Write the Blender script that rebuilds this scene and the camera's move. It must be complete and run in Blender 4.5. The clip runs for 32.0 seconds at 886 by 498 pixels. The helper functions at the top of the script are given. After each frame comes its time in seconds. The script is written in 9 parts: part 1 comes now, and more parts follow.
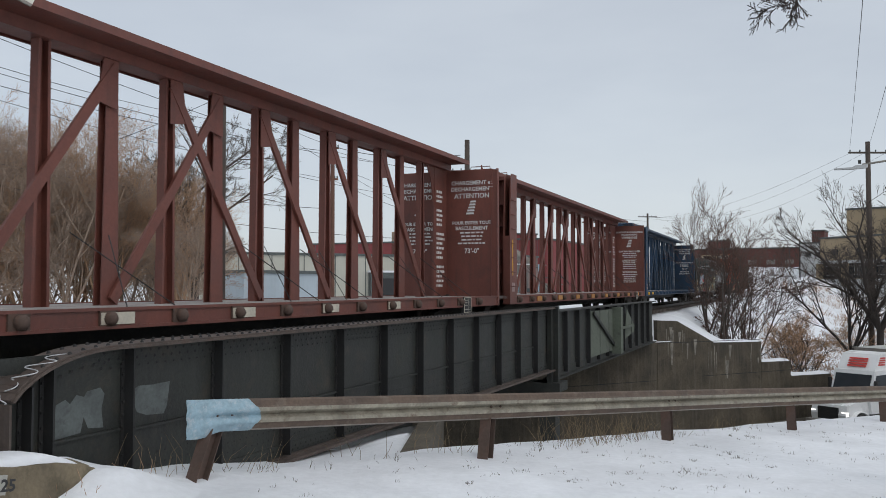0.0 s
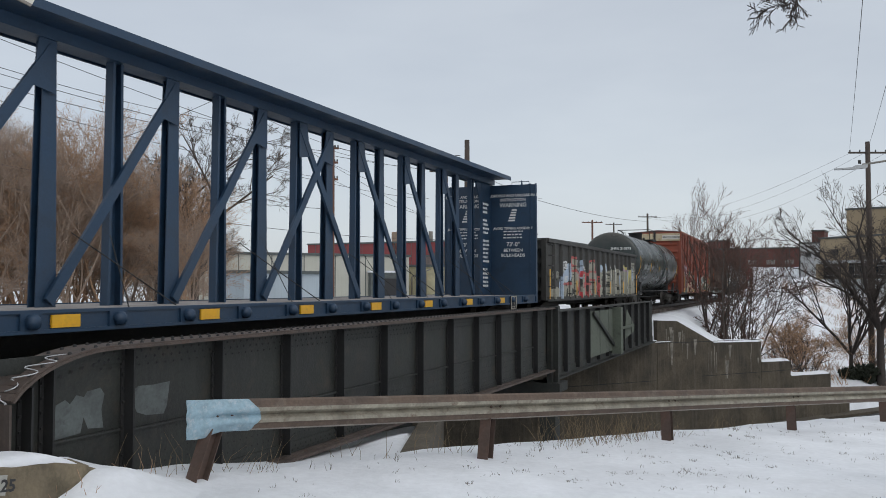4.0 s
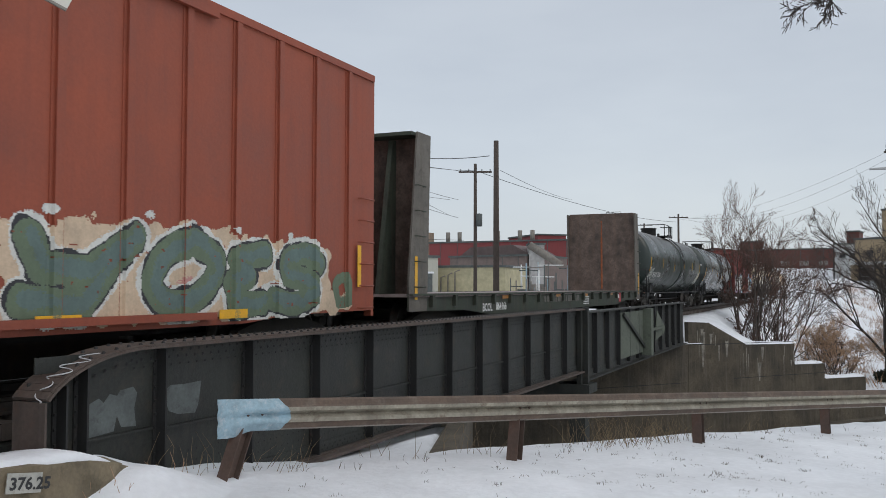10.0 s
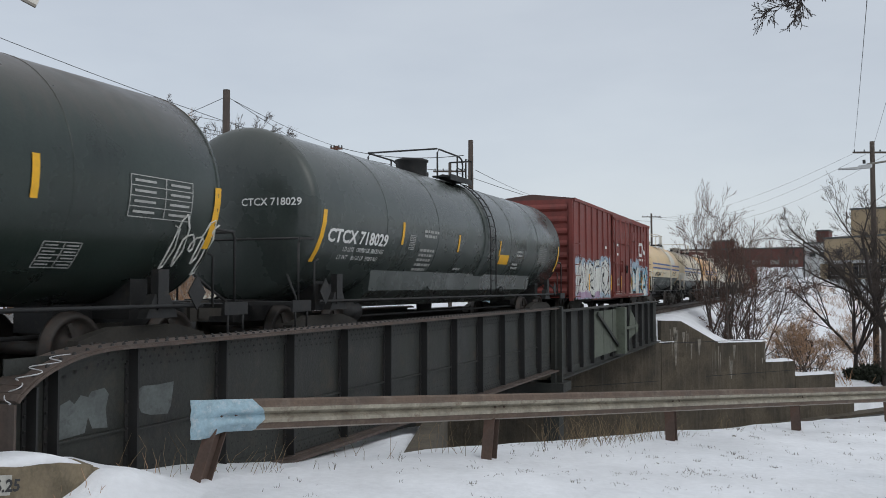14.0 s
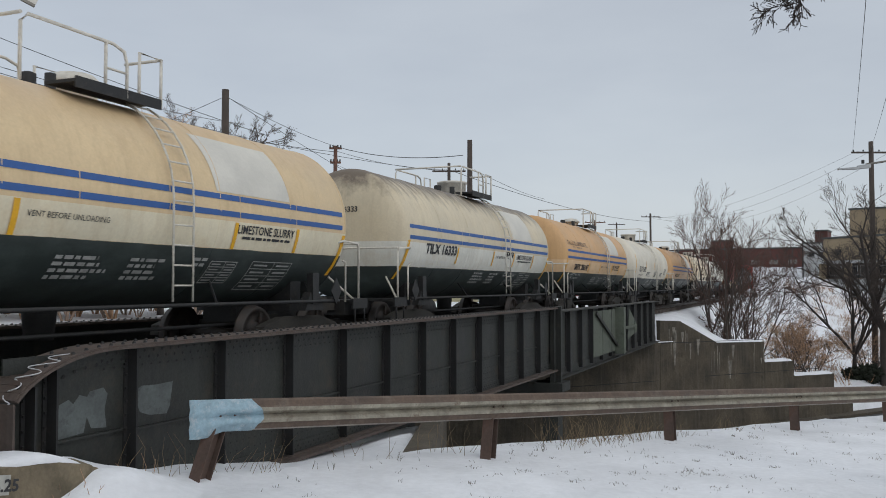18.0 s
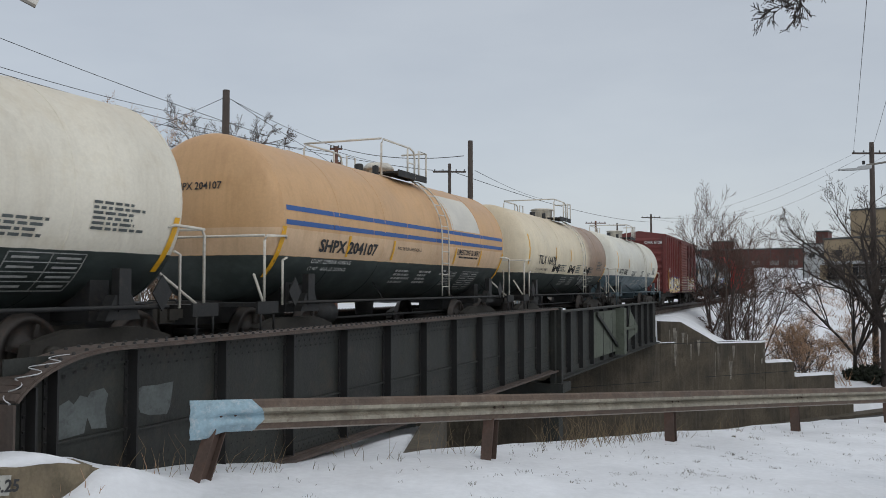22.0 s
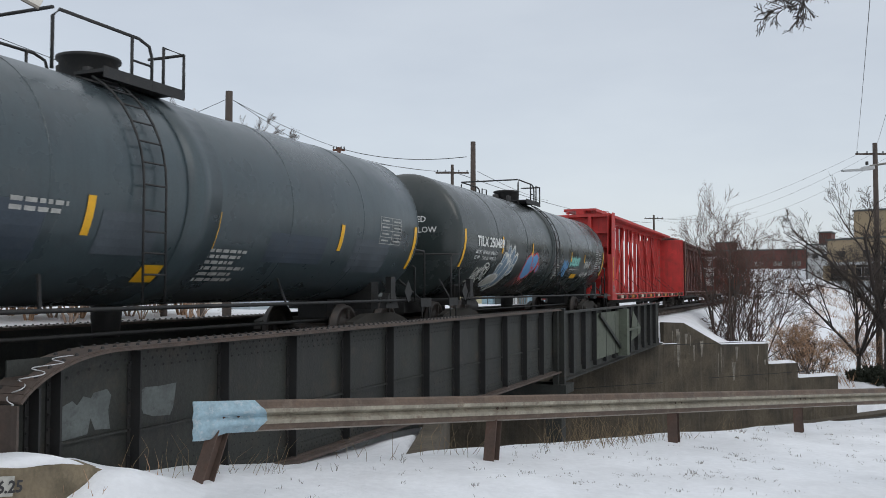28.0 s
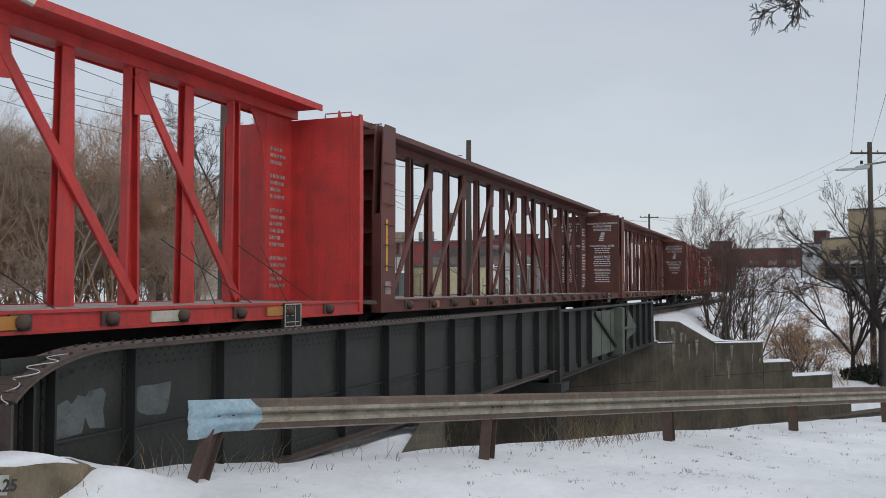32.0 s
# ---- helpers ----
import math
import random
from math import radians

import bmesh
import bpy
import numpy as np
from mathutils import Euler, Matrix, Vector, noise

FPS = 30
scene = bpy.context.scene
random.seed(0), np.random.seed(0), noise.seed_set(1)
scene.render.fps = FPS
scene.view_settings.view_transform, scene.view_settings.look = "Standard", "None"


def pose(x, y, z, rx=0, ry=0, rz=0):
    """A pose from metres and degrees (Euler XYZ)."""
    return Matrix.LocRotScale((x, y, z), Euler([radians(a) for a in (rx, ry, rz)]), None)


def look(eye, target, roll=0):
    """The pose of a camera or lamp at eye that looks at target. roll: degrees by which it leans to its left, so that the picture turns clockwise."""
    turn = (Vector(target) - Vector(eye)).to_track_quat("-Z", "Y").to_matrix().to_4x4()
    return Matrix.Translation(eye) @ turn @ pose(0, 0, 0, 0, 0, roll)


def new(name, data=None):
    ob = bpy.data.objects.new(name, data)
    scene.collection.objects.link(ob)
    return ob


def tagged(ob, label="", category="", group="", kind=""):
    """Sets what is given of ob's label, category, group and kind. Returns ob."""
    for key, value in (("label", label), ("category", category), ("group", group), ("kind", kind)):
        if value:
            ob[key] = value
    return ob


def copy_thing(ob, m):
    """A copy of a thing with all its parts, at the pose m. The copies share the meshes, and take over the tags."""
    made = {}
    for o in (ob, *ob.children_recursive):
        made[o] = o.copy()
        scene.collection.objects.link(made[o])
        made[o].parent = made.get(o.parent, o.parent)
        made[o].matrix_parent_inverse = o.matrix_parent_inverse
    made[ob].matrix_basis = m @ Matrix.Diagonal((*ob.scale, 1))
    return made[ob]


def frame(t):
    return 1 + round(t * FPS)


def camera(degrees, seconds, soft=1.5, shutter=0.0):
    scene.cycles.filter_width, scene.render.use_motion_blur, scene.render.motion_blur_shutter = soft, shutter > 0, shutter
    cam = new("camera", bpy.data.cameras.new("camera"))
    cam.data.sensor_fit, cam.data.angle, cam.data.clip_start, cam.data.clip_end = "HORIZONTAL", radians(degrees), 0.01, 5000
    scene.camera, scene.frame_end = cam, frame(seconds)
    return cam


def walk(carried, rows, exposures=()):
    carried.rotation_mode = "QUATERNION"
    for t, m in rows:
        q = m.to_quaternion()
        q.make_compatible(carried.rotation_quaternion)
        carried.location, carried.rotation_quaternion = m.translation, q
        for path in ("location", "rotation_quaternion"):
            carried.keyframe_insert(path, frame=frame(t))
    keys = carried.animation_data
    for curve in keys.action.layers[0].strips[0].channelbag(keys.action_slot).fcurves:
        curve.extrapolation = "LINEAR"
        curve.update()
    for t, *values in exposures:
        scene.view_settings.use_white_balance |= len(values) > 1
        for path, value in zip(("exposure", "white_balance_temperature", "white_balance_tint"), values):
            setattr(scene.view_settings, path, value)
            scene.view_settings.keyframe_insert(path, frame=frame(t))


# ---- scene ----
# camera: hand-held on one spot beside the line, panning a little
TURNS = [(0.0, 92.418, -0.005, -67.979), (3.5, 92.425, 0.005, -67.982), (5.5, 92.426, 0.009, -67.985),
         (7.0, 92.420, -0.004, -67.942), (7.5, 92.425, 0.005, -67.866), (8.0, 92.433, 0.010, -67.750),
         (8.5, 92.443, -0.006, -67.586), (9.0, 92.453, -0.051, -67.330), (9.5, 92.464, -0.070, -66.764),
         (10.0, 92.474, -0.101, -66.100), (10.5, 92.461, -0.075, -66.097), (11.0, 92.454, -0.051, -67.134),
         (11.5, 92.427, -0.019, -67.950), (12.0, 92.419, -0.004, -68.045), (12.5, 92.424, 0.005, -68.004),
         (13.0, 92.427, 0.010, -67.924), (14.0, 92.433, 0.018, -67.742), (14.5, 92.429, 0.011, -67.636),
         (16.5, 92.404, -0.028, -67.534), (17.0, 92.382, -0.027, -67.512), (17.5, 92.409, -0.014, -67.661),
         (18.0, 92.424, 0.002, -67.805), (18.5, 92.431, 0.004, -67.900), (19.0, 92.442, -0.006, -67.862),
         (20.0, 92.460, -0.024, -67.748), (21.0, 92.461, -0.033, -67.727), (22.0, 92.463, -0.028, -67.772),
         (23.0, 92.468, -0.021, -67.775), (24.0, 92.502, -0.035, -67.719), (25.0, 92.526, -0.045, -67.639),
         (25.5, 92.530, -0.046, -67.596), (27.5, 92.542, 0.006, -67.576), (28.0, 92.528, -0.017, -67.592),
         (29.0, 92.506, -0.011, -67.639), (30.0, 92.493, -0.008, -67.700), (31.0, 92.466, -0.006, -67.832),
         (31.5, 92.449, -0.017, -67.890), (32.0, 92.440, -0.044, -67.884)]
EYE = (0.0, -8.93, 1.2)
# how far the train has run, in metres, at each second named
RUN = [(0, 0.00), (2, 21.64), (4, 43.54), (6, 65.58), (8, 87.67), (10, 109.91), (12, 132.44), (14, 155.13), (16, 177.83),
       (18, 200.47), (20, 222.95), (22, 245.38), (24, 267.85), (26, 290.41), (28, 313.15), (30, 335.77), (32, 358.01)]
cam = camera(53.36, 32.0, soft=0.9, shutter=0.05)
walk(cam, [(t, pose(*EYE, rx, ry, rz)) for t, rx, ry, rz in TURNS],
     exposures=[(0, 0.02), (14.5, 0.0), (17, -0.08), (19.5, -0.16), (25, -0.16), (27.2, 0.04), (28, 0.10), (28.8, 0.0), (32, -0.01)])

# ---- light: overcast winter day ----
SUN_EL, SUN_AZ = radians(38), radians(200)
world = bpy.data.worlds.new("overcast")
scene.world = world
world.use_nodes = True
wn, wl = world.node_tree.nodes, world.node_tree.links
for n in list(wn):
    wn.remove(n)


def wnode(kind, **kw):
    n = wn.new(kind)
    for k, v in kw.items():
        n.inputs[k].default_value = v
    return n


w_out, w_bg = wn.new("ShaderNodeOutputWorld"), wn.new("ShaderNodeBackground")
w_tc, w_sep, w_map = wn.new("ShaderNodeTexCoord"), wn.new("ShaderNodeSeparateXYZ"), wn.new("ShaderNodeMapping")
w_map.inputs["Scale"].default_value = (1.2, 1.2, 4.0)
w_noise = wnode("ShaderNodeTexNoise", Scale=1.6, Detail=5.0, Roughness=0.55)
w_ramp = wn.new("ShaderNodeValToRGB")
w_ramp.color_ramp.elements[0].position, w_ramp.color_ramp.elements[0].color = 0.0, (0.518, 0.553, 0.595, 1)
w_ramp.color_ramp.elements[1].position, w_ramp.color_ramp.elements[1].color = 1.0, (0.795, 0.83, 0.855, 1)
e = w_ramp.color_ramp.elements.new(0.16)
e.color = (0.527, 0.567, 0.615, 1)
e = w_ramp.color_ramp.elements.new(0.36)
e.color = (0.493, 0.531, 0.583, 1)
w_cl = wn.new("ShaderNodeValToRGB")
w_cl.color_ramp.elements[0].position, w_cl.color_ramp.elements[0].color = 0.3, (0.90, 0.905, 0.92, 1)
w_cl.color_ramp.elements[1].position, w_cl.color_ramp.elements[1].color = 0.7, (1.07, 1.065, 1.05, 1)
w_mul = wn.new("ShaderNodeMixRGB")
w_mul.blend_type, w_mul.inputs[0].default_value = "MULTIPLY", 1.0
w_sky = wn.new("ShaderNodeTexSky")
w_sky.sky_type, w_sky.sun_disc, w_sky.sun_elevation, w_sky.sun_rotation = "NISHITA", False, SUN_EL, SUN_AZ
w_add = wn.new("ShaderNodeMixRGB")
w_add.blend_type, w_add.inputs[0].default_value = "ADD", 0.02
wl.new(w_tc.outputs["Generated"], w_sep.inputs[0])
wl.new(w_sep.outputs["Z"], w_ramp.inputs[0])
wl.new(w_tc.outputs["Generated"], w_map.inputs[0])
wl.new(w_map.outputs[0], w_noise.inputs["Vector"])
wl.new(w_noise.outputs["Fac"], w_cl.inputs[0])
wl.new(w_ramp.outputs[0], w_mul.inputs[1])
wl.new(w_cl.outputs[0], w_mul.inputs[2])
wl.new(w_mul.outputs[0], w_add.inputs[1])
wl.new(w_sky.outputs[0], w_add.inputs[2])
wl.new(w_add.outputs[0], w_bg.inputs["Color"])
w_bg.inputs["Strength"].default_value = 1.0
wl.new(w_bg.outputs[0], w_out.inputs["Surface"])
sun = new("sun", bpy.data.lights.new("sun", "SUN"))
sun.data.energy, sun.data.angle, sun.data.color = 0.45, radians(30), (1.0, 0.97, 0.93)
sun.matrix_world = look((-20, -40, 40), (0, 0, 0))
scene.view_settings.exposure = 0.0


# ---- materials ----
MATS = {}


def nodes_of(name):
    m = bpy.data.materials.new(name)
    m.use_nodes = True
    return m, m.node_tree.nodes, m.node_tree.links, m.node_tree.nodes["Principled BSDF"]


def mixer(nt, links, fac, a, b, blend="MIX"):
    n = nt.new("ShaderNodeMixRGB")
    n.blend_type = blend
    for sock, v in zip(n.inputs, (fac, a, b)):
        if isinstance(v, bpy.types.NodeSocket):
            links.new(v, sock)
        elif isinstance(v, (int, float)):
            sock.default_value = v if sock.type == "VALUE" else (v, v, v, 1)
        else:
            sock.default_value = (*v, 1)
    return n.outputs[0]


def maths(nt, links, op, a, b=0.0):
    n = nt.new("ShaderNodeMath")
    n.operation, n.use_clamp = op, False
    for sock, v in zip(n.inputs, (a, b)):
        if isinstance(v, bpy.types.NodeSocket):
            links.new(v, sock)
        else:
            sock.default_value = v
    return n.outputs[0]


def noisy(nt, links, vec, scale, detail=4.0, rough=0.6, lo=0.3, hi=0.7, stretch=None):
    if stretch:
        mp = nt.new("ShaderNodeMapping")
        mp.inputs["Scale"].default_value = stretch
        links.new(vec, mp.inputs[0])
        vec = mp.outputs[0]
    n, r = nt.new("ShaderNodeTexNoise"), nt.new("ShaderNodeMapRange")
    n.inputs["Scale"].default_value, n.inputs["Detail"].default_value, n.inputs["Roughness"].default_value = scale, detail, rough
    r.inputs["From Min"].default_value, r.inputs["From Max"].default_value = lo, hi
    links.new(vec, n.inputs["Vector"])
    links.new(n.outputs["Fac"], r.inputs["Value"])
    return r.outputs[0]


def surface(name, col, rough=0.6, var=0.25, scale=1.5, metal=0.0, bump=0.15, grain=25.0, stain=None, stain_amt=0.0, streak=None,
            streak_amt=0.0, split=None, bands=(), top=None, seed=0.0, spill=None):
    """A worn surface. stain: blotches; streak: runs down the side; split: (height, colour below it); bands: (low, high,
    colour);
    top: (height, colour, softness) a second colour above a height, grime on the slurry tanks."""
    if name in MATS:
        return MATS[name]
    m, nt, lk, bsdf = nodes_of(name)
    tc = nt.new("ShaderNodeTexCoord")
    info = nt.new("ShaderNodeObjectInfo")
    add = nt.new("ShaderNodeVectorMath")
    add.operation = "ADD"
    lk.new(tc.outputs["Object"], add.inputs[0])
    add.inputs[1].default_value = (seed * 7.3, seed * 3.1, seed * 1.7)
    vec = add.outputs[0]
    sep = nt.new("ShaderNodeSeparateXYZ")
    lk.new(tc.outputs["Object"], sep.inputs[0])
    z = sep.outputs["Z"]
    out = col
    for lo, hi, c in bands:
        inside = maths(nt, lk, "MULTIPLY", maths(nt, lk, "GREATER_THAN", z, lo), maths(nt, lk, "LESS_THAN", z, hi))
        out = mixer(nt, lk, inside, out, c)
    big = noisy(nt, lk, vec, scale, 5.0)
    out = mixer(nt, lk, 1.0, out, mixer(nt, lk, big, (1 - var,) * 3, (1 + var * 0.6,) * 3), "MULTIPLY")
    fine = noisy(nt, lk, vec, grain, 3.0)
    out = mixer(nt, lk, 1.0, out, mixer(nt, lk, fine, (1 - var * 0.45,) * 3, (1 + var * 0.25,) * 3), "MULTIPLY")
    if stain:
        f = maths(nt, lk, "MULTIPLY", noisy(nt, lk, vec, scale * 2.3, 8.0, 0.7, 0.52, 0.72), stain_amt)
        out = mixer(nt, lk, f, out, stain)
    if streak:
        f = maths(nt, lk, "MULTIPLY", noisy(nt, lk, vec, 3.0, 5.0, 0.65, 0.48, 0.8, (2.2, 2.2, 0.16)), streak_amt)
        out = mixer(nt, lk, f, out, streak)
    if top:
        g = nt.new("ShaderNodeMapRange")
        g.inputs["From Min"].default_value, g.inputs["From Max"].default_value = top[0], top[0] + top[2]
        wob = maths(nt, lk, "MULTIPLY", noisy(nt, lk, vec, 2.0, 5.0, 0.7, 0.2, 0.8, (3.0, 1.0, 0.5)), 0.7)
        lk.new(maths(nt, lk, "ADD", z, wob), g.inputs["Value"])
        out = mixer(nt, lk, maths(nt, lk, "MULTIPLY", g.outputs[0], top[3]), out, top[1])
    if spill:          # (start along x, softness, colour, lowest height): a crust that fades in along the length
        g = nt.new("ShaderNodeMapRange")
        g.inputs["From Min"].default_value, g.inputs["From Max"].default_value = spill[0], spill[0] + spill[1]
        wob = maths(nt, lk, "MULTIPLY", noisy(nt, lk, vec, 1.4, 7.0, 0.7, 0.2, 0.8), 0.8)
        lk.new(maths(nt, lk, "ADD", sep.outputs["X"], wob), g.inputs["Value"])
        f = maths(nt, lk, "MULTIPLY", g.outputs[0], maths(nt, lk, "GREATER_THAN", z, spill[3]))
        out = mixer(nt, lk, maths(nt, lk, "MULTIPLY", f, 0.92), out, mixer(nt, lk, noisy(nt, lk, vec, 5.0, 6.0), spill[2], tuple(c * 0.62 for c in spill[2])))
    if split:
        wob = maths(nt, lk, "MULTIPLY", noisy(nt, lk, vec, 3.0, 2.0), 0.01)
        smear = mixer(nt, lk, noisy(nt, lk, vec, 2.2, 6.0, 0.65, 0.45, 0.85, (0.7, 1.0, 1.6)), split[1], tuple(c * 1.9 + 0.012 for c in split[1]))
        out = mixer(nt, lk, maths(nt, lk, "LESS_THAN", maths(nt, lk, "ADD", z, wob), split[0]), out, smear)
    if isinstance(out, bpy.types.NodeSocket):
        lk.new(out, bsdf.inputs["Base Color"])
    rr = nt.new("ShaderNodeMapRange")
    rr.inputs["To Min"].default_value, rr.inputs["To Max"].default_value = max(rough - 0.12, 0.05), min(rough + 0.12, 1)
    lk.new(big, rr.inputs["Value"])
    lk.new(rr.outputs[0], bsdf.inputs["Roughness"])
    bsdf.inputs["Metallic"].default_value = metal
    if bump:
        bp = nt.new("ShaderNodeBump")
        bp.inputs["Strength"].default_value, bp.inputs["Distance"].default_value = bump, 0.02
        lk.new(maths(nt, lk, "ADD", big, maths(nt, lk, "MULTIPLY", fine, 0.35)), bp.inputs["Height"])
        lk.new(bp.outputs[0], bsdf.inputs["Normal"])
    MATS[name] = m
    return m


RUST = (0.13, 0.055, 0.03)
GRIME = (0.035, 0.032, 0.030)
M_SNOW = surface("snow", (0.80, 0.81, 0.835), 0.75, 0.12, 0.6, bump=1.0, grain=9.0, stain=(0.60, 0.61, 0.63), stain_amt=0.35)
M_STEEL = surface("dark_girder_paint", (0.023, 0.025, 0.021), 0.62, 0.6, 1.1, bump=0.35, stain=(0.050, 0.038, 0.027), stain_amt=0.85, streak=(0.048, 0.045, 0.038), streak_amt=0.35)
# blacker than the web: shade of the deep stiffeners is put into this colour
M_STIFF = surface("stiffener_shade_black", (0.019, 0.019, 0.019), 0.7, 0.4, 2.2, stain=(0.05, 0.036, 0.028), stain_amt=0.5)
M_FLANGE = surface("weathered_flange", (0.085, 0.063, 0.052), 0.75, 0.4, 2.5, stain=(0.10, 0.055, 0.038), stain_amt=0.6, streak=(0.16, 0.135, 0.12), streak_amt=0.4)
M_GREY = surface("grey_patch_paint", (0.105, 0.118, 0.115), 0.7, 0.35, 3.5, stain=(0.04, 0.042, 0.04), stain_amt=0.9)
M_CONC = surface("aged_concrete", (0.100, 0.082, 0.058), 0.9, 0.55, 0.7, bump=0.5, grain=14, stain=(0.042, 0.033, 0.025), stain_amt=0.9, streak=(0.21, 0.18, 0.145), streak_amt=0.35)
M_PEEL = surface("peeling_galvanised_rail", (0.31, 0.285, 0.225), 0.7, 0.4, 4.0, 0.0, stain=(0.13, 0.09, 0.065), stain_amt=1.0, streak=(0.17, 0.135, 0.10), streak_amt=0.6)
M_BROWN = surface("brown_rail_rust", (0.125, 0.088, 0.066), 0.8, 0.4, 2.0, stain=(0.24, 0.20, 0.16), stain_amt=0.5)
M_LIP = surface("pale_rail_lip", (0.27, 0.235, 0.20), 0.6, 0.35, 3.0, 0.1, stain=(0.12, 0.08, 0.055), stain_amt=0.7)
M_GALV = surface("galvanised_rail", (0.27, 0.25, 0.22), 0.6, 0.3, 1.5, 0.3, stain=(0.16, 0.10, 0.07), stain_amt=0.6, streak=(0.13, 0.10, 0.08), streak_amt=0.5)
M_RUSTY = surface("rusty_steel", (0.10, 0.066, 0.052), 0.85, 0.35, 2.0, stain=RUST, stain_amt=0.5)
M_BLUE = surface("pale_blue_paint", (0.30, 0.43, 0.50), 0.6, 0.3, 5.0, stain=(0.55, 0.58, 0.60), stain_amt=0.9, streak=(0.2, 0.28, 0.33), streak_amt=0.5)
M_BLACK = surface("black_iron", (0.022, 0.022, 0.022), 0.65, 0.4, 3.0, stain=(0.07, 0.055, 0.045), stain_amt=0.5)
M_WHEEL = surface("wheel_steel", (0.055, 0.048, 0.043), 0.55, 0.3, 4.0, 0.4, stain=RUST, stain_amt=0.4)
M_FRAME = surface("dusty_truck_frame", (0.052, 0.047, 0.040), 0.85, 0.35, 3.0, stain=GRIME, stain_amt=0.6)
M_WHITE = surface("white_stencil", (0.74, 0.74, 0.72), 0.7, 0.12, 8.0, bump=0)
M_INK = surface("black_stencil", (0.03, 0.03, 0.032), 0.7, 0.2, 8.0, bump=0)
M_YELLOW = surface("yellow_reflector", (0.80, 0.42, 0.015), 0.45, 0.12, 6.0, bump=0, stain=(0.35, 0.2, 0.05), stain_amt=0.35)
M_BANDBLUE = surface("blue_band_paint", (0.035, 0.11, 0.33), 0.55, 0.15, 5.0, bump=0)
M_ASPHALT = surface("wet_asphalt", (0.050, 0.050, 0.052), 0.6, 0.3, 0.8, stain=(0.12, 0.12, 0.125), stain_amt=0.5, grain=40)
M_WOOD = surface("weathered_pole_wood", (0.085, 0.066, 0.055), 0.9, 0.3, 2.0, streak=(0.03, 0.026, 0.024), streak_amt=0.7)
M_REDWOOD = surface("reddish_pole_wood", (0.17, 0.085, 0.06), 0.9, 0.3, 2.0, streak=(0.06, 0.04, 0.03), streak_amt=0.7)
M_BARK = surface("grey_brown_bark", (0.105, 0.086, 0.074), 0.95, 0.3, 4.0, bump=0.4)
M_TWIG = surface("brown_twigs", (0.44, 0.275, 0.17), 0.95, 0.35, 2.0, bump=0)
M_TWIGD = surface("dark_twigs", (0.10, 0.08, 0.068), 0.95, 0.35, 2.0, bump=0)
M_TWIGM = surface("grey_brown_twigs", (0.34, 0.25, 0.19), 0.95, 0.35, 2.0, bump=0)
M_BARKD = surface("dark_bark", (0.062, 0.05, 0.044), 0.95, 0.3, 4.0, bump=0.4)
M_TWIGR = surface("reddish_twigs", (0.125, 0.074, 0.058), 0.95, 0.35, 2.0, bump=0)
M_STUBBLE = surface("dark_stubble", (0.13, 0.105, 0.07), 0.95, 0.4, 2.0, bump=0)
M_GRASS = surface("dead_grass", (0.26, 0.19, 0.11), 0.95, 0.4, 2.0, bump=0)
M_WIRE = surface("wire", (0.045, 0.045, 0.048), 0.6, 0.1, 2.0, bump=0)
M_GLASS = surface("dark_window_glass", (0.03, 0.035, 0.04), 0.12, 0.1, 2.0, bump=0)

# ---- mesh building ----


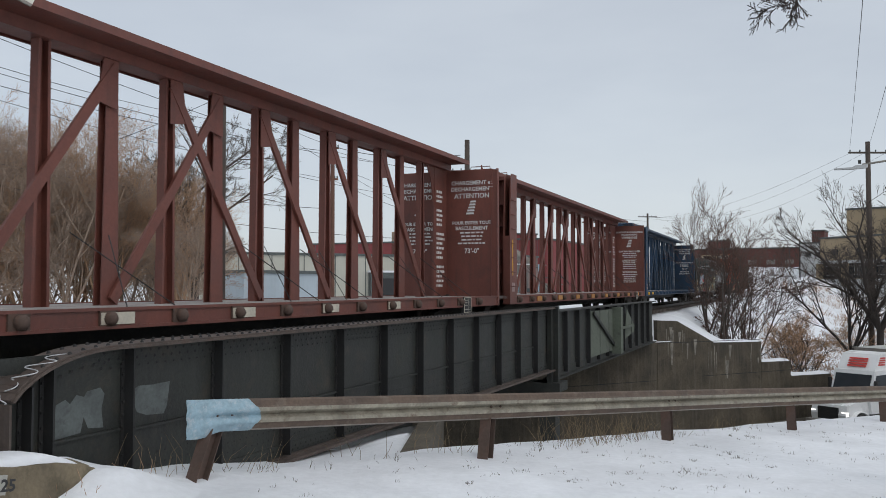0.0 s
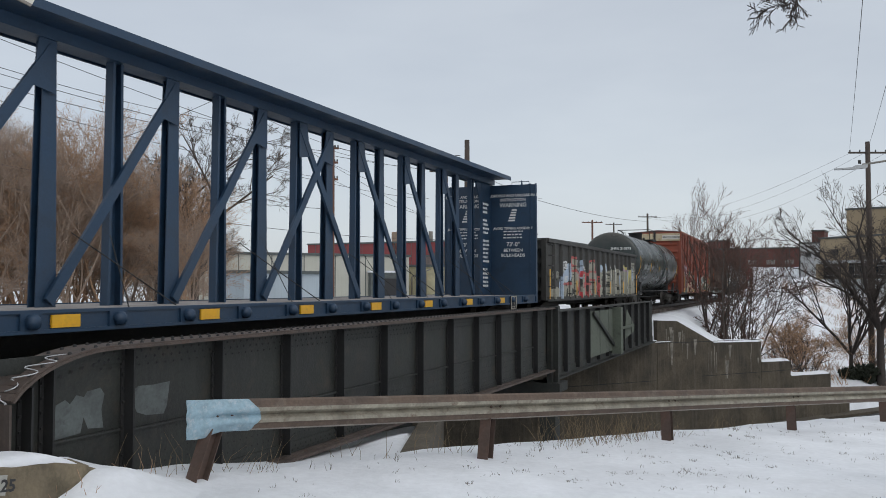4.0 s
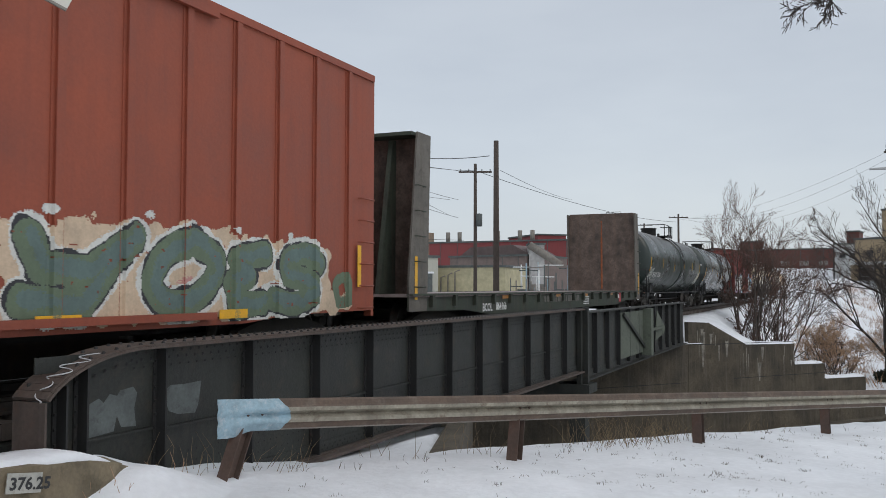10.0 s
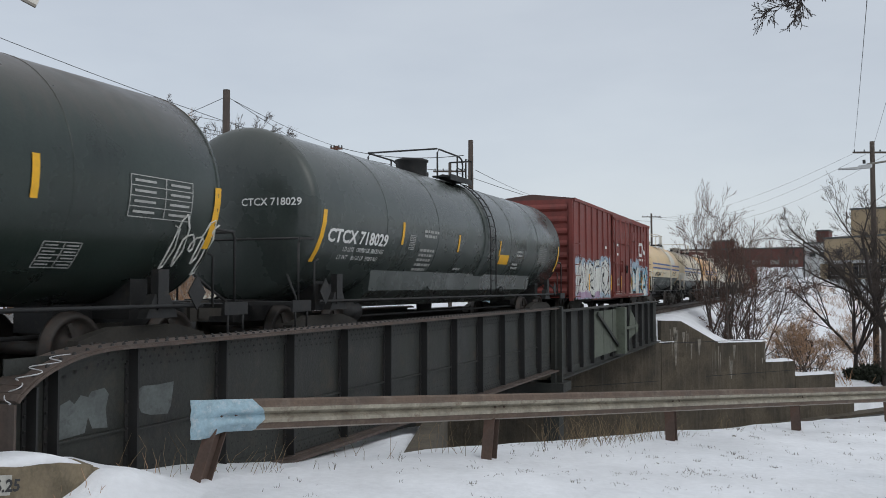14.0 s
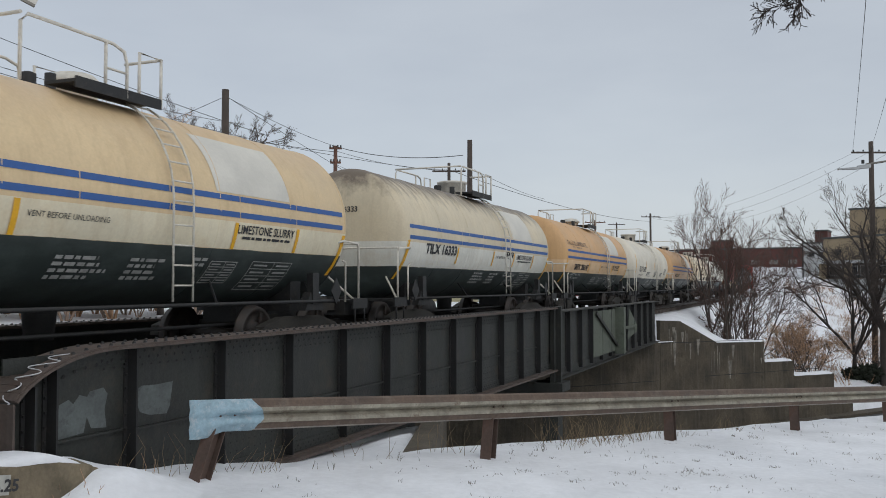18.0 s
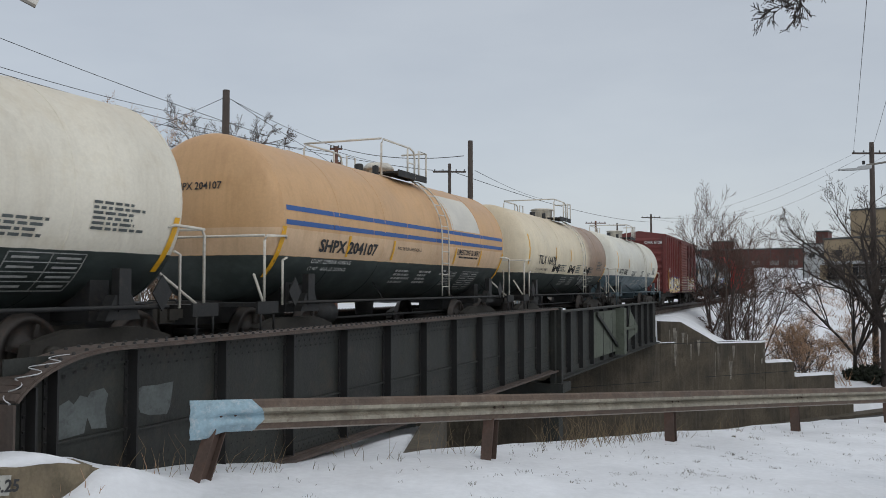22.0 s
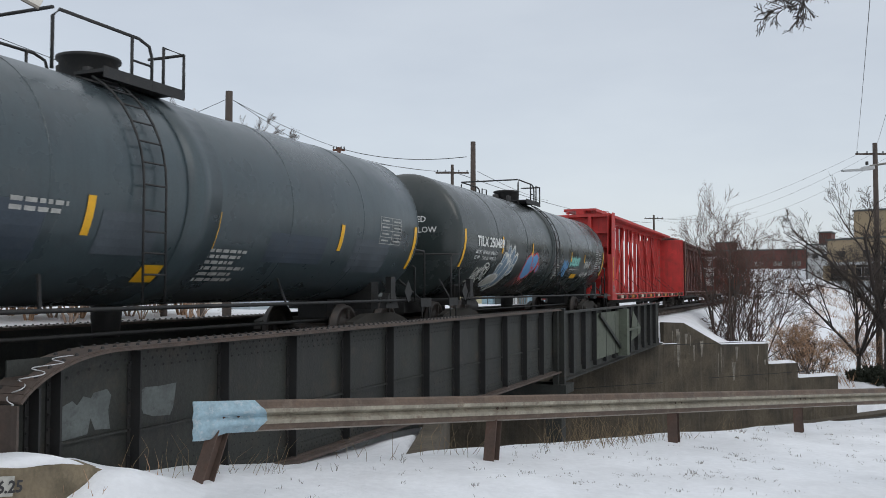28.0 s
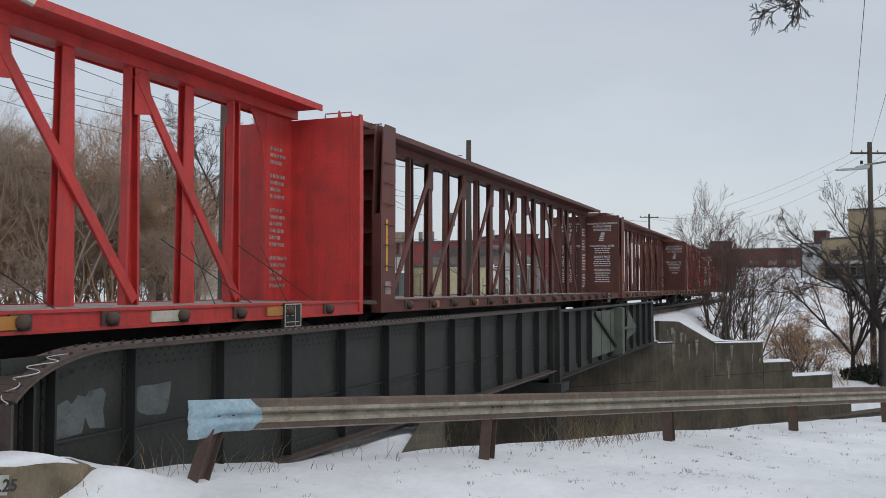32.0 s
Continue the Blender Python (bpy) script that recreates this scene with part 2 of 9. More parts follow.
class Shape:
    """Collects faces for one mesh."""

    def __init__(self):
        self.v, self.f, self.s = [], [], []

    def face(self, pts, smooth=False):
        n = len(self.v)
        self.v += [tuple(p) for p in pts]
        self.f.append(tuple(range(n, n + len(pts))))
        self.s.append(smooth)
        return self

    def box(self, x0, x1, y0, y1, z0, z1, m=None):
        p = [(x, y, z) for z in (z0, z1) for y in (y0, y1) for x in (x0, x1)]
        if m is not None:
            p = [tuple(m @ Vector(q)) for q in p]
        n = len(self.v)
        self.v += p
        for q in ((0, 2, 3, 1), (4, 5, 7, 6), (0, 1, 5, 4), (2, 6, 7, 3), (0, 4, 6, 2), (1, 3, 7, 5)):
            self.f.append(tuple(n + i for i in q))
            self.s.append(False)
        return self

    def prism(self, poly, a, b, axis="y"):
        """A closed outline of (u, w) pushed from a to b along an axis."""
        def at(u, w, h):
            return {"y": (u, h, w), "x": (h, u, w), "z": (u, w, h)}[axis]
        n, k = len(self.v), len(poly)
        self.v += [at(u, w, a) for u, w in poly] + [at(u, w, b) for u, w in poly]
        self.f.append(tuple(range(n, n + k)))
        self.f.append(tuple(range(n + 2 * k - 1, n + k - 1, -1)))
        self.s += [False, False]
        for i in range(k):
            j = (i + 1) % k
            self.f.append((n + i, n + k + i, n + k + j, n + j))
            self.s.append(False)
        return self

    def tube(self, path, r, seg=8, caps=True):
        pts = [Vector(p) for p in path]
        rs = r if isinstance(r, (list, tuple)) else [r] * len(pts)
        n = len(self.v)
        ref = None
        for i, p in enumerate(pts):
            d = (pts[min(i + 1, len(pts) - 1)] - pts[max(i - 1, 0)]).normalized()
            if ref is None or abs(ref.dot(d)) > 0.95:
                ref = Vector((0, 0, 1)) if abs(d.z) < 0.9 else Vector((1, 0, 0))
            a = d.cross(ref).normalized()
            b = d.cross(a)
            for k in range(seg):
                t = 2 * math.pi * k / seg
                self.v.append(tuple(p + (a * math.cos(t) + b * math.sin(t)) * rs[i]))
        for i in range(len(pts) - 1):
            for k in range(seg):
                j = (k + 1) % seg
                self.f.append((n + i * seg + k, n + i * seg + j, n + (i + 1) * seg + j, n + (i + 1) * seg + k))
                self.s.append(seg > 4)
        if caps:
            self.f.append(tuple(n + k for k in range(seg)))
            self.f.append(tuple(n + (len(pts) - 1) * seg + k for k in reversed(range(seg))))
            self.s += [False, False]
        return self

    def rod(self, a, b, r, seg=8):
        return self.tube([a, b], r, seg)

    def beam(self, a, b, w, h):
        """A square bar from a to b, w wide in y, h across in the plane of x and z."""
        a, b = Vector(a), Vector(b)
        d = (b - a).normalized()
        up = Vector((0, 1, 0)) if abs(d.y) < 0.9 else Vector((1, 0, 0))
        s = d.cross(up).normalized()
        n = len(self.v)
        for p in (a, b):
            for i, j in ((-1, -1), (1, -1), (1, 1), (-1, 1)):
                self.v.append(tuple(p + s * (i * h / 2) + up * (j * w / 2)))
        for q in ((0, 1, 2, 3), (7, 6, 5, 4), (0, 4, 5, 1), (1, 5, 6, 2), (2, 6, 7, 3), (3, 7, 4, 0)):
            self.f.append(tuple(n + i for i in q))
            self.s.append(False)
        return self

    def lathe(self, prof, seg=40, axis="x", centre=(0, 0, 0), arc=(0, 360)):
        """Spin (along, radius) round an axis."""
        n, k = len(self.v), len(prof)
        full = arc[1] - arc[0] >= 360
        cols = seg if full else seg + 1
        for i in range(cols):
            t = radians(arc[0] + (arc[1] - arc[0]) * i / seg)
            for a, r in prof:
                c, s = r * math.cos(t), r * math.sin(t)
                p = {"x": (a, c, s), "z": (c, s, a), "y": (c, a, s)}[axis]
                self.v.append((p[0] + centre[0], p[1] + centre[1], p[2] + centre[2]))
        for i in range(seg):
            j = (i + 1) % cols
            for q in range(k - 1):
                self.f.append((n + i * k + q, n + j * k + q, n + j * k + q + 1, n + i * k + q + 1))
                self.s.append(True)
        return self

    def mesh(self, name):
        me = bpy.data.meshes.new(name)
        me.from_pydata(self.v, [], self.f)
        me.polygons.foreach_set("use_smooth", self.s)
        me.validate()
        me.update()
        return me


def fix_normals(me):
    bm = bmesh.new()
    bm.from_mesh(me)
    bmesh.ops.remove_doubles(bm, verts=bm.verts, dist=0.0004)
    bmesh.ops.recalc_face_normals(bm, faces=bm.faces)
    bm.to_mesh(me)
    bm.free()


def part(name, shape, material, parent, label="", kind="", clean=True):
    me = shape if isinstance(shape, bpy.types.Mesh) else shape.mesh(name)
    if clean and not isinstance(shape, bpy.types.Mesh) and len(me.polygons) < 20000:
        fix_normals(me)
    if not me.materials:
        me.materials.append(material)
    ob = new(name, me)
    ob.parent = parent
    if label or kind:
        tagged(ob, label, kind=kind)
    return ob


def thing(name, label, category, at=(0, 0, 0), group="", kind=""):
    ob = new(name)
    ob.empty_display_size = 0.2
    ob.location = at
    return tagged(ob, label, category, group, kind)


def single(name, shape, material, label, category, group="", kind="", clean=True):
    me = shape.mesh(name)
    if clean:
        fix_normals(me)
    me.materials.append(material)
    return tagged(new(name, me), label, category, group, kind)


def lettering(words, height, bold=0.0, space=1.0, wide=1.0):
    """A flat mesh of words, their foot on z = 0, reading along +x, in the plane of x and z, with its length."""
    c = bpy.data.curves.new("words", "FONT")
    c.body, c.size, c.offset, c.space_character = words, height * 1.38, bold, space
    c.resolution_u = 2
    ob = bpy.data.objects.new("words", c)
    scene.collection.objects.link(ob)
    bpy.context.view_layer.update()
    me = bpy.data.meshes.new_from_object(ob.evaluated_get(bpy.context.evaluated_depsgraph_get()))
    bpy.data.objects.remove(ob)
    bpy.data.curves.remove(c)
    for v in me.vertices:
        v.co = (v.co.x * wide, 0.0, v.co.y)
    length = max([v.co.x for v in me.vertices], default=0)
    return me, length


def write_flat(words, height, x, y, z, material, parent, bold=0.0, wide=1.0, space=1.0, name="lettering"):
    """Words on a flat side that faces -y."""
    me, length = lettering(words, height, bold, space, wide)
    for v in me.vertices:
        v.co = (v.co.x + x, y, v.co.z + z)
    me.materials.append(material)
    return part(name, me, material, parent)


def write_round(words, height, x, z, radius, zc, material, parent, bold=0.0, wide=1.0, space=1.0, lift=0.012, name="lettering"):
    """Words wrapped on the near flank of a lying cylinder."""
    me, length = lettering(words, height, bold, space, wide)
    a0 = math.asin(max(-1, min(1, (z - zc) / radius)))
    for v in me.vertices:
        a = a0 + v.co.z / radius
        v.co = (v.co.x + x, -(radius + lift) * math.cos(a), zc + (radius + lift) * math.sin(a))
    me.materials.append(material)
    return part(name, me, material, parent)


def patch_round(shape, x0, x1, z0, z1, radius, zc, lift=0.010, lean=0.0, n=4):
    """A patch lying on the near flank of a lying cylinder."""
    a0, a1 = [math.asin(max(-1, min(1, (z - zc) / radius))) for z in (z0, z1)]
    r = radius + lift
    for i in range(n):
        b0, b1 = a0 + (a1 - a0) * i / n, a0 + (a1 - a0) * (i + 1) / n
        s0, s1 = lean * i / n, lean * (i + 1) / n
        shape.face([(x0 + s0, -r * math.cos(b0), zc + r * math.sin(b0)), (x1 + s0, -r * math.cos(b0), zc + r * math.sin(b0)),
                    (x1 + s1, -r * math.cos(b1), zc + r * math.sin(b1)), (x0 + s1, -r * math.cos(b1), zc + r * math.sin(b1))])
    return shape


def bars(shape, x, z, width, rows, pitch, place, ragged=0.3, rng=random):
    """Rows of plain bars for small print. place(x0, x1, z0, z1) adds one."""
    for i in range(rows):
        w = width * (1 - ragged * rng.random())
        place(x, x + w, z - i * pitch - pitch * 0.55, z - i * pitch)
    return shape

# ---- ground ----
NX, NY = 0.584, 0.812     # across the sunken road, away from the camera
EX, EY = 0.812, -0.584    # along it


def smooth(t):
    t = max(0.0, min(1.0, t))
    return t * t * (3 - 2 * t)


def place(c, a):
    return NX * c + EX * a, NY * c + EY * a


def wall_top(a):
    for lim, z in ((38.3, -0.52), (40.9, None), (44.6, -1.75), (47.0, -2.82), (50.6, -3.70)):
        if a <= lim:
            if z is None:
                return -0.52 - 1.15 * (a - 38.3) / 2.6
            return z
    return -4.6


def ground_z(c, a):
    x, y = place(c, a)
    bank = -0.78 - 0.0586 * (max(-12, min(a, 40)) - 8.19) + 0.16 * smooth((8 - a) / 6)
    edge = 1.68 + 0.1335 * (max(-5, min(a, 60)) - 8.19) + 0.75 + 2.5 * smooth((y + 3.2) / 0.6)
    bank -= 0.30 * smooth((y + 3.5) / 0.9) * smooth((x - 7.5) / 3)
    bump = 0.05 * noise.noise((x * 0.6, y * 0.6, 0)) + 0.025 * noise.noise((x * 2.3, y * 2.3, 3)) + 0.012 * noise.noise((x * 5.1, y * 5.1, 5))
    far_flat = -0.35 + 0.25 * smooth((abs(x) + abs(y) - 150) / 400)
    if 6.5 < x < 17.2 and -4.3 < y < 0.5 and 0.335 * (x - 10.8) - 0.94 * (y + 3.9) < 0 and c >= edge:
        return -1.08 - 0.04 * (x - 10.8) - 0.22 * max(0.0, y + 3.2) + bump * 0.5
    if c < edge:
        near = bank + bump
        side = smooth((y + 2.45) / 1.3) * smooth((7.2 - x) / 1.2)          # the railway's own bank
        return near * (1 - side) + (-0.42 + bump * 0.4) * side
    if c < 11.4:
        t = smooth((c - edge) / (11.4 - edge))
        return (bank - 0.05) * (1 - t) - 6.12 * t + bump * (1 - t)
    if c < 23.6:
        return -6.12
    top = wall_top(a)
    k = smooth((y + 5.5) / 4.0)
    hill = top - 0.12 + (0.5 + 2.6 * smooth((a - 62) / 30) - top) * smooth((c - 24.5 - max(0, a - 46) * 0.25) / 34.0) + bump * 4
    if a > 50.6:
        t = smooth((c - 23.6) / 3.0)
        hill = -5.6 * (1 - t) + hill * t
    return hill * (1 - k) + (-0.42 + bump) * k if y < 60 else far_flat


def ground_at(x, y):
    return ground_z(NX * x + NY * y, EX * x + EY * y)


cs = sorted(set([-3000, -1200, -500, -220, -110, -60, -35, -24, -18, -14] + [round(-11 + 0.4 * i, 2) for i in range(40)]
                + [5 + 0.45 * i for i in range(15)] + [11.4, 12.5, 15, 18, 21, 23.2, 23.55, 23.75, 24.0] + [24.6 + 0.8 * i for i in range(50)]
                + [66, 72, 80, 90, 105, 125, 150, 190, 240, 320, 450, 700, 1200, 3000]))
als = sorted(set([-3000, -1200, -500, -220, -120, -70, -45, -30, -22] + [round(-16 + 0.6 * i, 2) for i in range(130)]
                 + [38.31, 40.9, 44.59, 44.62, 46.99, 47.02, 50.58, 50.62] + [64, 68, 73, 80, 90, 105, 130, 170, 240, 400, 800, 3000]))
g = Shape()
for c in cs:
    for a in als:
        x, y = place(c, a)
        g.v.append((x, y, ground_z(c, a)))
na = len(als)
for i in range(len(cs) - 1):
    for j in range(na - 1):
        g.f.append((i * na + j, i * na + j + 1, (i + 1) * na + j + 1, (i + 1) * na + j))
        g.s.append(True)
single("ground", g, M_SNOW, "snow-covered grass bank falling to a sunken road", "ground", kind="structure", clean=False)


def strip(name, c0, c1, a0, a1, z, material, label, category):
    s = Shape()
    p = [place(c0, a0), place(c1, a0), place(c1, a1), place(c0, a1)]
    s.face([(x, y, z) for x, y in p])
    return single(name, s, material, label, category, kind="structure")


strip("road", 12.6, 22.6, -80, 110, -6.10, M_ASPHALT, "wet dark asphalt road in a cutting", "road")
for nm, c0, c1 in (("pavement", 22.6, 23.5), ("pavement", 11.4, 12.6)):
    s = Shape()
    pts = [place(c0, -80), place(c1, -80), place(c1, 110), place(c0, 110)]
    s.prism([(x, y) for x, y in pts], -6.2, -5.96, "z")
    single(nm, s, M_CONC, "damp concrete kerb beside the sunken road", "kerb", kind="structure")

# ---- far abutment and stepped wing wall ----
abut = thing("wall_abutment", "stained concrete abutment with a stepped wing wall", "retaining wall", kind="structure")


def slab(a0, a1, z0, tops, c0=23.5, c1=24.05):
    """A length of wall, its top running through (a, z)."""
    s = Shape()
    poly = [(a0, z0), (a1, z0)] + [(a, z) for a, z in reversed(tops)]
    k = len(poly)
    n = len(s.v)
    for c in (c0, c1):
        for a, z in poly:
            x, y = place(c, a)
            s.v.append((x, y, z))
    s.f += [tuple(range(n, n + k)), tuple(range(n + 2 * k - 1, n + k - 1, -1))]
    s.s += [False, False]
    for i in range(k):
        j = (i + 1) % k
        s.f.append((n + i, n + k + i, n + k + j, n + j))
        s.s.append(False)
    return s


part("wall_panel", slab(12, 36.9, -6.2, [(12, -1.52), (36.9, -1.52)]), M_CONC, abut)
part("backwall", slab(29.0, 36.9, -1.6, [(29.0, -0.55), (36.9, -0.55)], 24.6, 25.1), M_CONC, abut)
part("wall_panel", slab(36.92, 44.62, -6.2, [(36.92, -0.46), (38.3, -0.52), (40.9, -1.64), (44.62, -1.72)]), M_CONC, abut)
part("wall_panel", slab(44.64, 47.05, -6.2, [(44.64, -2.80), (47.05, -2.84)]), M_CONC, abut)
part("wall_panel", slab(47.07, 50.6, -6.2, [(47.07, -3.66), (50.6, -3.72)]), M_CONC, abut)
part("footing_ledge", slab(30, 52, -6.2, [(30, -4.55), (52, -4.75)], 23.28, 23.52), M_CONC, abut)
for a0, a1, z0, z1 in ((40.9, 44.6, -1.66, -1.74), (44.66, 47.0, -2.82, -2.86), (47.1, 50.6, -3.68, -3.74), (36.2, 37.9, -1.52, -1.52)):
    s = Shape()
    n = 14
    rows = []
    for i in range(n + 1):
        a = a0 + (a1 - a0) * i / n
        zz = z0 + (z1 - z0) * i / n
        h = 0.09 + 0.07 * abs(noise.noise((a * 1.7, 2, 1)))
        if i in (0, n):
            h = 0.01
        rows.append([(*place(23.47, a), zz), (*place(23.55, a), zz + h), (*place(24.1, a), zz + h * 1.1), (*place(24.6, a), zz + 0.02)])
    for i in range(n):
        for j in range(3):
            s.face([rows[i][j], rows[i + 1][j], rows[i + 1][j + 1], rows[i][j + 1]], True)
    part("snow_cap", s, M_SNOW, abut, "snow lying on the ledge", clean=True)

M_LIME = surface("lime_run", (0.27, 0.245, 0.205), 0.95, 0.5, 3.0, bump=0, stain=(0.10, 0.08, 0.06), stain_amt=1.0)
rw = random.Random(12)
for i in range(26):
    aa = 37.4 + rw.uniform(0, 9.2)
    zt = wall_top(min(aa, 44.0)) - rw.uniform(0.05, 0.9)
    ln = rw.uniform(0.3, 1.6)
    w = rw.uniform(0.015, 0.06) if i < 16 else rw.uniform(0.1, 0.28)
    q = [(*place(23.494, aa), zt), (*place(23.494, aa + w), zt), (*place(23.494, aa + w * 0.6), zt - ln), (*place(23.494, aa + w * 0.3), zt - ln)]
    part("lime_run", Shape().face(q), M_LIME, abut, "pale lime run on the concrete")
for aa, zz, ln in ((36.95, -1.55, 7.6), (40.0, -3.3, 9.5), (30.5, -3.3, 6.3)):
    q = [(*place(23.492, aa), zz), (*place(23.492, aa + ln), zz - 0.05), (*place(23.492, aa + ln), zz - 0.075), (*place(23.492, aa), zz - 0.03)]
    part("pour_joint", Shape().face(q), M_STIFF, abut, "dark pour joint in the concrete")

# low wing wall that holds the snow beside the near girder
s = Shape()
for k, w in ((0.0, 0.0), (1.0, 0.0), (1.0, 0.35), (0.0, 0.35)):
    x, y = 10.2 + 7.0 * k + 0.335 * w, -4.11 + 2.49 * k - 0.94 * w
    s.v += [(x, y, -6.2), (x, y, -1.06 - 0.30 * k)]
s.f += [(0, 2, 3, 1), (2, 4, 5, 3), (4, 6, 7, 5), (6, 0, 1, 7), (1, 3, 5, 7), (0, 6, 4, 2)]
s.s += [False] * 6
single("wall_wing", s, M_CONC, "dark concrete wing wall below the girder", "retaining wall", kind="structure")

# near bearing block with the milepost plate
block = thing("wall_bearing_block", "mossy concrete bearing block half buried in snow", "concrete block", kind="structure")
M_BLOCK = surface("mossy_concrete", (0.20, 0.16, 0.105), 0.95, 0.35, 2.0, bump=0.5, stain=(0.07, 0.06, 0.035), stain_amt=0.8)
s = Shape()
top = [(4.3, -2.35, -0.20), (5.8, -2.45, -0.26), (6.36, -2.62, -0.40), (6.40, -2.95, -0.48), (6.05, -3.04, -0.36), (5.75, -3.07, -0.29), (5.1, -3.07, -0.225), (4.3, -3.07, -0.18)]
s.face(top)
low = [(x, y - 0.05, -1.3) for x, y, z in top]
for i in range(len(top)):
    j = (i + 1) % len(top)
    s.face([low[i], low[j], top[j], top[i]])
part("block_body", s, M_BLOCK, block)
cap = Shape()
rows = []
for i in range(34):
    x = 4.2 + 0.1 * i
    zt = -0.21 - 0.05 * smooth((x - 4.6) / 1.2) - 0.58 * smooth((x - 5.6) / 1.6)
    w = 0.02 * noise.noise((x * 3, 0, 7))
    hh = 0.05 + 0.02 * noise.noise((x * 2, 4, 7))
    w += 0.12 * smooth((x - 5.9) / 0.6)
    rows.append([(x, -2.98 + w, zt - 0.03 - 0.3 * smooth((x - 6.2) / 0.3)), (x, -2.95 + w, zt + hh * 0.7), (x, -2.80, zt + hh), (x, -2.6, zt + hh), (x, -2.35, zt + hh * 0.4), (x, -2.2, zt - 0.4)])
for i in range(33):
    for j in range(5):
        cap.face([rows[i][j], rows[i + 1][j], rows[i + 1][j + 1], rows[i][j + 1]], True)
part("snow_cap", cap, M_SNOW, block, "snow lying on the block")
drift = Shape()
rows = []
for i in range(37):
    row = []
    for j in range(17):
        x, y = 4.9 + 3.4 * i / 36, -4.3 + 1.85 * j / 16
        lift = 0.27 * smooth((x - 5.35) / 1.1) * (1 - 0.85 * smooth((x - 6.3) / 1.1)) * smooth((y + 3.85) / 0.8) * (1 - smooth((x - 7.5) / 0.7))
        row.append((x, y, ground_at(x, y) - 0.015 + lift + 0.012 * noise.noise((x * 3, y * 3, 2))))
    rows.append(row)
for i in range(36):
    for j in range(16):
        drift.face([rows[i][j], rows[i + 1][j], rows[i + 1][j + 1], rows[i][j + 1]], True)
part("snow_drift", drift, M_SNOW, block, "snow drifted against the block")
M_PLATE = surface("dull_white_plate", (0.42, 0.41, 0.37), 0.7, 0.2, 9.0, bump=0, stain=(0.2, 0.17, 0.12), stain_amt=0.6)
board = thing("milepost_plate", "white number plate with black figures on concrete", "sign", (4.875, -3.105, -0.39))
board.rotation_euler = (radians(-2), radians(9), radians(0))
part("plate", Shape().box(0, 0.33, -0.012, 0.0, 0, 0.155), M_PLATE, board)
write_flat("376.25", 0.095, 0.02, -0.016, 0.03, M_INK, board, 0.004, 1.12)

# ---- railway ----
track = thing("railway_track", "steel rails on dark timber sleepers", "railway track", kind="structure")
for y in (-0.76, 0.76):
    part("rail", Shape().prism([(y - .07, -.17), (y + .07, -.17), (y + .012, -.14), (y + .012, -.045), (y + .036, -.03), (y + .036, 0), (y - .036, 0), (y - .036, -.03), (y - .012, -.045), (y - .012, -.14)], -60, 600, "x"), M_WHEEL, track)
s = Shape()
for i in range(260):
    x = -30 + 0.55 * i
    s.box(x, x + 0.22, -1.35, 1.35, -0.34, -0.17)
part("sleeper_row", s, M_WOOD, track, kind="stuff", clean=False)

# ---- plate girder bridge ----
bridge = thing("railway_bridge", "dark riveted plate girder railway bridge", "bridge", kind="structure")
X0, X1, XF = 5.72, 24.55, 43.2
STIFF = [7.4 + 1.535 * i for i in range(11)]
STIFF_F = [26.0 + 1.55 * i for i in range(11)]


def flange_path():
    pts = []
    for i in range(13):
        t = math.pi / 2 * 0.76 * i / 12
        pts.append((X0 + 1.34 * (0.93 - math.sin(t)) + 0.09, 0.56 - 0.62 * (1 - math.cos(t))))
    return [(X1, 0.56)] + pts


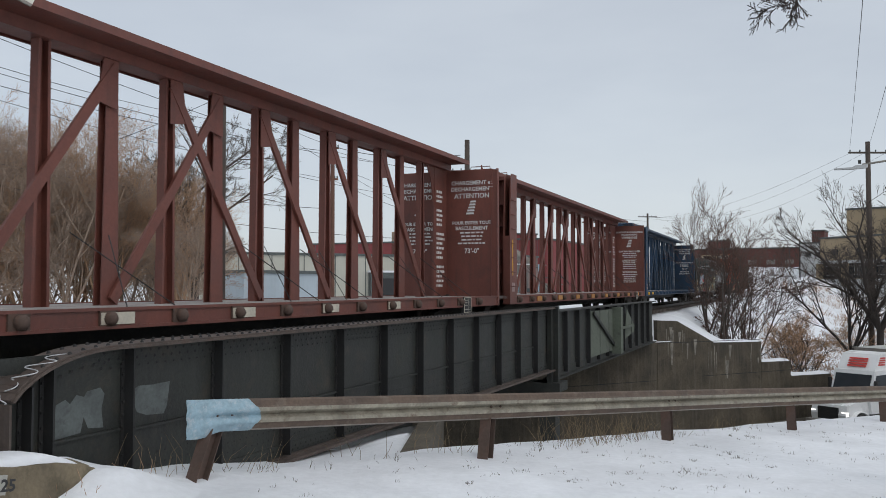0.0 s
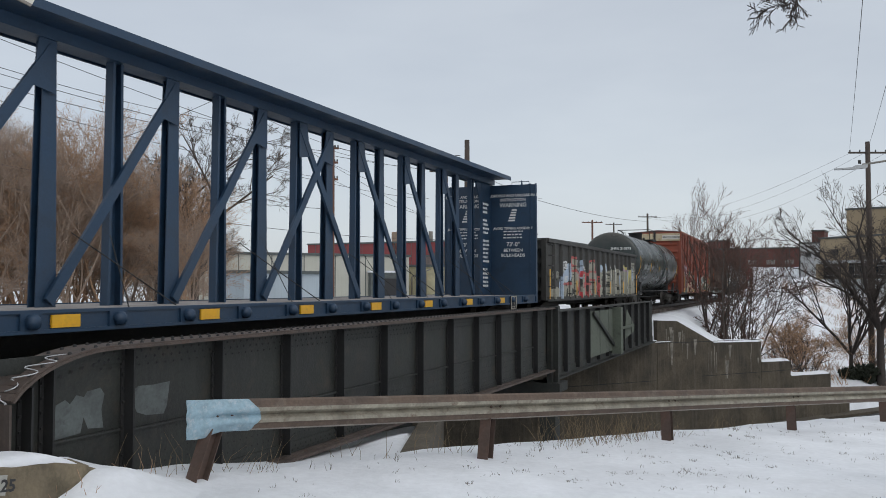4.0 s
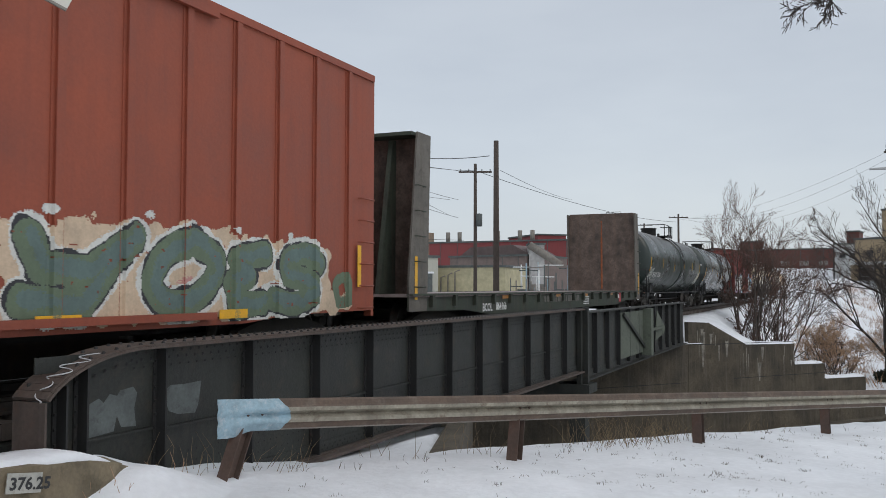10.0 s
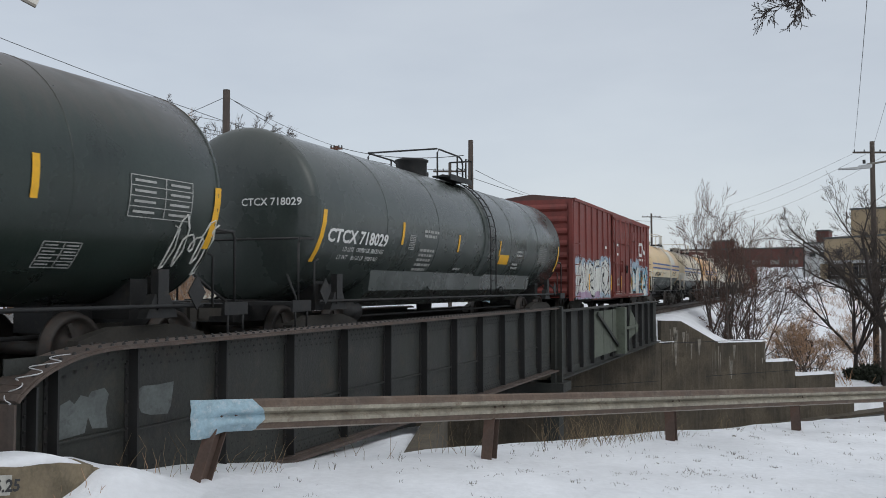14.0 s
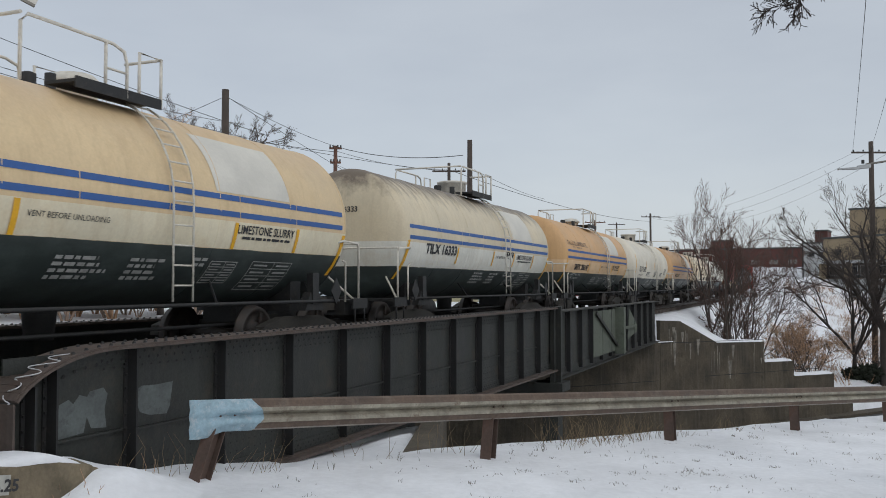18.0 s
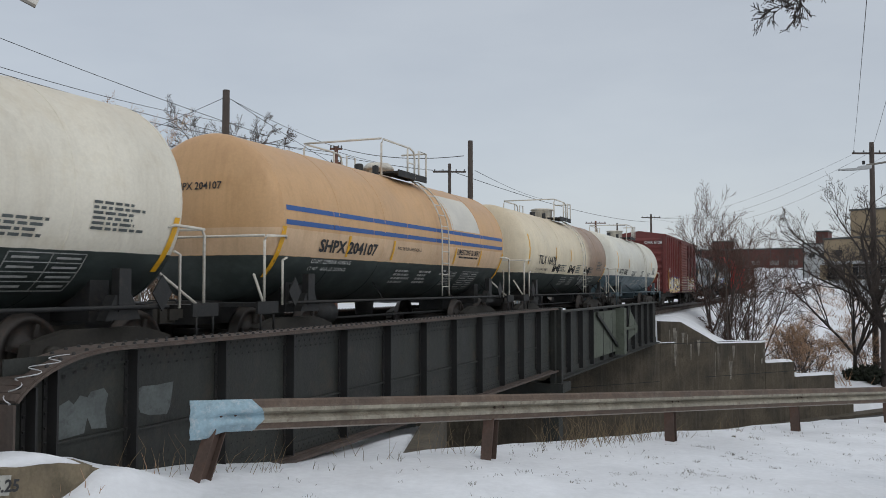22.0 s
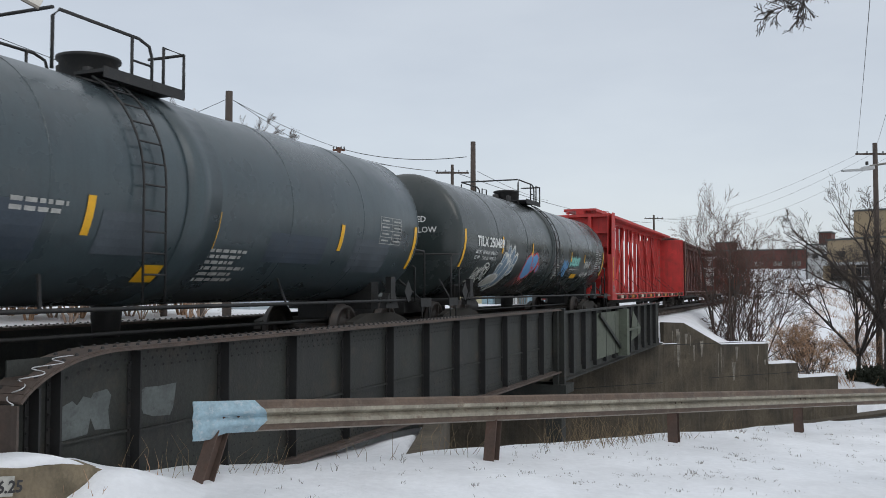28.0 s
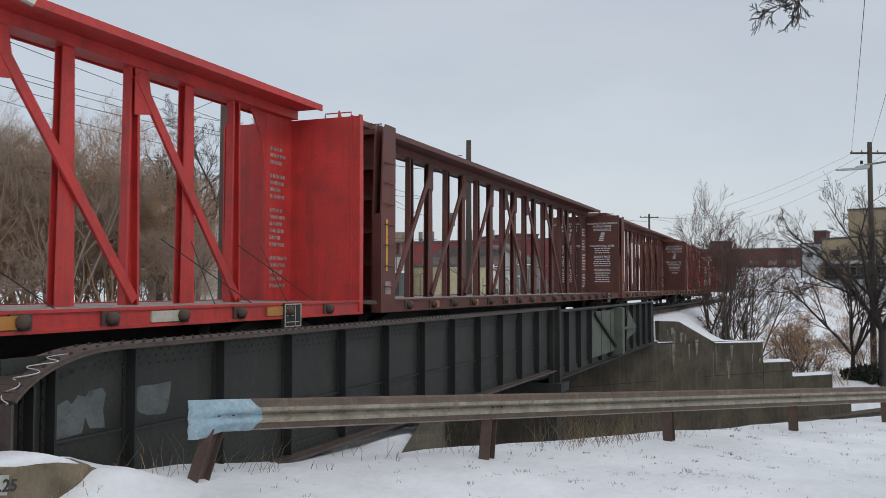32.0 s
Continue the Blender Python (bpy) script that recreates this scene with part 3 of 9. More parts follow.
def girder(y, sign):
    """One near-span girder whose outer face looks along sign * y."""
    gd = part("girder_web", Shape(), M_STEEL, bridge)
    fp = flange_path()
    web = Shape().prism([(x, z) for x, z in fp] + [(X0 + 0.09, -1.14), (X1, -1.14)], y - 0.008, y + 0.008)
    gd.data = web.mesh("girder_web")
    fix_normals(gd.data)
    gd.data.materials.append(M_STEEL)
    # top flange, bent down over the end
    s = Shape()
    for i in range(len(fp) - 1):
        (xa, za), (xb, zb) = fp[i], fp[i + 1]
        d = Vector((xb - xa, 0, zb - za)).normalized()
        nrm = Vector((d.z, 0, -d.x))
        if nrm.z < 0 or (abs(nrm.z) < 1e-4 and nrm.x > 0):
            nrm = -nrm
        for h0, h1, w in ((0.0, 0.024, 0.23), (0.024, 0.045, 0.21)):
            A0, A1 = Vector((xa, 0, za)) + nrm * h0, Vector((xa, 0, za)) + nrm * h1
            B0, B1 = Vector((xb, 0, zb)) + nrm * h0, Vector((xb, 0, zb)) + nrm * h1
            q = [(p.x, y + o, p.z) for o in (-w, w) for p in (A0, A1, B1, B0)]
            s.face([q[0], q[1], q[2], q[3]]), s.face([q[4], q[7], q[6], q[5]])
            s.face([q[1], q[5], q[6], q[2]]), s.face([q[0], q[3], q[7], q[4]])
            s.face([q[0], q[4], q[5], q[1]]), s.face([q[3], q[2], q[6], q[7]])
    part("top_flange", s, M_FLANGE, gd, "rusty riveted top flange", clean=False)
    s = Shape().box(X0 + 0.4, X1, y - 0.22, y + 0.22, -1.185, -1.14).box(X0 + 0.4, X1, y + sign * 0.008, y + sign * 0.10, -1.14, -1.125)
    part("bottom_flange", s, M_FLANGE, gd)
    s = Shape().box(X0 + 0.1, X1, y + sign * 0.008, y + sign * 0.024, 0.40, 0.55).box(X0 + 0.1, X1, y + sign * 0.008, y + sign * 0.024, -1.12, -0.97)
    part("angle_iron", s, M_STEEL, gd)
    s = Shape().box(X0 + 0.06, X0 + 0.085, y - 0.2, y + 0.2, -1.16, 0.16)
    part("end_plate", s, M_FLANGE, gd)
    stiff = Shape().box(-0.055, 0.055, sign * 0.008, sign * 0.028, -1.10, 0.54).box(-0.012, 0.012, sign * 0.028, sign * 0.15, -1.10, 0.54)
    for i in range(11):
        stiff.box(-0.05, -0.025, sign * 0.028, sign * 0.045, -1.0 + 0.14 * i, -0.975 + 0.14 * i)
        stiff.box(0.025, 0.05, sign * 0.028, sign * 0.045, -1.0 + 0.14 * i, -0.975 + 0.14 * i)
    me = stiff.mesh("stiffener")
    fix_normals(me)
    me.materials.append(M_STIFF)
    for x in STIFF + [6.33, 6.08]:
        ob = part("stiffener", me, M_STIFF, gd)
        ob.location = (x, y, 0 if x > 7 else (-0.12 if x > 6.2 else -0.26))
    # a rolled angle half-way up each bay, with bolts
    rail = Shape()
    for a, b in zip(STIFF[1:-1], STIFF[2:]):
        rail.box(a + 0.06, b - 0.06, y + sign * 0.008, y + sign * 0.05, -0.43, -0.40)
    rail.box(6.40, 7.32, y + sign * 0.008, y + sign * 0.045, -0.30, -0.275)
    rail.box(7.46, 8.86, y + sign * 0.008, y + sign * 0.045, -0.33, -0.305)
    part("bay_angle", rail, M_STEEL, gd, kind="stuff")
    # rivets
    s = Shape()

    def stud(x, z, r=0.020, h=0.016):
        n = len(s.v)
        for k in range(6):
            t = math.pi * k / 3
            s.v.append((x + r * math.cos(t), y + sign * 0.0245, z + r * math.sin(t)))
        s.v.append((x, y + sign * (0.0245 + h), z))
        for k in range(6):
            s.f.append((n + k, n + (k + 1) % 6, n + 6))
            s.s.append(True)
    x = X0 + 1.3
    while x < X1:
        stud(x, 0.44), stud(x + 0.07, 0.51), stud(x + 0.035, 0.36, 0.016)
        stud(x, -1.03), stud(x + 0.07, -1.08)
        x += 0.14
    for i in range(9):
        t = math.pi / 2 * (i + 0.5) / 9
        stud(X0 + 0.22 + 1.3 * (1 - math.sin(t * 0.7)) * 0.95, 0.42 - 0.62 * (1 - math.cos(t * 0.7)))
    for r in range(3):
        x = X0 + 0.9
        while x < X1 - 0.2:
            stud(x, -0.62 - 0.12 * r, 0.013, 0.010)
            x += 0.13
    part("rivet_rows", s, M_STIFF, gd, kind="stuff", clean=False)
    # rivets standing on the top flange
    s = Shape()
    pts = fp
    run = 0.05
    for i in range(len(pts) - 1):
        (xa, za), (xb, zb) = pts[i], pts[i + 1]
        L = math.hypot(xb - xa, zb - za)
        d = Vector((xb - xa, 0, zb - za)) / L
        nrm = Vector((d.z, 0, -d.x))
        if nrm.z < 0 or (abs(nrm.z) < 1e-4 and nrm.x > 0):
            nrm = -nrm
        u = run
        while u < L:
            for o in (-0.15, 0.12):
                p = Vector((xa, y + o, za)) + d * u + nrm * 0.045
                n = len(s.v)
                for k in range(5):
                    t = 2 * math.pi * k / 5
                    q = p + (d * math.cos(t) + Vector((0, 1, 0)) * math.sin(t)) * 0.024
                    s.v.append(tuple(q))
                    s.v.append(tuple(q * 1.0 + nrm * 0.022 + (p - q) * 0.45))
                for k in range(5):
                    j = (k + 1) % 5
                    s.f.append((n + 2 * k, n + 2 * j, n + 2 * j + 1, n + 2 * k + 1))
                    s.s.append(True)
                s.f.append(tuple(n + 2 * k + 1 for k in range(5)))
                s.s.append(True)
            u += 0.165
        run = u - L
    part("flange_rivets", s, M_STIFF, gd, kind="stuff", clean=False)
    # the far span
    gf = part("girder_web", Shape().box(X1 + 0.02, XF, y - 0.008, y + 0.008, -1.42, 0.46), M_STEEL, bridge)
    part("top_flange", Shape().box(X1 + 0.02, XF, y - 0.22, y + 0.22, 0.46, 0.50), M_STEEL, gf)
    part("bottom_flange", Shape().box(X1 + 0.02, XF, y - 0.22, y + 0.22, -1.46, -1.42).box(X1 + 0.02, XF, y + sign * 0.008, y + sign * 0.03, -1.42, -1.2), M_STEEL, gf)
    for x in STIFF_F:
        ob = part("stiffener", me, M_STEEL, gf)
        ob.location = (x, y, -0.12)
        ob.scale = (1, 1, 1.12)


girder(-2.3, -1)
girder(2.3, 1)
s = Shape()
for x in [7.4 + 1.53 * i for i in range(24)]:
    s.box(x - 0.12, x + 0.12, -2.25, 2.25, -0.95, -0.5)
part("floor_beams", s, M_STEEL, bridge, kind="stuff")
part("deck_plate", Shape().box(X0 + 0.4, XF, -1.5, 1.5, -0.5, -0.36), M_STEEL, bridge)
# paint patches and chalk marks on the near girder
PATCHES = ([(6.48, 0.06), (6.60, 0.10), (6.66, 0.05), (6.74, 0.13), (6.84, 0.10), (6.88, 0.15), (7.06, 0.17), (7.12, 0.10), (7.08, -0.05), (7.11, -0.24), (6.9, -0.22), (6.84, -0.10), (6.80, -0.25), (6.45, -0.27), (6.47, -0.1)],
           [(7.56, 0.10), (7.62, 0.13), (7.85, 0.12), (8.13, 0.13), (8.11, 0.0), (8.08, -0.14), (8.03, -0.22), (7.75, -0.20), (7.60, -0.15), (7.55, -0.05)])
for pts in PATCHES:
    s = Shape().face([(x, -2.312, z) for x, z in pts])
    part("paint_patch", s, M_GREY, bridge, "grey overpainted patch")
# splice cover and gusset plates at the far span
s = Shape().box(24.1, 25.0, -2.46, -2.33, -1.5, 0.62).box(24.3, 24.45, -2.6, -2.46, -1.5, 0.62)
part("splice_post", s, M_STEEL, bridge)
M_GUS = surface("greenish_gusset_paint", (0.115, 0.13, 0.10), 0.8, 0.3, 1.5, stain=(0.035, 0.035, 0.03), stain_amt=0.6)
part("gusset_plate", Shape().prism([(29.2, 0.36), (33.2, 0.36), (33.2, -1.18), (29.2, -1.18)], -2.44, -2.42), M_GUS, bridge, "greenish weathered gusset plate")
part("gusset_plate", Shape().prism([(35.8, 0.30), (37.6, -0.45), (37.4, -0.7), (35.4, -0.9)], -2.44, -2.42), M_GUS, bridge)
part("knee_post", Shape().box(32.9, 33.35, -2.75, -2.4, -1.3, 0.42), M_GUS, bridge)
part("brace", Shape().beam((29.4, -2.5, 0.3), (33.0, -2.5, -1.0), 0.06, 0.12), M_STEEL, bridge)
part("brace", Shape().beam((33.3, -2.5, -0.42), (37.0, -2.5, -0.42), 0.06, 0.10), M_GUS, bridge)
for y in (-2.3, 2.3):
    part("pier_column", Shape().box(24.25, 24.75, y - 0.22, y + 0.22, -6.2, -1.5).box(24.05, 24.95, y - 0.4, y + 0.4, -1.75, -1.5), M_STEEL, bridge, "black painted steel pier column")
part("pier_cap", Shape().box(24.2, 24.8, -2.3, 2.3, -1.95, -1.5), M_STEEL, bridge)
M_CHALK = surface("chalk_scrawl", (0.55, 0.55, 0.56), 0.8, 0.3, 9.0, bump=0)


def scrawl(pts, w, name, parent, material=M_CHALK):
    s = Shape()
    for (xa, ya, za), (xb, yb, zb) in zip(pts, pts[1:]):
        s.tube([(xa, ya, za), (xb, yb, zb)], w, 4)
    return part(name, s, material, parent)


pts = []
for i in range(46):
    t = i / 45
    th = math.pi / 2 * (0.30 + 0.58 * t)
    bx, bz = X0 + 1.35 * (1 - math.sin(th)), 0.56 * math.cos(th)
    pts.append((bx + 0.05 * math.cos(t * 31), -2.47 + 0.06 + 0.09 * math.sin(t * 25), bz + 0.052))
scrawl(pts, 0.006, "chalk_scrawl", bridge)

# ---- guard rail ----
POSTS = [(7.63 + 3.36 * k, -3.42 - 1.797 * k, 0.04 - 0.24 * k) for k in range(9)]
guard = thing("guard_rail", "weathered W-beam guard rail on rusty steel posts", "guard rail")
GD = Vector((3.36, -1.797, -0.24)).normalized()
GN = Vector((-GD.y, GD.x, 0)).normalized()      # away from the camera
if GN.y < 0:
    GN = -GN
PROF = [(0.00, 0.0), (0.03, -0.02), (0.045, -0.065), (0.075, -0.085), (0.075, -0.125), (0.03, -0.15), (0.005, -0.165), (0.03, -0.18), (0.075, -0.205), (0.075, -0.245), (0.045, -0.265), (0.03, -0.31), (0.0, -0.33)]


def wbeam(p, q, grow=0.0):
    s = Shape()
    rows = []
    for e in (p, q):
        rows.append([Vector(e) - GN * (d + grow) + Vector((0, 0, h)) for d, h in PROF])
        rows.append([Vector(e) - GN * (d + grow - 0.006) + Vector((0, 0, h)) for d, h in PROF])
    for i in range(len(PROF) - 1):
        s.face([rows[0][i], rows[2][i], rows[2][i + 1], rows[0][i + 1]], True)
        s.face([rows[1][i + 1], rows[3][i + 1], rows[3][i], rows[1][i]], True)
    for k in (0, 1):
        s.face([rows[0][-k], rows[1][-k], rows[3][-k], rows[2][-k]])
    return s


for k in range(8):
    p, q = Vector(POSTS[k]), Vector(POSTS[k + 1])
    if k == 0:
        p = p + GD * 0.12
    sh = wbeam(p, q + GD * 0.12, 0.006 * (k % 2))
    me = sh.mesh("rail_panel")
    for m in (M_BROWN, M_PEEL, M_LIP, M_RUSTY):
        me.materials.append(m)
    for i, f in enumerate(me.polygons):
        j = i // 2
        f.material_index = 0 if j < 3 else (1 if j < 9 else (0 if j < 11 else 2))
        if i % 2 or j > 11:
            f.material_index = 3
    part("rail_panel", me, M_BROWN, guard)
# flared end, painted pale blue
s = Shape()
p0 = Vector(POSTS[0]) - GD * 0.42
rows = []
for t in (0.0, 0.15, 0.3, 0.42, 0.54, 0.7, 1.0):
    e = p0 + GD * 0.68 * t
    k = 0.12 + 0.88 * smooth((t - 0.12) / 0.4)
    fl = 1 + 0.20 * (1 - smooth((t - 0.2) / 0.35))
    tip = 0.14 if t == 1.0 else 0.0
    rows.append([e + GD * (tip * (1 - abs(h + 0.165) / 0.165) + 0.005 * math.sin(h * 57) * (t in (0.0, 1.0))) - GN * (d * k + 0.018)
                 + Vector((0, 0, (h + 0.165) * fl - 0.165 - 0.035 * (1 - smooth((t - 0.2) / 0.35)))) for d, h in PROF])
for i in range(6):
    for j in range(len(PROF) - 1):
        s.face([rows[i][j], rows[i + 1][j], rows[i + 1][j + 1], rows[i][j + 1]], True)
for j in range(len(PROF) - 1):
    s.face([rows[0][j] + GN * 0.01, rows[0][j], rows[0][j + 1], rows[0][j + 1] + GN * 0.01])
part("end_terminal", s, M_BLUE, guard, "pale blue painted flared end piece")
postshape = Shape().box(-0.075, 0.075, -0.008, 0.008, -1.7, 0.02).box(-0.078, -0.066, -0.075, 0.075, -1.7, 0.02).box(0.066, 0.078, -0.075, 0.075, -1.7, 0.02)
pm = postshape.mesh("post")
fix_normals(pm)
for k, (x, y, z) in enumerate(POSTS):
    ob = part("post", pm, M_RUSTY, guard)
    ob.location = Vector((x, y, z - 0.06)) + GN * 0.10
    ob.rotation_euler = (radians(-3), radians(27 if k == 0 else (16 if k == 1 else 4)), math.atan2(GD.y, GD.x) + radians(20))
bolt = Shape().lathe([(0.0, 0.0), (0.0, 0.028), (0.018, 0.02), (0.018, 0.0)], 8, "y")
bm_ = bolt.mesh("bolt")
for k, (x, y, z) in enumerate(POSTS):
    for o in (-0.08, 0.08):
        ob = part("bolt", bm_, M_RUSTY, guard)
        ob.location = Vector((x, y, z - 0.165)) + GD * o - GN * 0.03

# ---- train ----
CARS = []          # (car, its middle along the train)
WHEELS = []        # (wheelset, its car's middle, its own place in the car, radius)


def run_at(t):
    return float(np.interp(t, [r[0] for r in RUN], [r[1] for r in RUN]))


WHEEL_R = 0.44


def wheelset_mesh(r=WHEEL_R):
    s = Shape()
    for sg in (-1, 1):
        y = 0.72 * sg
        prof = [(-0.055, 0.10), (-0.055, r * 0.45), (-0.03, r * 0.5), (-0.03, r * 0.80), (-0.055, r * 0.84), (-0.055, r + 0.028), (-0.02, r + 0.028), (-0.012, r), (0.085, r - 0.008),
                (0.085, r * 0.84), (0.05, r * 0.80), (0.035, r * 0.5), (0.10, r * 0.36), (0.10, 0.08)]
        s.lathe([(y + sg * a, b) for a, b in prof], 28, "y")
    s.rod((0, -1.0, 0), (0, 1.0, 0), 0.085, 10)
    for k in range(4):          # spokes of wear that show the turning
        t = math.pi / 2 * k + 0.3
        for sg in (-1, 1):
            s.box(-0.03, 0.03, sg * 0.80, sg * 0.835, r * 0.40, r * 0.78, Matrix.Rotation(t, 4, "Y"))
    me = s.mesh("wheelset")
    fix_normals(me)
    me.materials.append(M_WHEEL)
    return me


def sideframe_mesh():
    s = Shape()
    y0, y1 = 0.93, 1.10
    top = [(-1.18, 0.40), (-1.15, 0.56), (-0.85, 0.64), (-0.55, 0.70), (0.55, 0.70), (0.85, 0.64), (1.15, 0.56), (1.18, 0.40), (0.95, 0.34), (0.62, 0.40), (0.42, 0.16), (-0.42, 0.16), (-0.62, 0.40), (-0.95, 0.34)]
    s.prism(top, y0, y1)
    for x in (-0.89, 0.89):
        s.lathe([(1.10, 0.0), (1.10, 0.10), (1.20, 0.09), (1.20, 0.0)], 14, "y", (x, 0, WHEEL_R))
        for k in range(3):
            t = 2 * math.pi * k / 3
            s.lathe([(1.20, 0.0), (1.20, 0.02), (1.215, 0.0)], 6, "y", (x + 0.06 * math.cos(t), 0, WHEEL_R + 0.06 * math.sin(t)))
    for x in (-0.22, 0, 0.22):
        s.lathe([(z, 0.075 + 0.02 * (i % 2)) for i, z in enumerate([0.20, 0.24, 0.28, 0.32, 0.36, 0.40, 0.44])], 10, "z", (x, 1.02, 0))
    me = s.mesh("side_frame")
    fix_normals(me)
    me.materials.append(M_FRAME)
    return me


ME_WHEEL, ME_FRAME = wheelset_mesh(), sideframe_mesh()
s = Shape().box(-0.18, 0.18, -1.1, 1.1, 0.34, 0.62).box(-0.35, 0.35, -0.4, 0.4, 0.55, 0.72)
ME_BOLSTER = s.mesh("bolster")
fix_normals(ME_BOLSTER)
ME_BOLSTER.materials.append(M_FRAME)
s = Shape().box(-0.15, 0.55, -0.10, 0.10, 0.72, 0.92).box(0.45, 0.80, -0.16, 0.12, 0.66, 0.98).box(0.62, 0.82, -0.20, -0.10, 0.70, 0.94)
ME_COUPLER = s.mesh("coupler")
fix_normals(ME_COUPLER)
ME_COUPLER.materials.append(M_FRAME)


def running_gear(car, mid, half, truck_at):
    """Two trucks and two couplers under a car whose body is 2 * half long."""
    for tx in (-truck_at, truck_at):
        b = part("bolster", ME_BOLSTER, M_FRAME, car)
        b.location = (tx, 0, 0)
        for sg in (-1, 1):
            f = part("side_frame", ME_FRAME, M_FRAME, car)
            f.location = (tx, 0, 0)
            if sg < 0:
                f.rotation_euler = (0, 0, math.pi)
        for dx in (-0.89, 0.89):
            w = part("wheelset", ME_WHEEL, M_WHEEL, car, "steel wheels on an axle")
            w.location = (tx + dx, 0, WHEEL_R)
            WHEELS.append((w, mid, tx + dx))
    for sg in (-1, 1):
        c = part("coupler", ME_COUPLER, M_FRAME, car)
        c.location = (sg * (half - 0.1), 0, 0)
        if sg < 0:
            c.rotation_euler = (0, 0, math.pi)


def new_car(name, u0, u1, label, category="railway wagon"):
    mid = (u0 + u1) / 2
    car = thing(name, label, category, (mid, 0, 0), "wagons of the freight train")
    CARS.append((car, mid))
    return car, mid, (u1 - u0) / 2


def reflectors(car, xs, y, z0, z1, w=0.10, material=None):
    for x in xs:
        part("reflector", Shape().box(x - w / 2, x + w / 2, y - 0.004, y, z0, z1), material or M_YELLOW, car, "yellow reflective strip")


def ladder(car, x, y, z0, z1, material, n=None, w=0.42):
    """Rungs bolted to a side."""
    n = n or max(2, int((z1 - z0) / 0.38))
    me = Shape().tube([(-w / 2, 0.07, 0), (-w / 2, 0, 0), (w / 2, 0, 0), (w / 2, 0.07, 0)], 0.013, 5).mesh("rung")
    me.materials.append(material)
    for i in range(n + 1):
        part("rung", me, material, car).location = (x, y, z0 + (z1 - z0) * i / n)


# -- graffiti: paint lying on a side, in fine cells that follow its ribs --
GLYPHS = {
    "T": [[(-.1, .98), (.5, 1), (1.1, .95)], [(.55, 1), (.42, .5), (.3, .02)]],
    "S": [[(.95, .82), (.6, 1), (.15, .85), (.2, .58), (.75, .46), (.9, .2), (.5, 0), (0, .1)]],
    "M": [[(0, 0), (.12, .98), (.5, .35), (.85, 1), (1, 0)]],
    "Y": [[(0, .95), (.12, .55), (.55, .5), (.95, 1)], [(.75, .7), (.5, .05), (0, .12)]],
    "O": [[(.5, 1), (.12, .75), (.05, .3), (.4, 0), (.85, .2), (.95, .7), (.5, 1)]],
    "E": [[(1, .95), (.2, .85), (.55, .55), (.1, .45), (.2, .05), (.95, .1)]],
    "D": [[(.1, 0), (.1, 1), (.7, .9), (.95, .5), (.6, .05), (.1, 0)]],
    "R": [[(.05, 0), (.1, .95), (.7, 1), (.85, .72), (.2, .5), (.95, 0)]],
    "1": [[(0, .1), (.3, 1), (.55, .2), (.9, .9)]],
    "2": [[(.1, 0), (.1, .8), (.5, 1), (.9, .75), (.85, 0)]],
    "3": [[(.9, .9), (.3, .95), (.1, .5), (.5, .1), (.95, .35), (.5, .55)]],
    "4": [[(.1, .95), (.5, .4), (.9, 1)], [(.5, .45), (.4, 0), (.9, .05)]],
    "5": [[(.1, .2), (.5, .9), (.9, .6), (.4, .35), (.95, 0)]],
}


def rounded(pts, n=5):
    """A smooth line through a few points."""
    if len(pts) < 3:
        return pts
    p = [pts[0]] + list(pts) + [pts[-1]]
    out = []
    for i in range(1, len(p) - 2):
        for k in range(n):
            t = k / n
            out.append(tuple(0.5 * (2 * p[i][a] + (p[i + 1][a] - p[i - 1][a]) * t + (2 * p[i - 1][a] - 5 * p[i][a] + 4 * p[i + 1][a] - p[i + 2][a]) * t * t
                                    + (3 * p[i][a] - p[i - 1][a] - 3 * p[i + 1][a] + p[i + 2][a]) * t ** 3) for a in (0, 1)))
    return out + [tuple(pts[-1])]


def letters(word, x0, x1, z0, z1, lean=0.0, gap=0.28, soft=True):
    """The strokes of a word, as lines of (x, z)."""
    w = (x1 - x0) / (len(word) * (1 + gap) - gap)
    out = []
    for i, ch in enumerate(word):
        a = x0 + i * w * (1 + gap)
        for line in GLYPHS[ch]:
            q = [(a + u * w + lean * (v - 0.5) * (z1 - z0), z0 + v * (z1 - z0)) for u, v in line]
            out.append(rounded(q, 4) if soft else q)
    return out


def strokes_away(paths):
    """Distance to the nearest stroke."""
    def far(X, Z):
        d = np.full(X.shape, 9.0)
        for path in paths:
            for (xa, za), (xb, zb) in zip(path, path[1:]):
                ux, uz = xb - xa, zb - za
                t = np.clip(((X - xa) * ux + (Z - za) * uz) / (ux * ux + uz * uz + 1e-9), 0, 1)
                d = np.minimum(d, np.hypot(X - xa - t * ux, Z - za - t * uz))
        return d
    return far


def blocks_away(boxes):
    """Distance to the nearest of some upright blocks (x0, x1, z0, z1)."""
    def far(X, Z):
        d = np.full(X.shape, 9.0)
        for a, b, c, e in boxes:
            d = np.minimum(d, np.maximum(np.maximum(a - X, X - b), np.maximum(c - Z, Z - e)))
        return d
    return far


def ovals_away(ovals):
    """Distance, roughly, to the nearest of some ovals (x, z, rx, rz, lean)."""
    def far(X, Z):
        d = np.full(X.shape, 9.0)
        for a, b, rx, rz, lean in ovals:
            d = np.minimum(d, (np.hypot((X - a - lean * (Z - b)) / rx, (Z - b) / rz) - 1) * min(rx, rz))
        return d
    return far


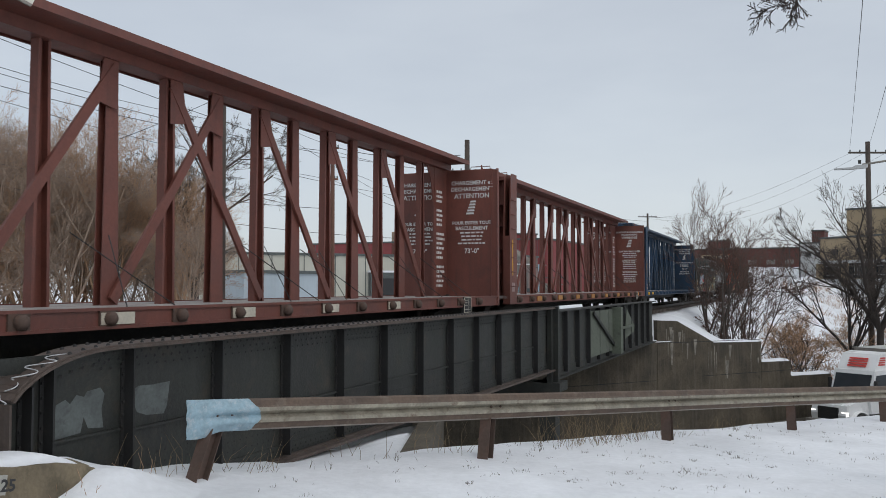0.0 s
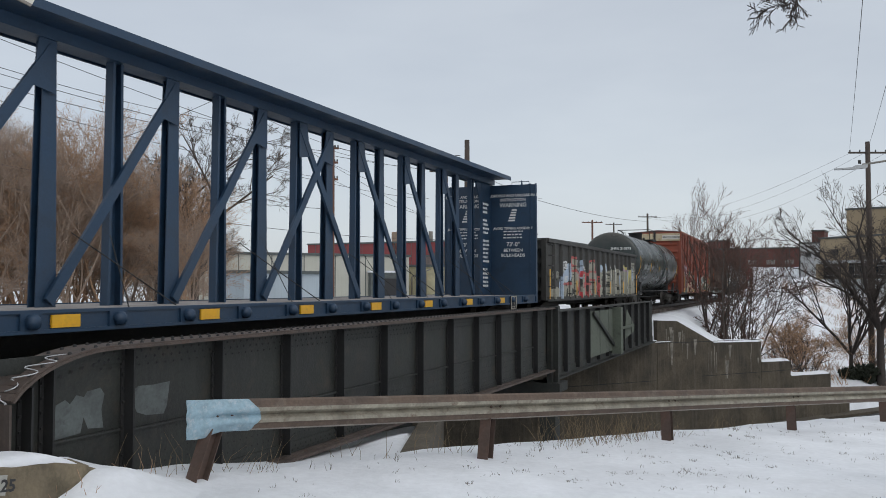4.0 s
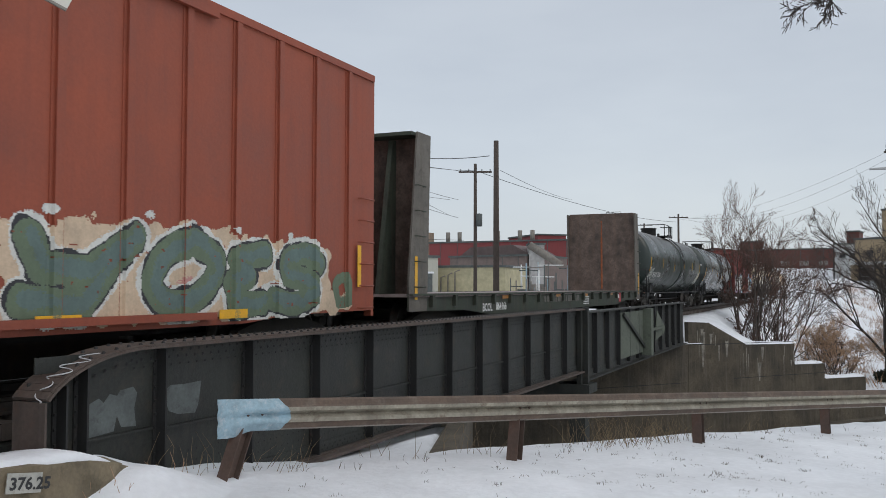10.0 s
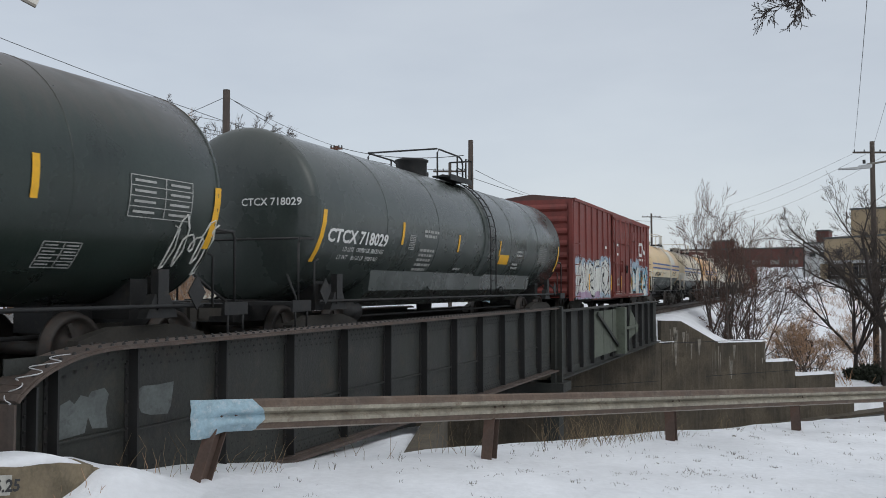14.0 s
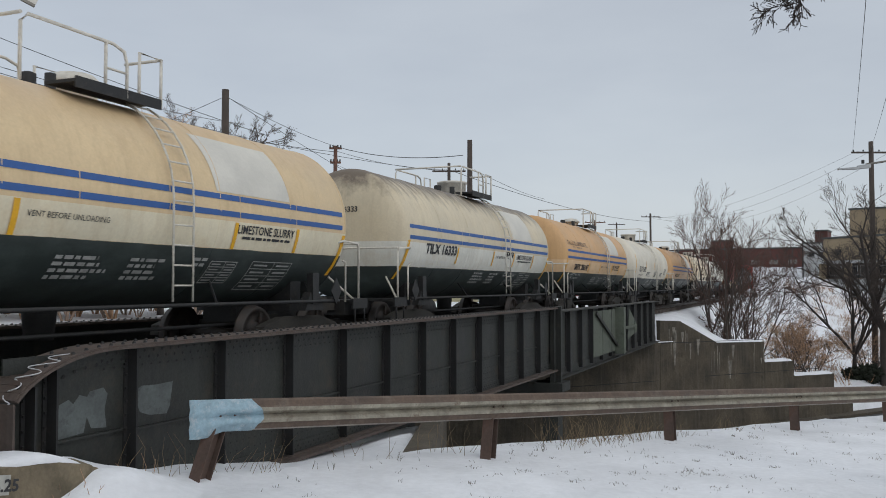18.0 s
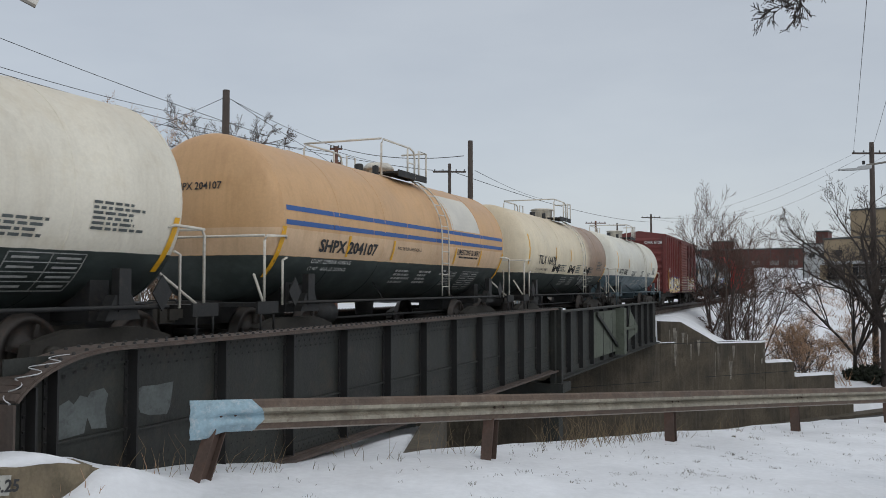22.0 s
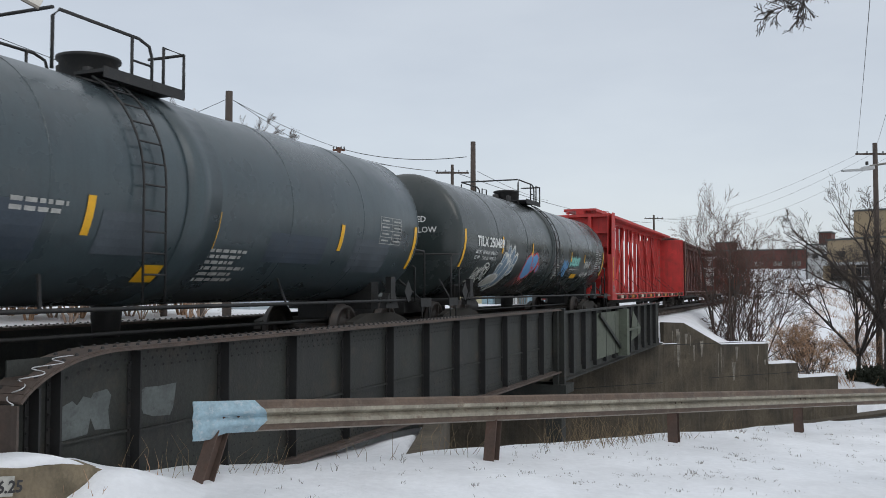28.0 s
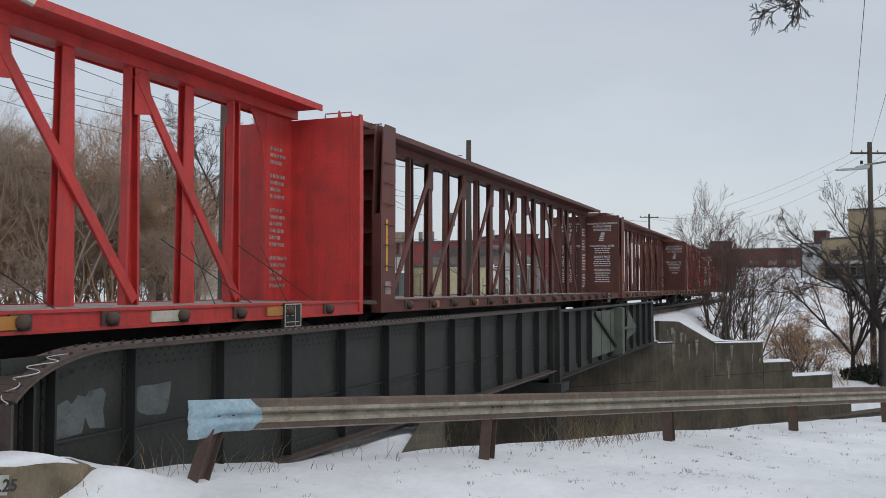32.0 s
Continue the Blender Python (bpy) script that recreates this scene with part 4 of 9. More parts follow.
def cloudy(X, Z, sx, sz, seed):
    """Smooth random field from -1 to 1 with patches of about sx by sz."""
    rs = np.random.RandomState(seed)
    gx, gz = X / sx, Z / sz
    gx, gz = gx - gx.min(), gz - gz.min()
    g = rs.uniform(-1, 1, (int(gx.max()) + 3, int(gz.max()) + 3))
    i, j = gx.astype(int), gz.astype(int)
    u, v = gx - i, gz - j
    u, v = u * u * (3 - 2 * u), v * v * (3 - 2 * v)
    return (g[i, j] * (1 - u) + g[i + 1, j] * u) * (1 - v) + (g[i, j + 1] * (1 - u) + g[i + 1, j + 1] * u) * v


def mural(car, box, at, layers, seed, cell=0.016, label="sprayed graffiti", wear=0.0):
    """layers: (distance, reach, paint, ragged, mist), later ones over earlier ones; wear: the share flaked away."""
    x0, x1, z0, z1 = box
    nx, nz = int((x1 - x0) / cell), int((z1 - z0) / cell)
    X, Z = np.meshgrid(x0 + cell * (np.arange(nx) + 0.5), z0 + cell * (np.arange(nz) + 0.5), indexing="ij")
    rs = np.random.RandomState(seed)
    kind = np.full(X.shape, -1)
    for i, (far, reach, paint, rag, mist) in enumerate(layers):
        edge = reach + rag * cloudy(X, Z, 0.16, 0.16, seed + 5 * i) + mist * rs.normal(0, 1, X.shape)
        kind[far(X, Z) < edge] = i
    if wear:
        kind[cloudy(X, Z, 0.14, 0.05, seed + 77) + 0.5 * cloudy(X, Z, 0.05, 0.03, seed + 78) > 1.1 - wear] = -1
    used = np.argwhere(kind >= 0)
    index, v, f, mats = {}, [], [], []
    for i, j in used:
        q = []
        for a, b in ((i, j), (i + 1, j), (i + 1, j + 1), (i, j + 1)):
            k = index.get((a, b))
            if k is None:
                k = index[(a, b)] = len(v)
                v.append(at(x0 + cell * a, z0 + cell * b, 0.007))
            q.append(k)
        f.append(q)
        mats.append(int(kind[i, j]))
    me = bpy.data.meshes.new("graffiti")
    me.from_pydata(v, [], f)
    for layer in layers:
        me.materials.append(layer[2])
    me.polygons.foreach_set("material_index", mats)
    me.update()
    return part("graffiti", me, None, car, label, clean=False)


def ribbed(places, half, deep, flat=1.56, door=None):
    """A side that faces the camera, with raised posts at the places given, and a door (x0, x1, how far it stands out)."""
    def at(x, z, lift):
        out = flat
        if door and door[0] < x < door[1]:
            return (x, -(flat + door[2] + lift), z)
        for p in places:
            d = abs(x - p)
            if d < half + 0.045:
                out = flat + (deep if d <= half + 0.006 else 0.014)
        return (x, -(out + lift), z)
    return at


def post_places(h, ribs, door, door_at):
    dw = door / 2
    return [a + (b - a) * i / (n - 1) for n, a, b in ((ribs[0], -h + 0.78, door_at - dw - 0.75), (ribs[1], door_at + dw + 0.8, h - 0.85)) for i in range(n)]


def tag(car, rng, x, z, w, h, y, material, curve=None, wd=0.014, loops=7):
    at = curve or (lambda px, pz, lift: (px, y - lift, pz))
    pts = []
    for i in range(loops * 7):
        t = i / (loops * 7 - 1)
        pts.append(at(x + w * t + 0.10 * w * math.sin(t * loops * 6.28), z + h * 0.5 * math.sin(t * loops * 6.28 + 1.2 + rng.random() * 0.5) * (0.6 + 0.4 * math.sin(t * 9)), 0.012))
    s = Shape()
    for p, q in zip(pts, pts[1:]):
        s.tube([p, q], wd, 3, caps=False)
    part("graffiti_tag", s, material, car, "thin sprayed scrawl", clean=False)


def spraymat(name, col):
    return surface("spray_" + name, col, 0.6, 0.2, 3.0, bump=0, stain=(col[0] * 0.55, col[1] * 0.55, col[2] * 0.55), stain_amt=0.5)


SP_CREAM, SP_GREEN, SP_WHITE = spraymat("cream", (0.62, 0.47, 0.33)), spraymat("sage", (0.13, 0.175, 0.11)), spraymat("white", (0.66, 0.66, 0.62))
SP_SKY, SP_RED, SP_BLACK = spraymat("sky", (0.16, 0.42, 0.55)), spraymat("red", (0.55, 0.06, 0.07)), spraymat("black", (0.03, 0.03, 0.035))
SP_GREY, SP_LILAC, SP_PINK = spraymat("grey", (0.42, 0.41, 0.36)), spraymat("lilac", (0.42, 0.30, 0.42)), spraymat("rose", (0.55, 0.27, 0.24))
SP_STEELBLUE, SP_TEALDARK = spraymat("steel_blue", (0.16, 0.23, 0.30)), spraymat("dark_teal", (0.06, 0.17, 0.16))
SP_HAZE = spraymat("haze_blue", (0.36, 0.45, 0.53))
SP_BLUE, SP_MINT = spraymat("blue", (0.10, 0.28, 0.52)), spraymat("mint", (0.20, 0.50, 0.44))


# -- centre-beam lumber car --


TAPE_W = surface("white_tape", (0.6, 0.55, 0.45), 0.5, 0.2, 5.0, bump=0)
M_FAINTBOX = surface("faint_stencil_box", (0.40, 0.30, 0.28), 0.7, 0.5, 9.0, bump=0, stain=(0.2, 0.06, 0.05), stain_amt=0.9)
M_LUMBERDECK = surface("snow_dusted_deck", (0.34, 0.31, 0.29), 0.9, 0.4, 2.0, stain=(0.16, 0.11, 0.09), stain_amt=0.7)


def centerbeam(u0, u1, paint, dark, words, label, knob, strips, seed, first=0.13, pitch=1.21, lead=0.0, tail=0.26):
    rng = random.Random(seed)
    car, mid, h = new_car("lumber_wagon", u0, u1, label)
    hx = h - 0.62           # the posts stand within this
    xl, xt = -h + lead + 0.62, h + tail      # inner faces of the leading and the trailing bulkhead
    part("deck", Shape().box(-h + lead, xt + 0.1, -1.42, 1.42, 0.86, 0.935), M_LUMBERDECK, car, "deck dusted with snow")
    for sg in (-1, 1):
        s = Shape().prism([(sg * y, z) for y, z in ((1.38, .95), (1.50, .95), (1.50, .915), (1.47, .915), (1.47, .74), (1.50, .74), (1.50, .70), (1.36, .70), (1.36, .74), (1.44, .74), (1.44, .915), (1.38, .915))], -h + lead, xt + 0.1, "x")
        part("side_sill", s, paint, car)
    part("centre_sill", Shape().box(-h + 0.4, h - 0.4, -0.35, 0.35, 0.45, 0.86), M_BLACK, car)
    # posts and top chord
    xs = [first + pitch * k for k in range(-8, 9) if xl + 0.25 < first + pitch * k < xt - 1.3]

    def loft(outline, w0, w1):
        """One post: an outline in x and y, drawn in from foot to head."""
        p = Shape()
        low, high = outline(w0), outline(w1)
        k = len(low)
        p.v += [(x, y, 0.93) for x, y in low] + [(x, y, 4.40) for x, y in high]
        p.f += [tuple(reversed(range(k))), tuple(range(k, 2 * k))]
        p.f += [(q, (q + 1) % k, k + (q + 1) % k, k + q) for q in range(k)]
        p.s += [False] * (k + 2)
        me = p.mesh("post")
        fix_normals(me)
        me.materials.append(paint)
        return me

    def i_section(w):
        return [(-w, -.07), (w, -.07), (w, -.055), (.012, -.055), (.012, .055), (w, .055), (w, .07), (-w, .07), (-w, .055), (-.012, .055), (-.012, -.055), (-w, -.055)]

    def channel(w):
        """Open towards the camera, with lips."""
        return [(-w - .012, -.08), (-w + .035, -.08), (-w + .035, -.07), (-w + .012, -.07), (-w + .012, .04), (w - .012, .04), (w - .012, -.07), (w - .035, -.07), (w - .035, -.08), (w + .012, -.08), (w + .012, .055), (-w - .012, .055)]
    broad, slim = loft(i_section, 0.165, 0.10), loft(channel, 0.135, 0.085)
    for i, x in enumerate(xs):
        part("post", broad if i % 2 else slim, paint, car).location = (x, 0, 0)
    chord = Shape().box(xl, xt, -0.17, 0.17, 4.34, 4.50)
    part("top_chord", chord, paint, car)
    part("chord_flange", Shape().prism([(-0.70, 4.47), (-0.70, 4.585), (0.70, 4.585), (0.70, 4.47), (0.67, 4.47), (0.67, 4.505), (-0.67, 4.505), (-0.67, 4.47)], xl, xt, "x"), paint, car)
    for k in range(4):
        for lo, hi in ((first - pitch * (1 + 2 * k), first + pitch * (1 - 2 * k)), (first + pitch * (2 + 2 * k), first + pitch * 2 * k)):
            if not (xl + 0.2 < lo < xt - 1.2 and hi < xt - 0.9):
                continue
            part("diagonal", Shape().beam((lo, -0.11, 1.0), (hi, -0.11, 4.25), 0.05, 0.15), paint, car)
            side = 1 if hi > lo else -1
            part("gusset", Shape().prism([(hi - side * 0.34, 3.72), (hi + side * 0.05, 3.66), (hi + side * 0.05, 4.38), (hi - side * 0.22, 4.38)], -0.125, -0.11), paint, car)
    # slack tie-down cables
    for k in (-3, -1, 1, 2, 4, 5):
        part("tie_cable", Shape().rod((k * 1.9, -1.2, 0.95), (k * 1.9 + 0.8, -0.15, 1.9), 0.008, 4), M_BLACK, car)
        part("tie_cable", Shape().rod((k * 1.9 + 0.9, -1.2, 0.95), (k * 1.9 + 0.1, -0.15, 1.9), 0.008, 4), M_BLACK, car)
    # solid web next to the bulkheads
    for x0, x1 in ((xl, xl + 0.25), (xt - 0.85, xt)):
        part("end_web", Shape().box(x0, x1, -0.03, 0.03, 0.95, 4.38), paint, car)
    part("web_gusset", Shape().prism([(xt - 0.85, 4.36), (xt - 0.85, 3.3), (xt - 1.0, 3.9), (xt - 1.3, 4.36)], -0.02, 0.02), paint, car)
    # bulkheads: a deep leading one, a shallow trailing one
    for sg, xi, xo in ((-1, xl, xl - 0.62), (1, xt, xt + 0.12)):
        deep = abs(xo - xi)
        tp = deep / 0.62
        b = Shape().box(min(xi, xi + sg * 0.05), max(xi, xi + sg * 0.05), -1.46, 1.46, 0.78, 4.33)
        bh = part("bulkhead", b, paint, car)
        side = [(xi - sg * 0.02, 0.70), (xo, 0.70), (xo, 2.6), (xo - sg * 0.10 * tp, 4.22), (xo - sg * 0.2 * tp, 4.35), (xi - sg * 0.02, 4.35)]
        for y0, y1 in ((-1.50, -1.30), (1.30, 1.50)):
            r = Shape().prism(side, y0, y0 + 0.03).prism(side, y1 - 0.03, y1)
            r.box(min(xo, xo - sg * 0.03), max(xo, xo - sg * 0.03), y0, y1, 0.70, 2.6)
            part("corner_post", r, paint, bh)
        rib_d = min(0.30, deep - 0.05)
        for z in (0.9, 1.6, 2.25, 2.9, 3.5, 4.2):
            part("rib", Shape().box(min(xi + sg * 0.05, xi + sg * rib_d), max(xi + sg * 0.05, xi + sg * rib_d), -1.3, 1.3, z, z + 0.10), paint, bh)
        for y in (-0.5, 0.5):
            part("rib", Shape().box(min(xi + sg * 0.05, xi + sg * (rib_d + 0.02)), max(xi + sg * 0.05, xi + sg * (rib_d + 0.02)), y - 0.06, y + 0.06, 0.8, 4.3), paint, bh)
        for y in (-1.05, 0.45):
            part("top_gusset", Shape().prism([(xi, 4.33), (xo, 4.33), (xi + (xo - xi) * 0.2, 4.46)], y, y + 0.03), paint, bh)
        part("grab_iron", Shape().tube([(xi + sg * 0.1, -1.25, 4.34), (xi + sg * 0.1, -1.25, 4.43), (xi + sg * 0.1, -0.7, 4.43), (xi + sg * 0.1, -0.7, 4.34)], 0.012, 5), paint, bh)
    ladder(car, -h + lead + 0.30, -1.53, 1.2, 3.6, paint, 6, 0.36)
    # printed box and tape on the leading corner post
    part("stencil_box", Shape().box(xl - 0.44, xl - 0.20, -1.504, -1.50, 1.05, 1.30), M_FAINTBOX, car)
    part("corner_tape", Shape().box(xl - 0.40, xl - 0.34, -1.504, -1.50, 1.5, 2.5), M_YELLOW, car, "worn yellow tape")
    # warnings painted on the inner face of the trailing bulkhead
    if words:
        x = xt - 0.006
        for yc in (-0.76, 0.76):
            z = 4.05
            for row, (txt, ht) in enumerate(words):
                if txt is None:
                    s = Shape()
                    for i in range(int(ht)):
                        wd = 0.40 * (0.7 + 0.3 * rng.random())
                        q = yc + wd
                        while q > yc - wd:
                            e_ = max(q - rng.uniform(0.05, 0.16), yc - wd)
                            s.face([(x, q, z), (x, e_, z), (x, e_, z - 0.04), (x, q, z - 0.04)])
                            q = e_ - 0.03
                        z -= 0.095
                    part("small_print", s, M_WHITE, car, kind="stuff")
                    z -= 0.06
                elif txt == "*":
                    s = Shape()
                    for i in range(5):
                        a, b_ = z - 0.08 * i, z - 0.08 * i - 0.05
                        o = 0.03 * (2 - i)
                        s.face([(x, yc - 0.09 - o * .5, a), (x, yc + 0.09 - o, a), (x, yc + 0.10 - o, b_), (x, yc - 0.10 - o * .5, b_)])
                    part("tipping_mark", s, M_WHITE, car)
                    z -= 0.55
                else:
                    me, L = lettering(txt, ht, 0.003)
                    z -= ht
                    for v in me.vertices:
                        v.co = (x, yc + L / 2 - v.co.x, z + v.co.z)
                    me.materials.append(M_WHITE)
                    part("lettering", me, M_WHITE, car)
                    z -= ht * 0.55
        # column of small print on the centre web
        s = Shape()
        for k in range(21):
            if k in (3, 8, 15):
                continue
            z = 3.75 - 0.125 * k
            q = xt - 0.72
            stop = xt - 0.72 + rng.uniform(0.32, 0.52)
            while q < stop:
                e_ = q + rng.uniform(0.05, 0.13)
                s.face([(q, -0.034, z), (e_, -0.034, z), (e_, -0.034, z - 0.065), (q, -0.034, z - 0.065)])
                q = e_ + 0.022
        part("small_print", s, M_WHITE if len(words) > 3 else M_FAINTBOX, car, kind="stuff")
    # winches below the sill
    k = Shape().lathe([(-1.47, 0.0), (-1.47, 0.085), (-1.56, 0.085), (-1.60, 0.045), (-1.60, 0.0)], 10, "y")
    k.box(-0.14, 0.14, -1.50, -1.46, -0.10, 0.10)
    me = k.mesh("winch")
    fix_normals(me)
    me.materials.append(M_RUSTY if knob is P_BROWN2 else knob)
    for i in range(17):
        part("winch", me, knob, car).location = (-hx + 0.66 + 1.27 * i, 0, 0.825)
    for x, m, w in strips:
        part("reflector", Shape().box(x - w / 2, x + w / 2, -1.504, -1.475, 0.755, 0.895), m, car, "reflective strip on the sill")
    p = Shape().box(hx - 1.75, hx - 1.25, -1.53, -1.47, 0.56, 0.94)
    pl = part("consolidated_plate", p, M_INK, car)
    s = Shape()
    xa, xb = hx - 1.74, hx - 1.26
    for x0_, x1_, z0_, z1_ in ((xa, xb, 0.57, 0.585), (xa, xb, 0.915, 0.93), (xa, xa + 0.02, 0.57, 0.93), (xb - 0.02, xb, 0.57, 0.93), (xa + 0.3, xa + 0.31, 0.6, 0.9),
                               (xa + 0.05, xa + 0.24, 0.86, 0.872), (xa + 0.05, xa + 0.2, 0.80, 0.812), (xa + 0.05, xa + 0.25, 0.74, 0.752), (xa + 0.05, xb - 0.06, 0.64, 0.652)):
        s.box(x0_, x1_, -1.536, -1.53, z0_, z1_)
    part("plate_print", s, TAPE_W, pl)
    running_gear(car, mid, h, h - 2.0)
    return car


# -- box car --


def boxcar(u0, u1, top, bot, paint, roofm, door, doorstyle, label, seed, peak=0.18, ribs=(9, 9), door_at=0.0, endm=None):
    rng = random.Random(seed)
    car, mid, h = new_car("box_wagon", u0, u1, label)
    W_ = 1.56
    for sg in (-1, 1):
        part("side_wall", Shape().box(-h, h, sg * W_, sg * (W_ - 0.03), bot + 0.16, top), paint, car)
        part("side_sill", Shape().prism([(-h, bot + 0.16), (-h, bot + 0.10), (-h * 0.72, bot + 0.08), (-h * 0.62, bot), (h * 0.62, bot), (h * 0.72, bot + 0.08), (h, bot + 0.10), (h, bot + 0.16)], sg * W_, sg * (W_ - 0.05)), paint, car)
        part("roof_rail", Shape().box(-h, h, sg * (W_ + 0.04), sg * (W_ - 0.06), top - 0.02, top + 0.09), paint, car)
    rib = Shape().box(-0.055, 0.055, -0.05, 0.0, bot + 0.17, top - 0.03).box(-0.10, 0.10, -0.012, 0.0, bot + 0.17, top - 0.03)
    me = rib.mesh("side_post")
    fix_normals(me)
    me.materials.append(paint)
    dw = door / 2
    for sg in (-1, 1):
        for n_, a, b in ((ribs[0], -h + 0.78, door_at - dw - 0.75), (ribs[1], door_at + dw + 0.8, h - 0.85)):
            for i in range(n_):
                o = part("side_post", me, paint, car)
                o.location = (a + (b - a) * i / (n_ - 1), sg * W_, 0)
                if sg > 0:
                    o.rotation_euler = (0, 0, math.pi)
    for sg in (-1, 1):
        e = part("end_wall", Shape().box(min(sg * h, sg * (h - 0.04)), max(sg * h, sg * (h - 0.04)), -W_ + 0.03, W_ - 0.03, bot + 0.1, top + 0.05), paint, car)
        n = 8
        for i in range(n):
            z = bot + 0.3 + (top - bot - 0.55) * i / (n - 1)
            sp = Shape()
            sp.prism([(sg * h, z - 0.13), (sg * (h + 0.07), z - 0.04), (sg * (h + 0.07), z + 0.04), (sg * h, z + 0.13)], -1.32, 1.32)
            part("end_rib", sp, endm or paint, e)
        sp = Shape().box(min(sg * h, sg * (h + 0.09)), max(sg * h, sg * (h + 0.09)), -W_ + 0.02, -W_ + 0.16, bot, top + 0.02).box(min(sg * h, sg * (h + 0.09)), max(sg * h, sg * (h + 0.09)), W_ - 0.16, W_ - 0.02, bot, top + 0.02)
        part("corner_post", sp, paint, e)
        ladder(car, sg * (h - 0.32), -W_ - 0.09, bot + 0.15, bot + 2.0, paint, 5, 0.45)
    # roof with raised seams
    s = Shape().prism([(-W_, top + 0.08), (0, top + 0.08 + peak), (W_, top + 0.08), (W_, top + 0.05), (-W_, top + 0.05)], -h, h, "x")
    roof = part("roof", s, roofm, car)
    for i in range(15):
        x = -h + 0.3 + (2 * h - 0.6) * i / 14
        sp = Shape().prism([(-W_, top + 0.10), (0, top + 0.12 + peak), (W_, top + 0.10), (W_, top + 0.07), (-W_, top + 0.07)], x - 0.06, x + 0.06, "x")
        part("roof_seam", sp, roofm, roof)
    # door
    for sg in (-1, 1):
        y = sg * (W_ + 0.03)
        d = part("door", Shape().box(door_at - dw, door_at + dw, min(y, y + sg * 0.05), max(y, y + sg * 0.05), bot + 0.18, top - 0.12), doorstyle["mat"], car)
        yo = y + sg * 0.05
        for f in (0.0, 0.40, 0.68, 0.985):
            z = bot + 0.2 + (top - bot - 0.36) * f
            part("door_bar", Shape().box(door_at - dw, door_at + dw, min(yo, yo + sg * 0.05), max(yo, yo + sg * 0.05), z, z + 0.07), doorstyle["mat"], d)
        if doorstyle["kind"] == "plug":
            for f in (0.06, 0.34, 0.66, 0.94):
                x = door_at - dw + door * f
                part("lock_rod", Shape().rod((x, yo + sg * 0.06, bot + 0.2), (x, yo + sg * 0.06, top - 0.14), 0.028, 7), doorstyle["mat"], d)
            part("lock_box", Shape().box(door_at - 0.16, door_at + 0.02, min(yo, yo + sg * 0.1), max(yo, yo + sg * 0.1), bot + 1.1, bot + 1.6), doorstyle["mat"], d)
            part("hand_wheel", Shape().lathe([(yo + sg * 0.10, 0.16), (yo + sg * 0.14, 0.18), (yo + sg * 0.14, 0.14), (yo + sg * 0.10, 0.16)], 16, "y", (door_at + dw * 0.3, 0, bot + 1.25)), M_BLACK, d)
        else:
            n = 16
            for i in range(n):
                z = bot + 0.32 + (top - bot - 0.62) * i / n
                part("door_rib", Shape().prism([(min(yo, yo), z), (yo + sg * 0.04, z + 0.06), (yo + sg * 0.04, z + 0.10), (yo, z + 0.15)], door_at - dw + 0.12, door_at + dw - 0.12, "x"), doorstyle["mat"], d)
        part("door_track", Shape().box(door_at - dw - 0.1, min(h, door_at + dw * 3.0), min(y, y + sg * 0.09), max(y, y + sg * 0.09), bot + 0.08, bot + 0.17), paint, car)
        part("door_header", Shape().box(door_at - dw - 0.1, min(h, door_at + dw * 3.0), min(y, y + sg * 0.07), max(y, y + sg * 0.07), top - 0.12, top - 0.02), paint, car)
    part("floor_frame", Shape().box(-h + 0.3, h - 0.3, -0.4, 0.4, 0.55, bot + 0.2).box(-h, h, -W_ + 0.05, W_ - 0.05, bot + 0.14, bot + 0.2), M_BLACK, car)
    running_gear(car, mid, h, h - 2.0)
    return car, h, rng


# -- gondola --


GON_POSTS = [-7.3, -6.35, -5.2] + [-4.43 + 0.985 * i for i in range(12)]


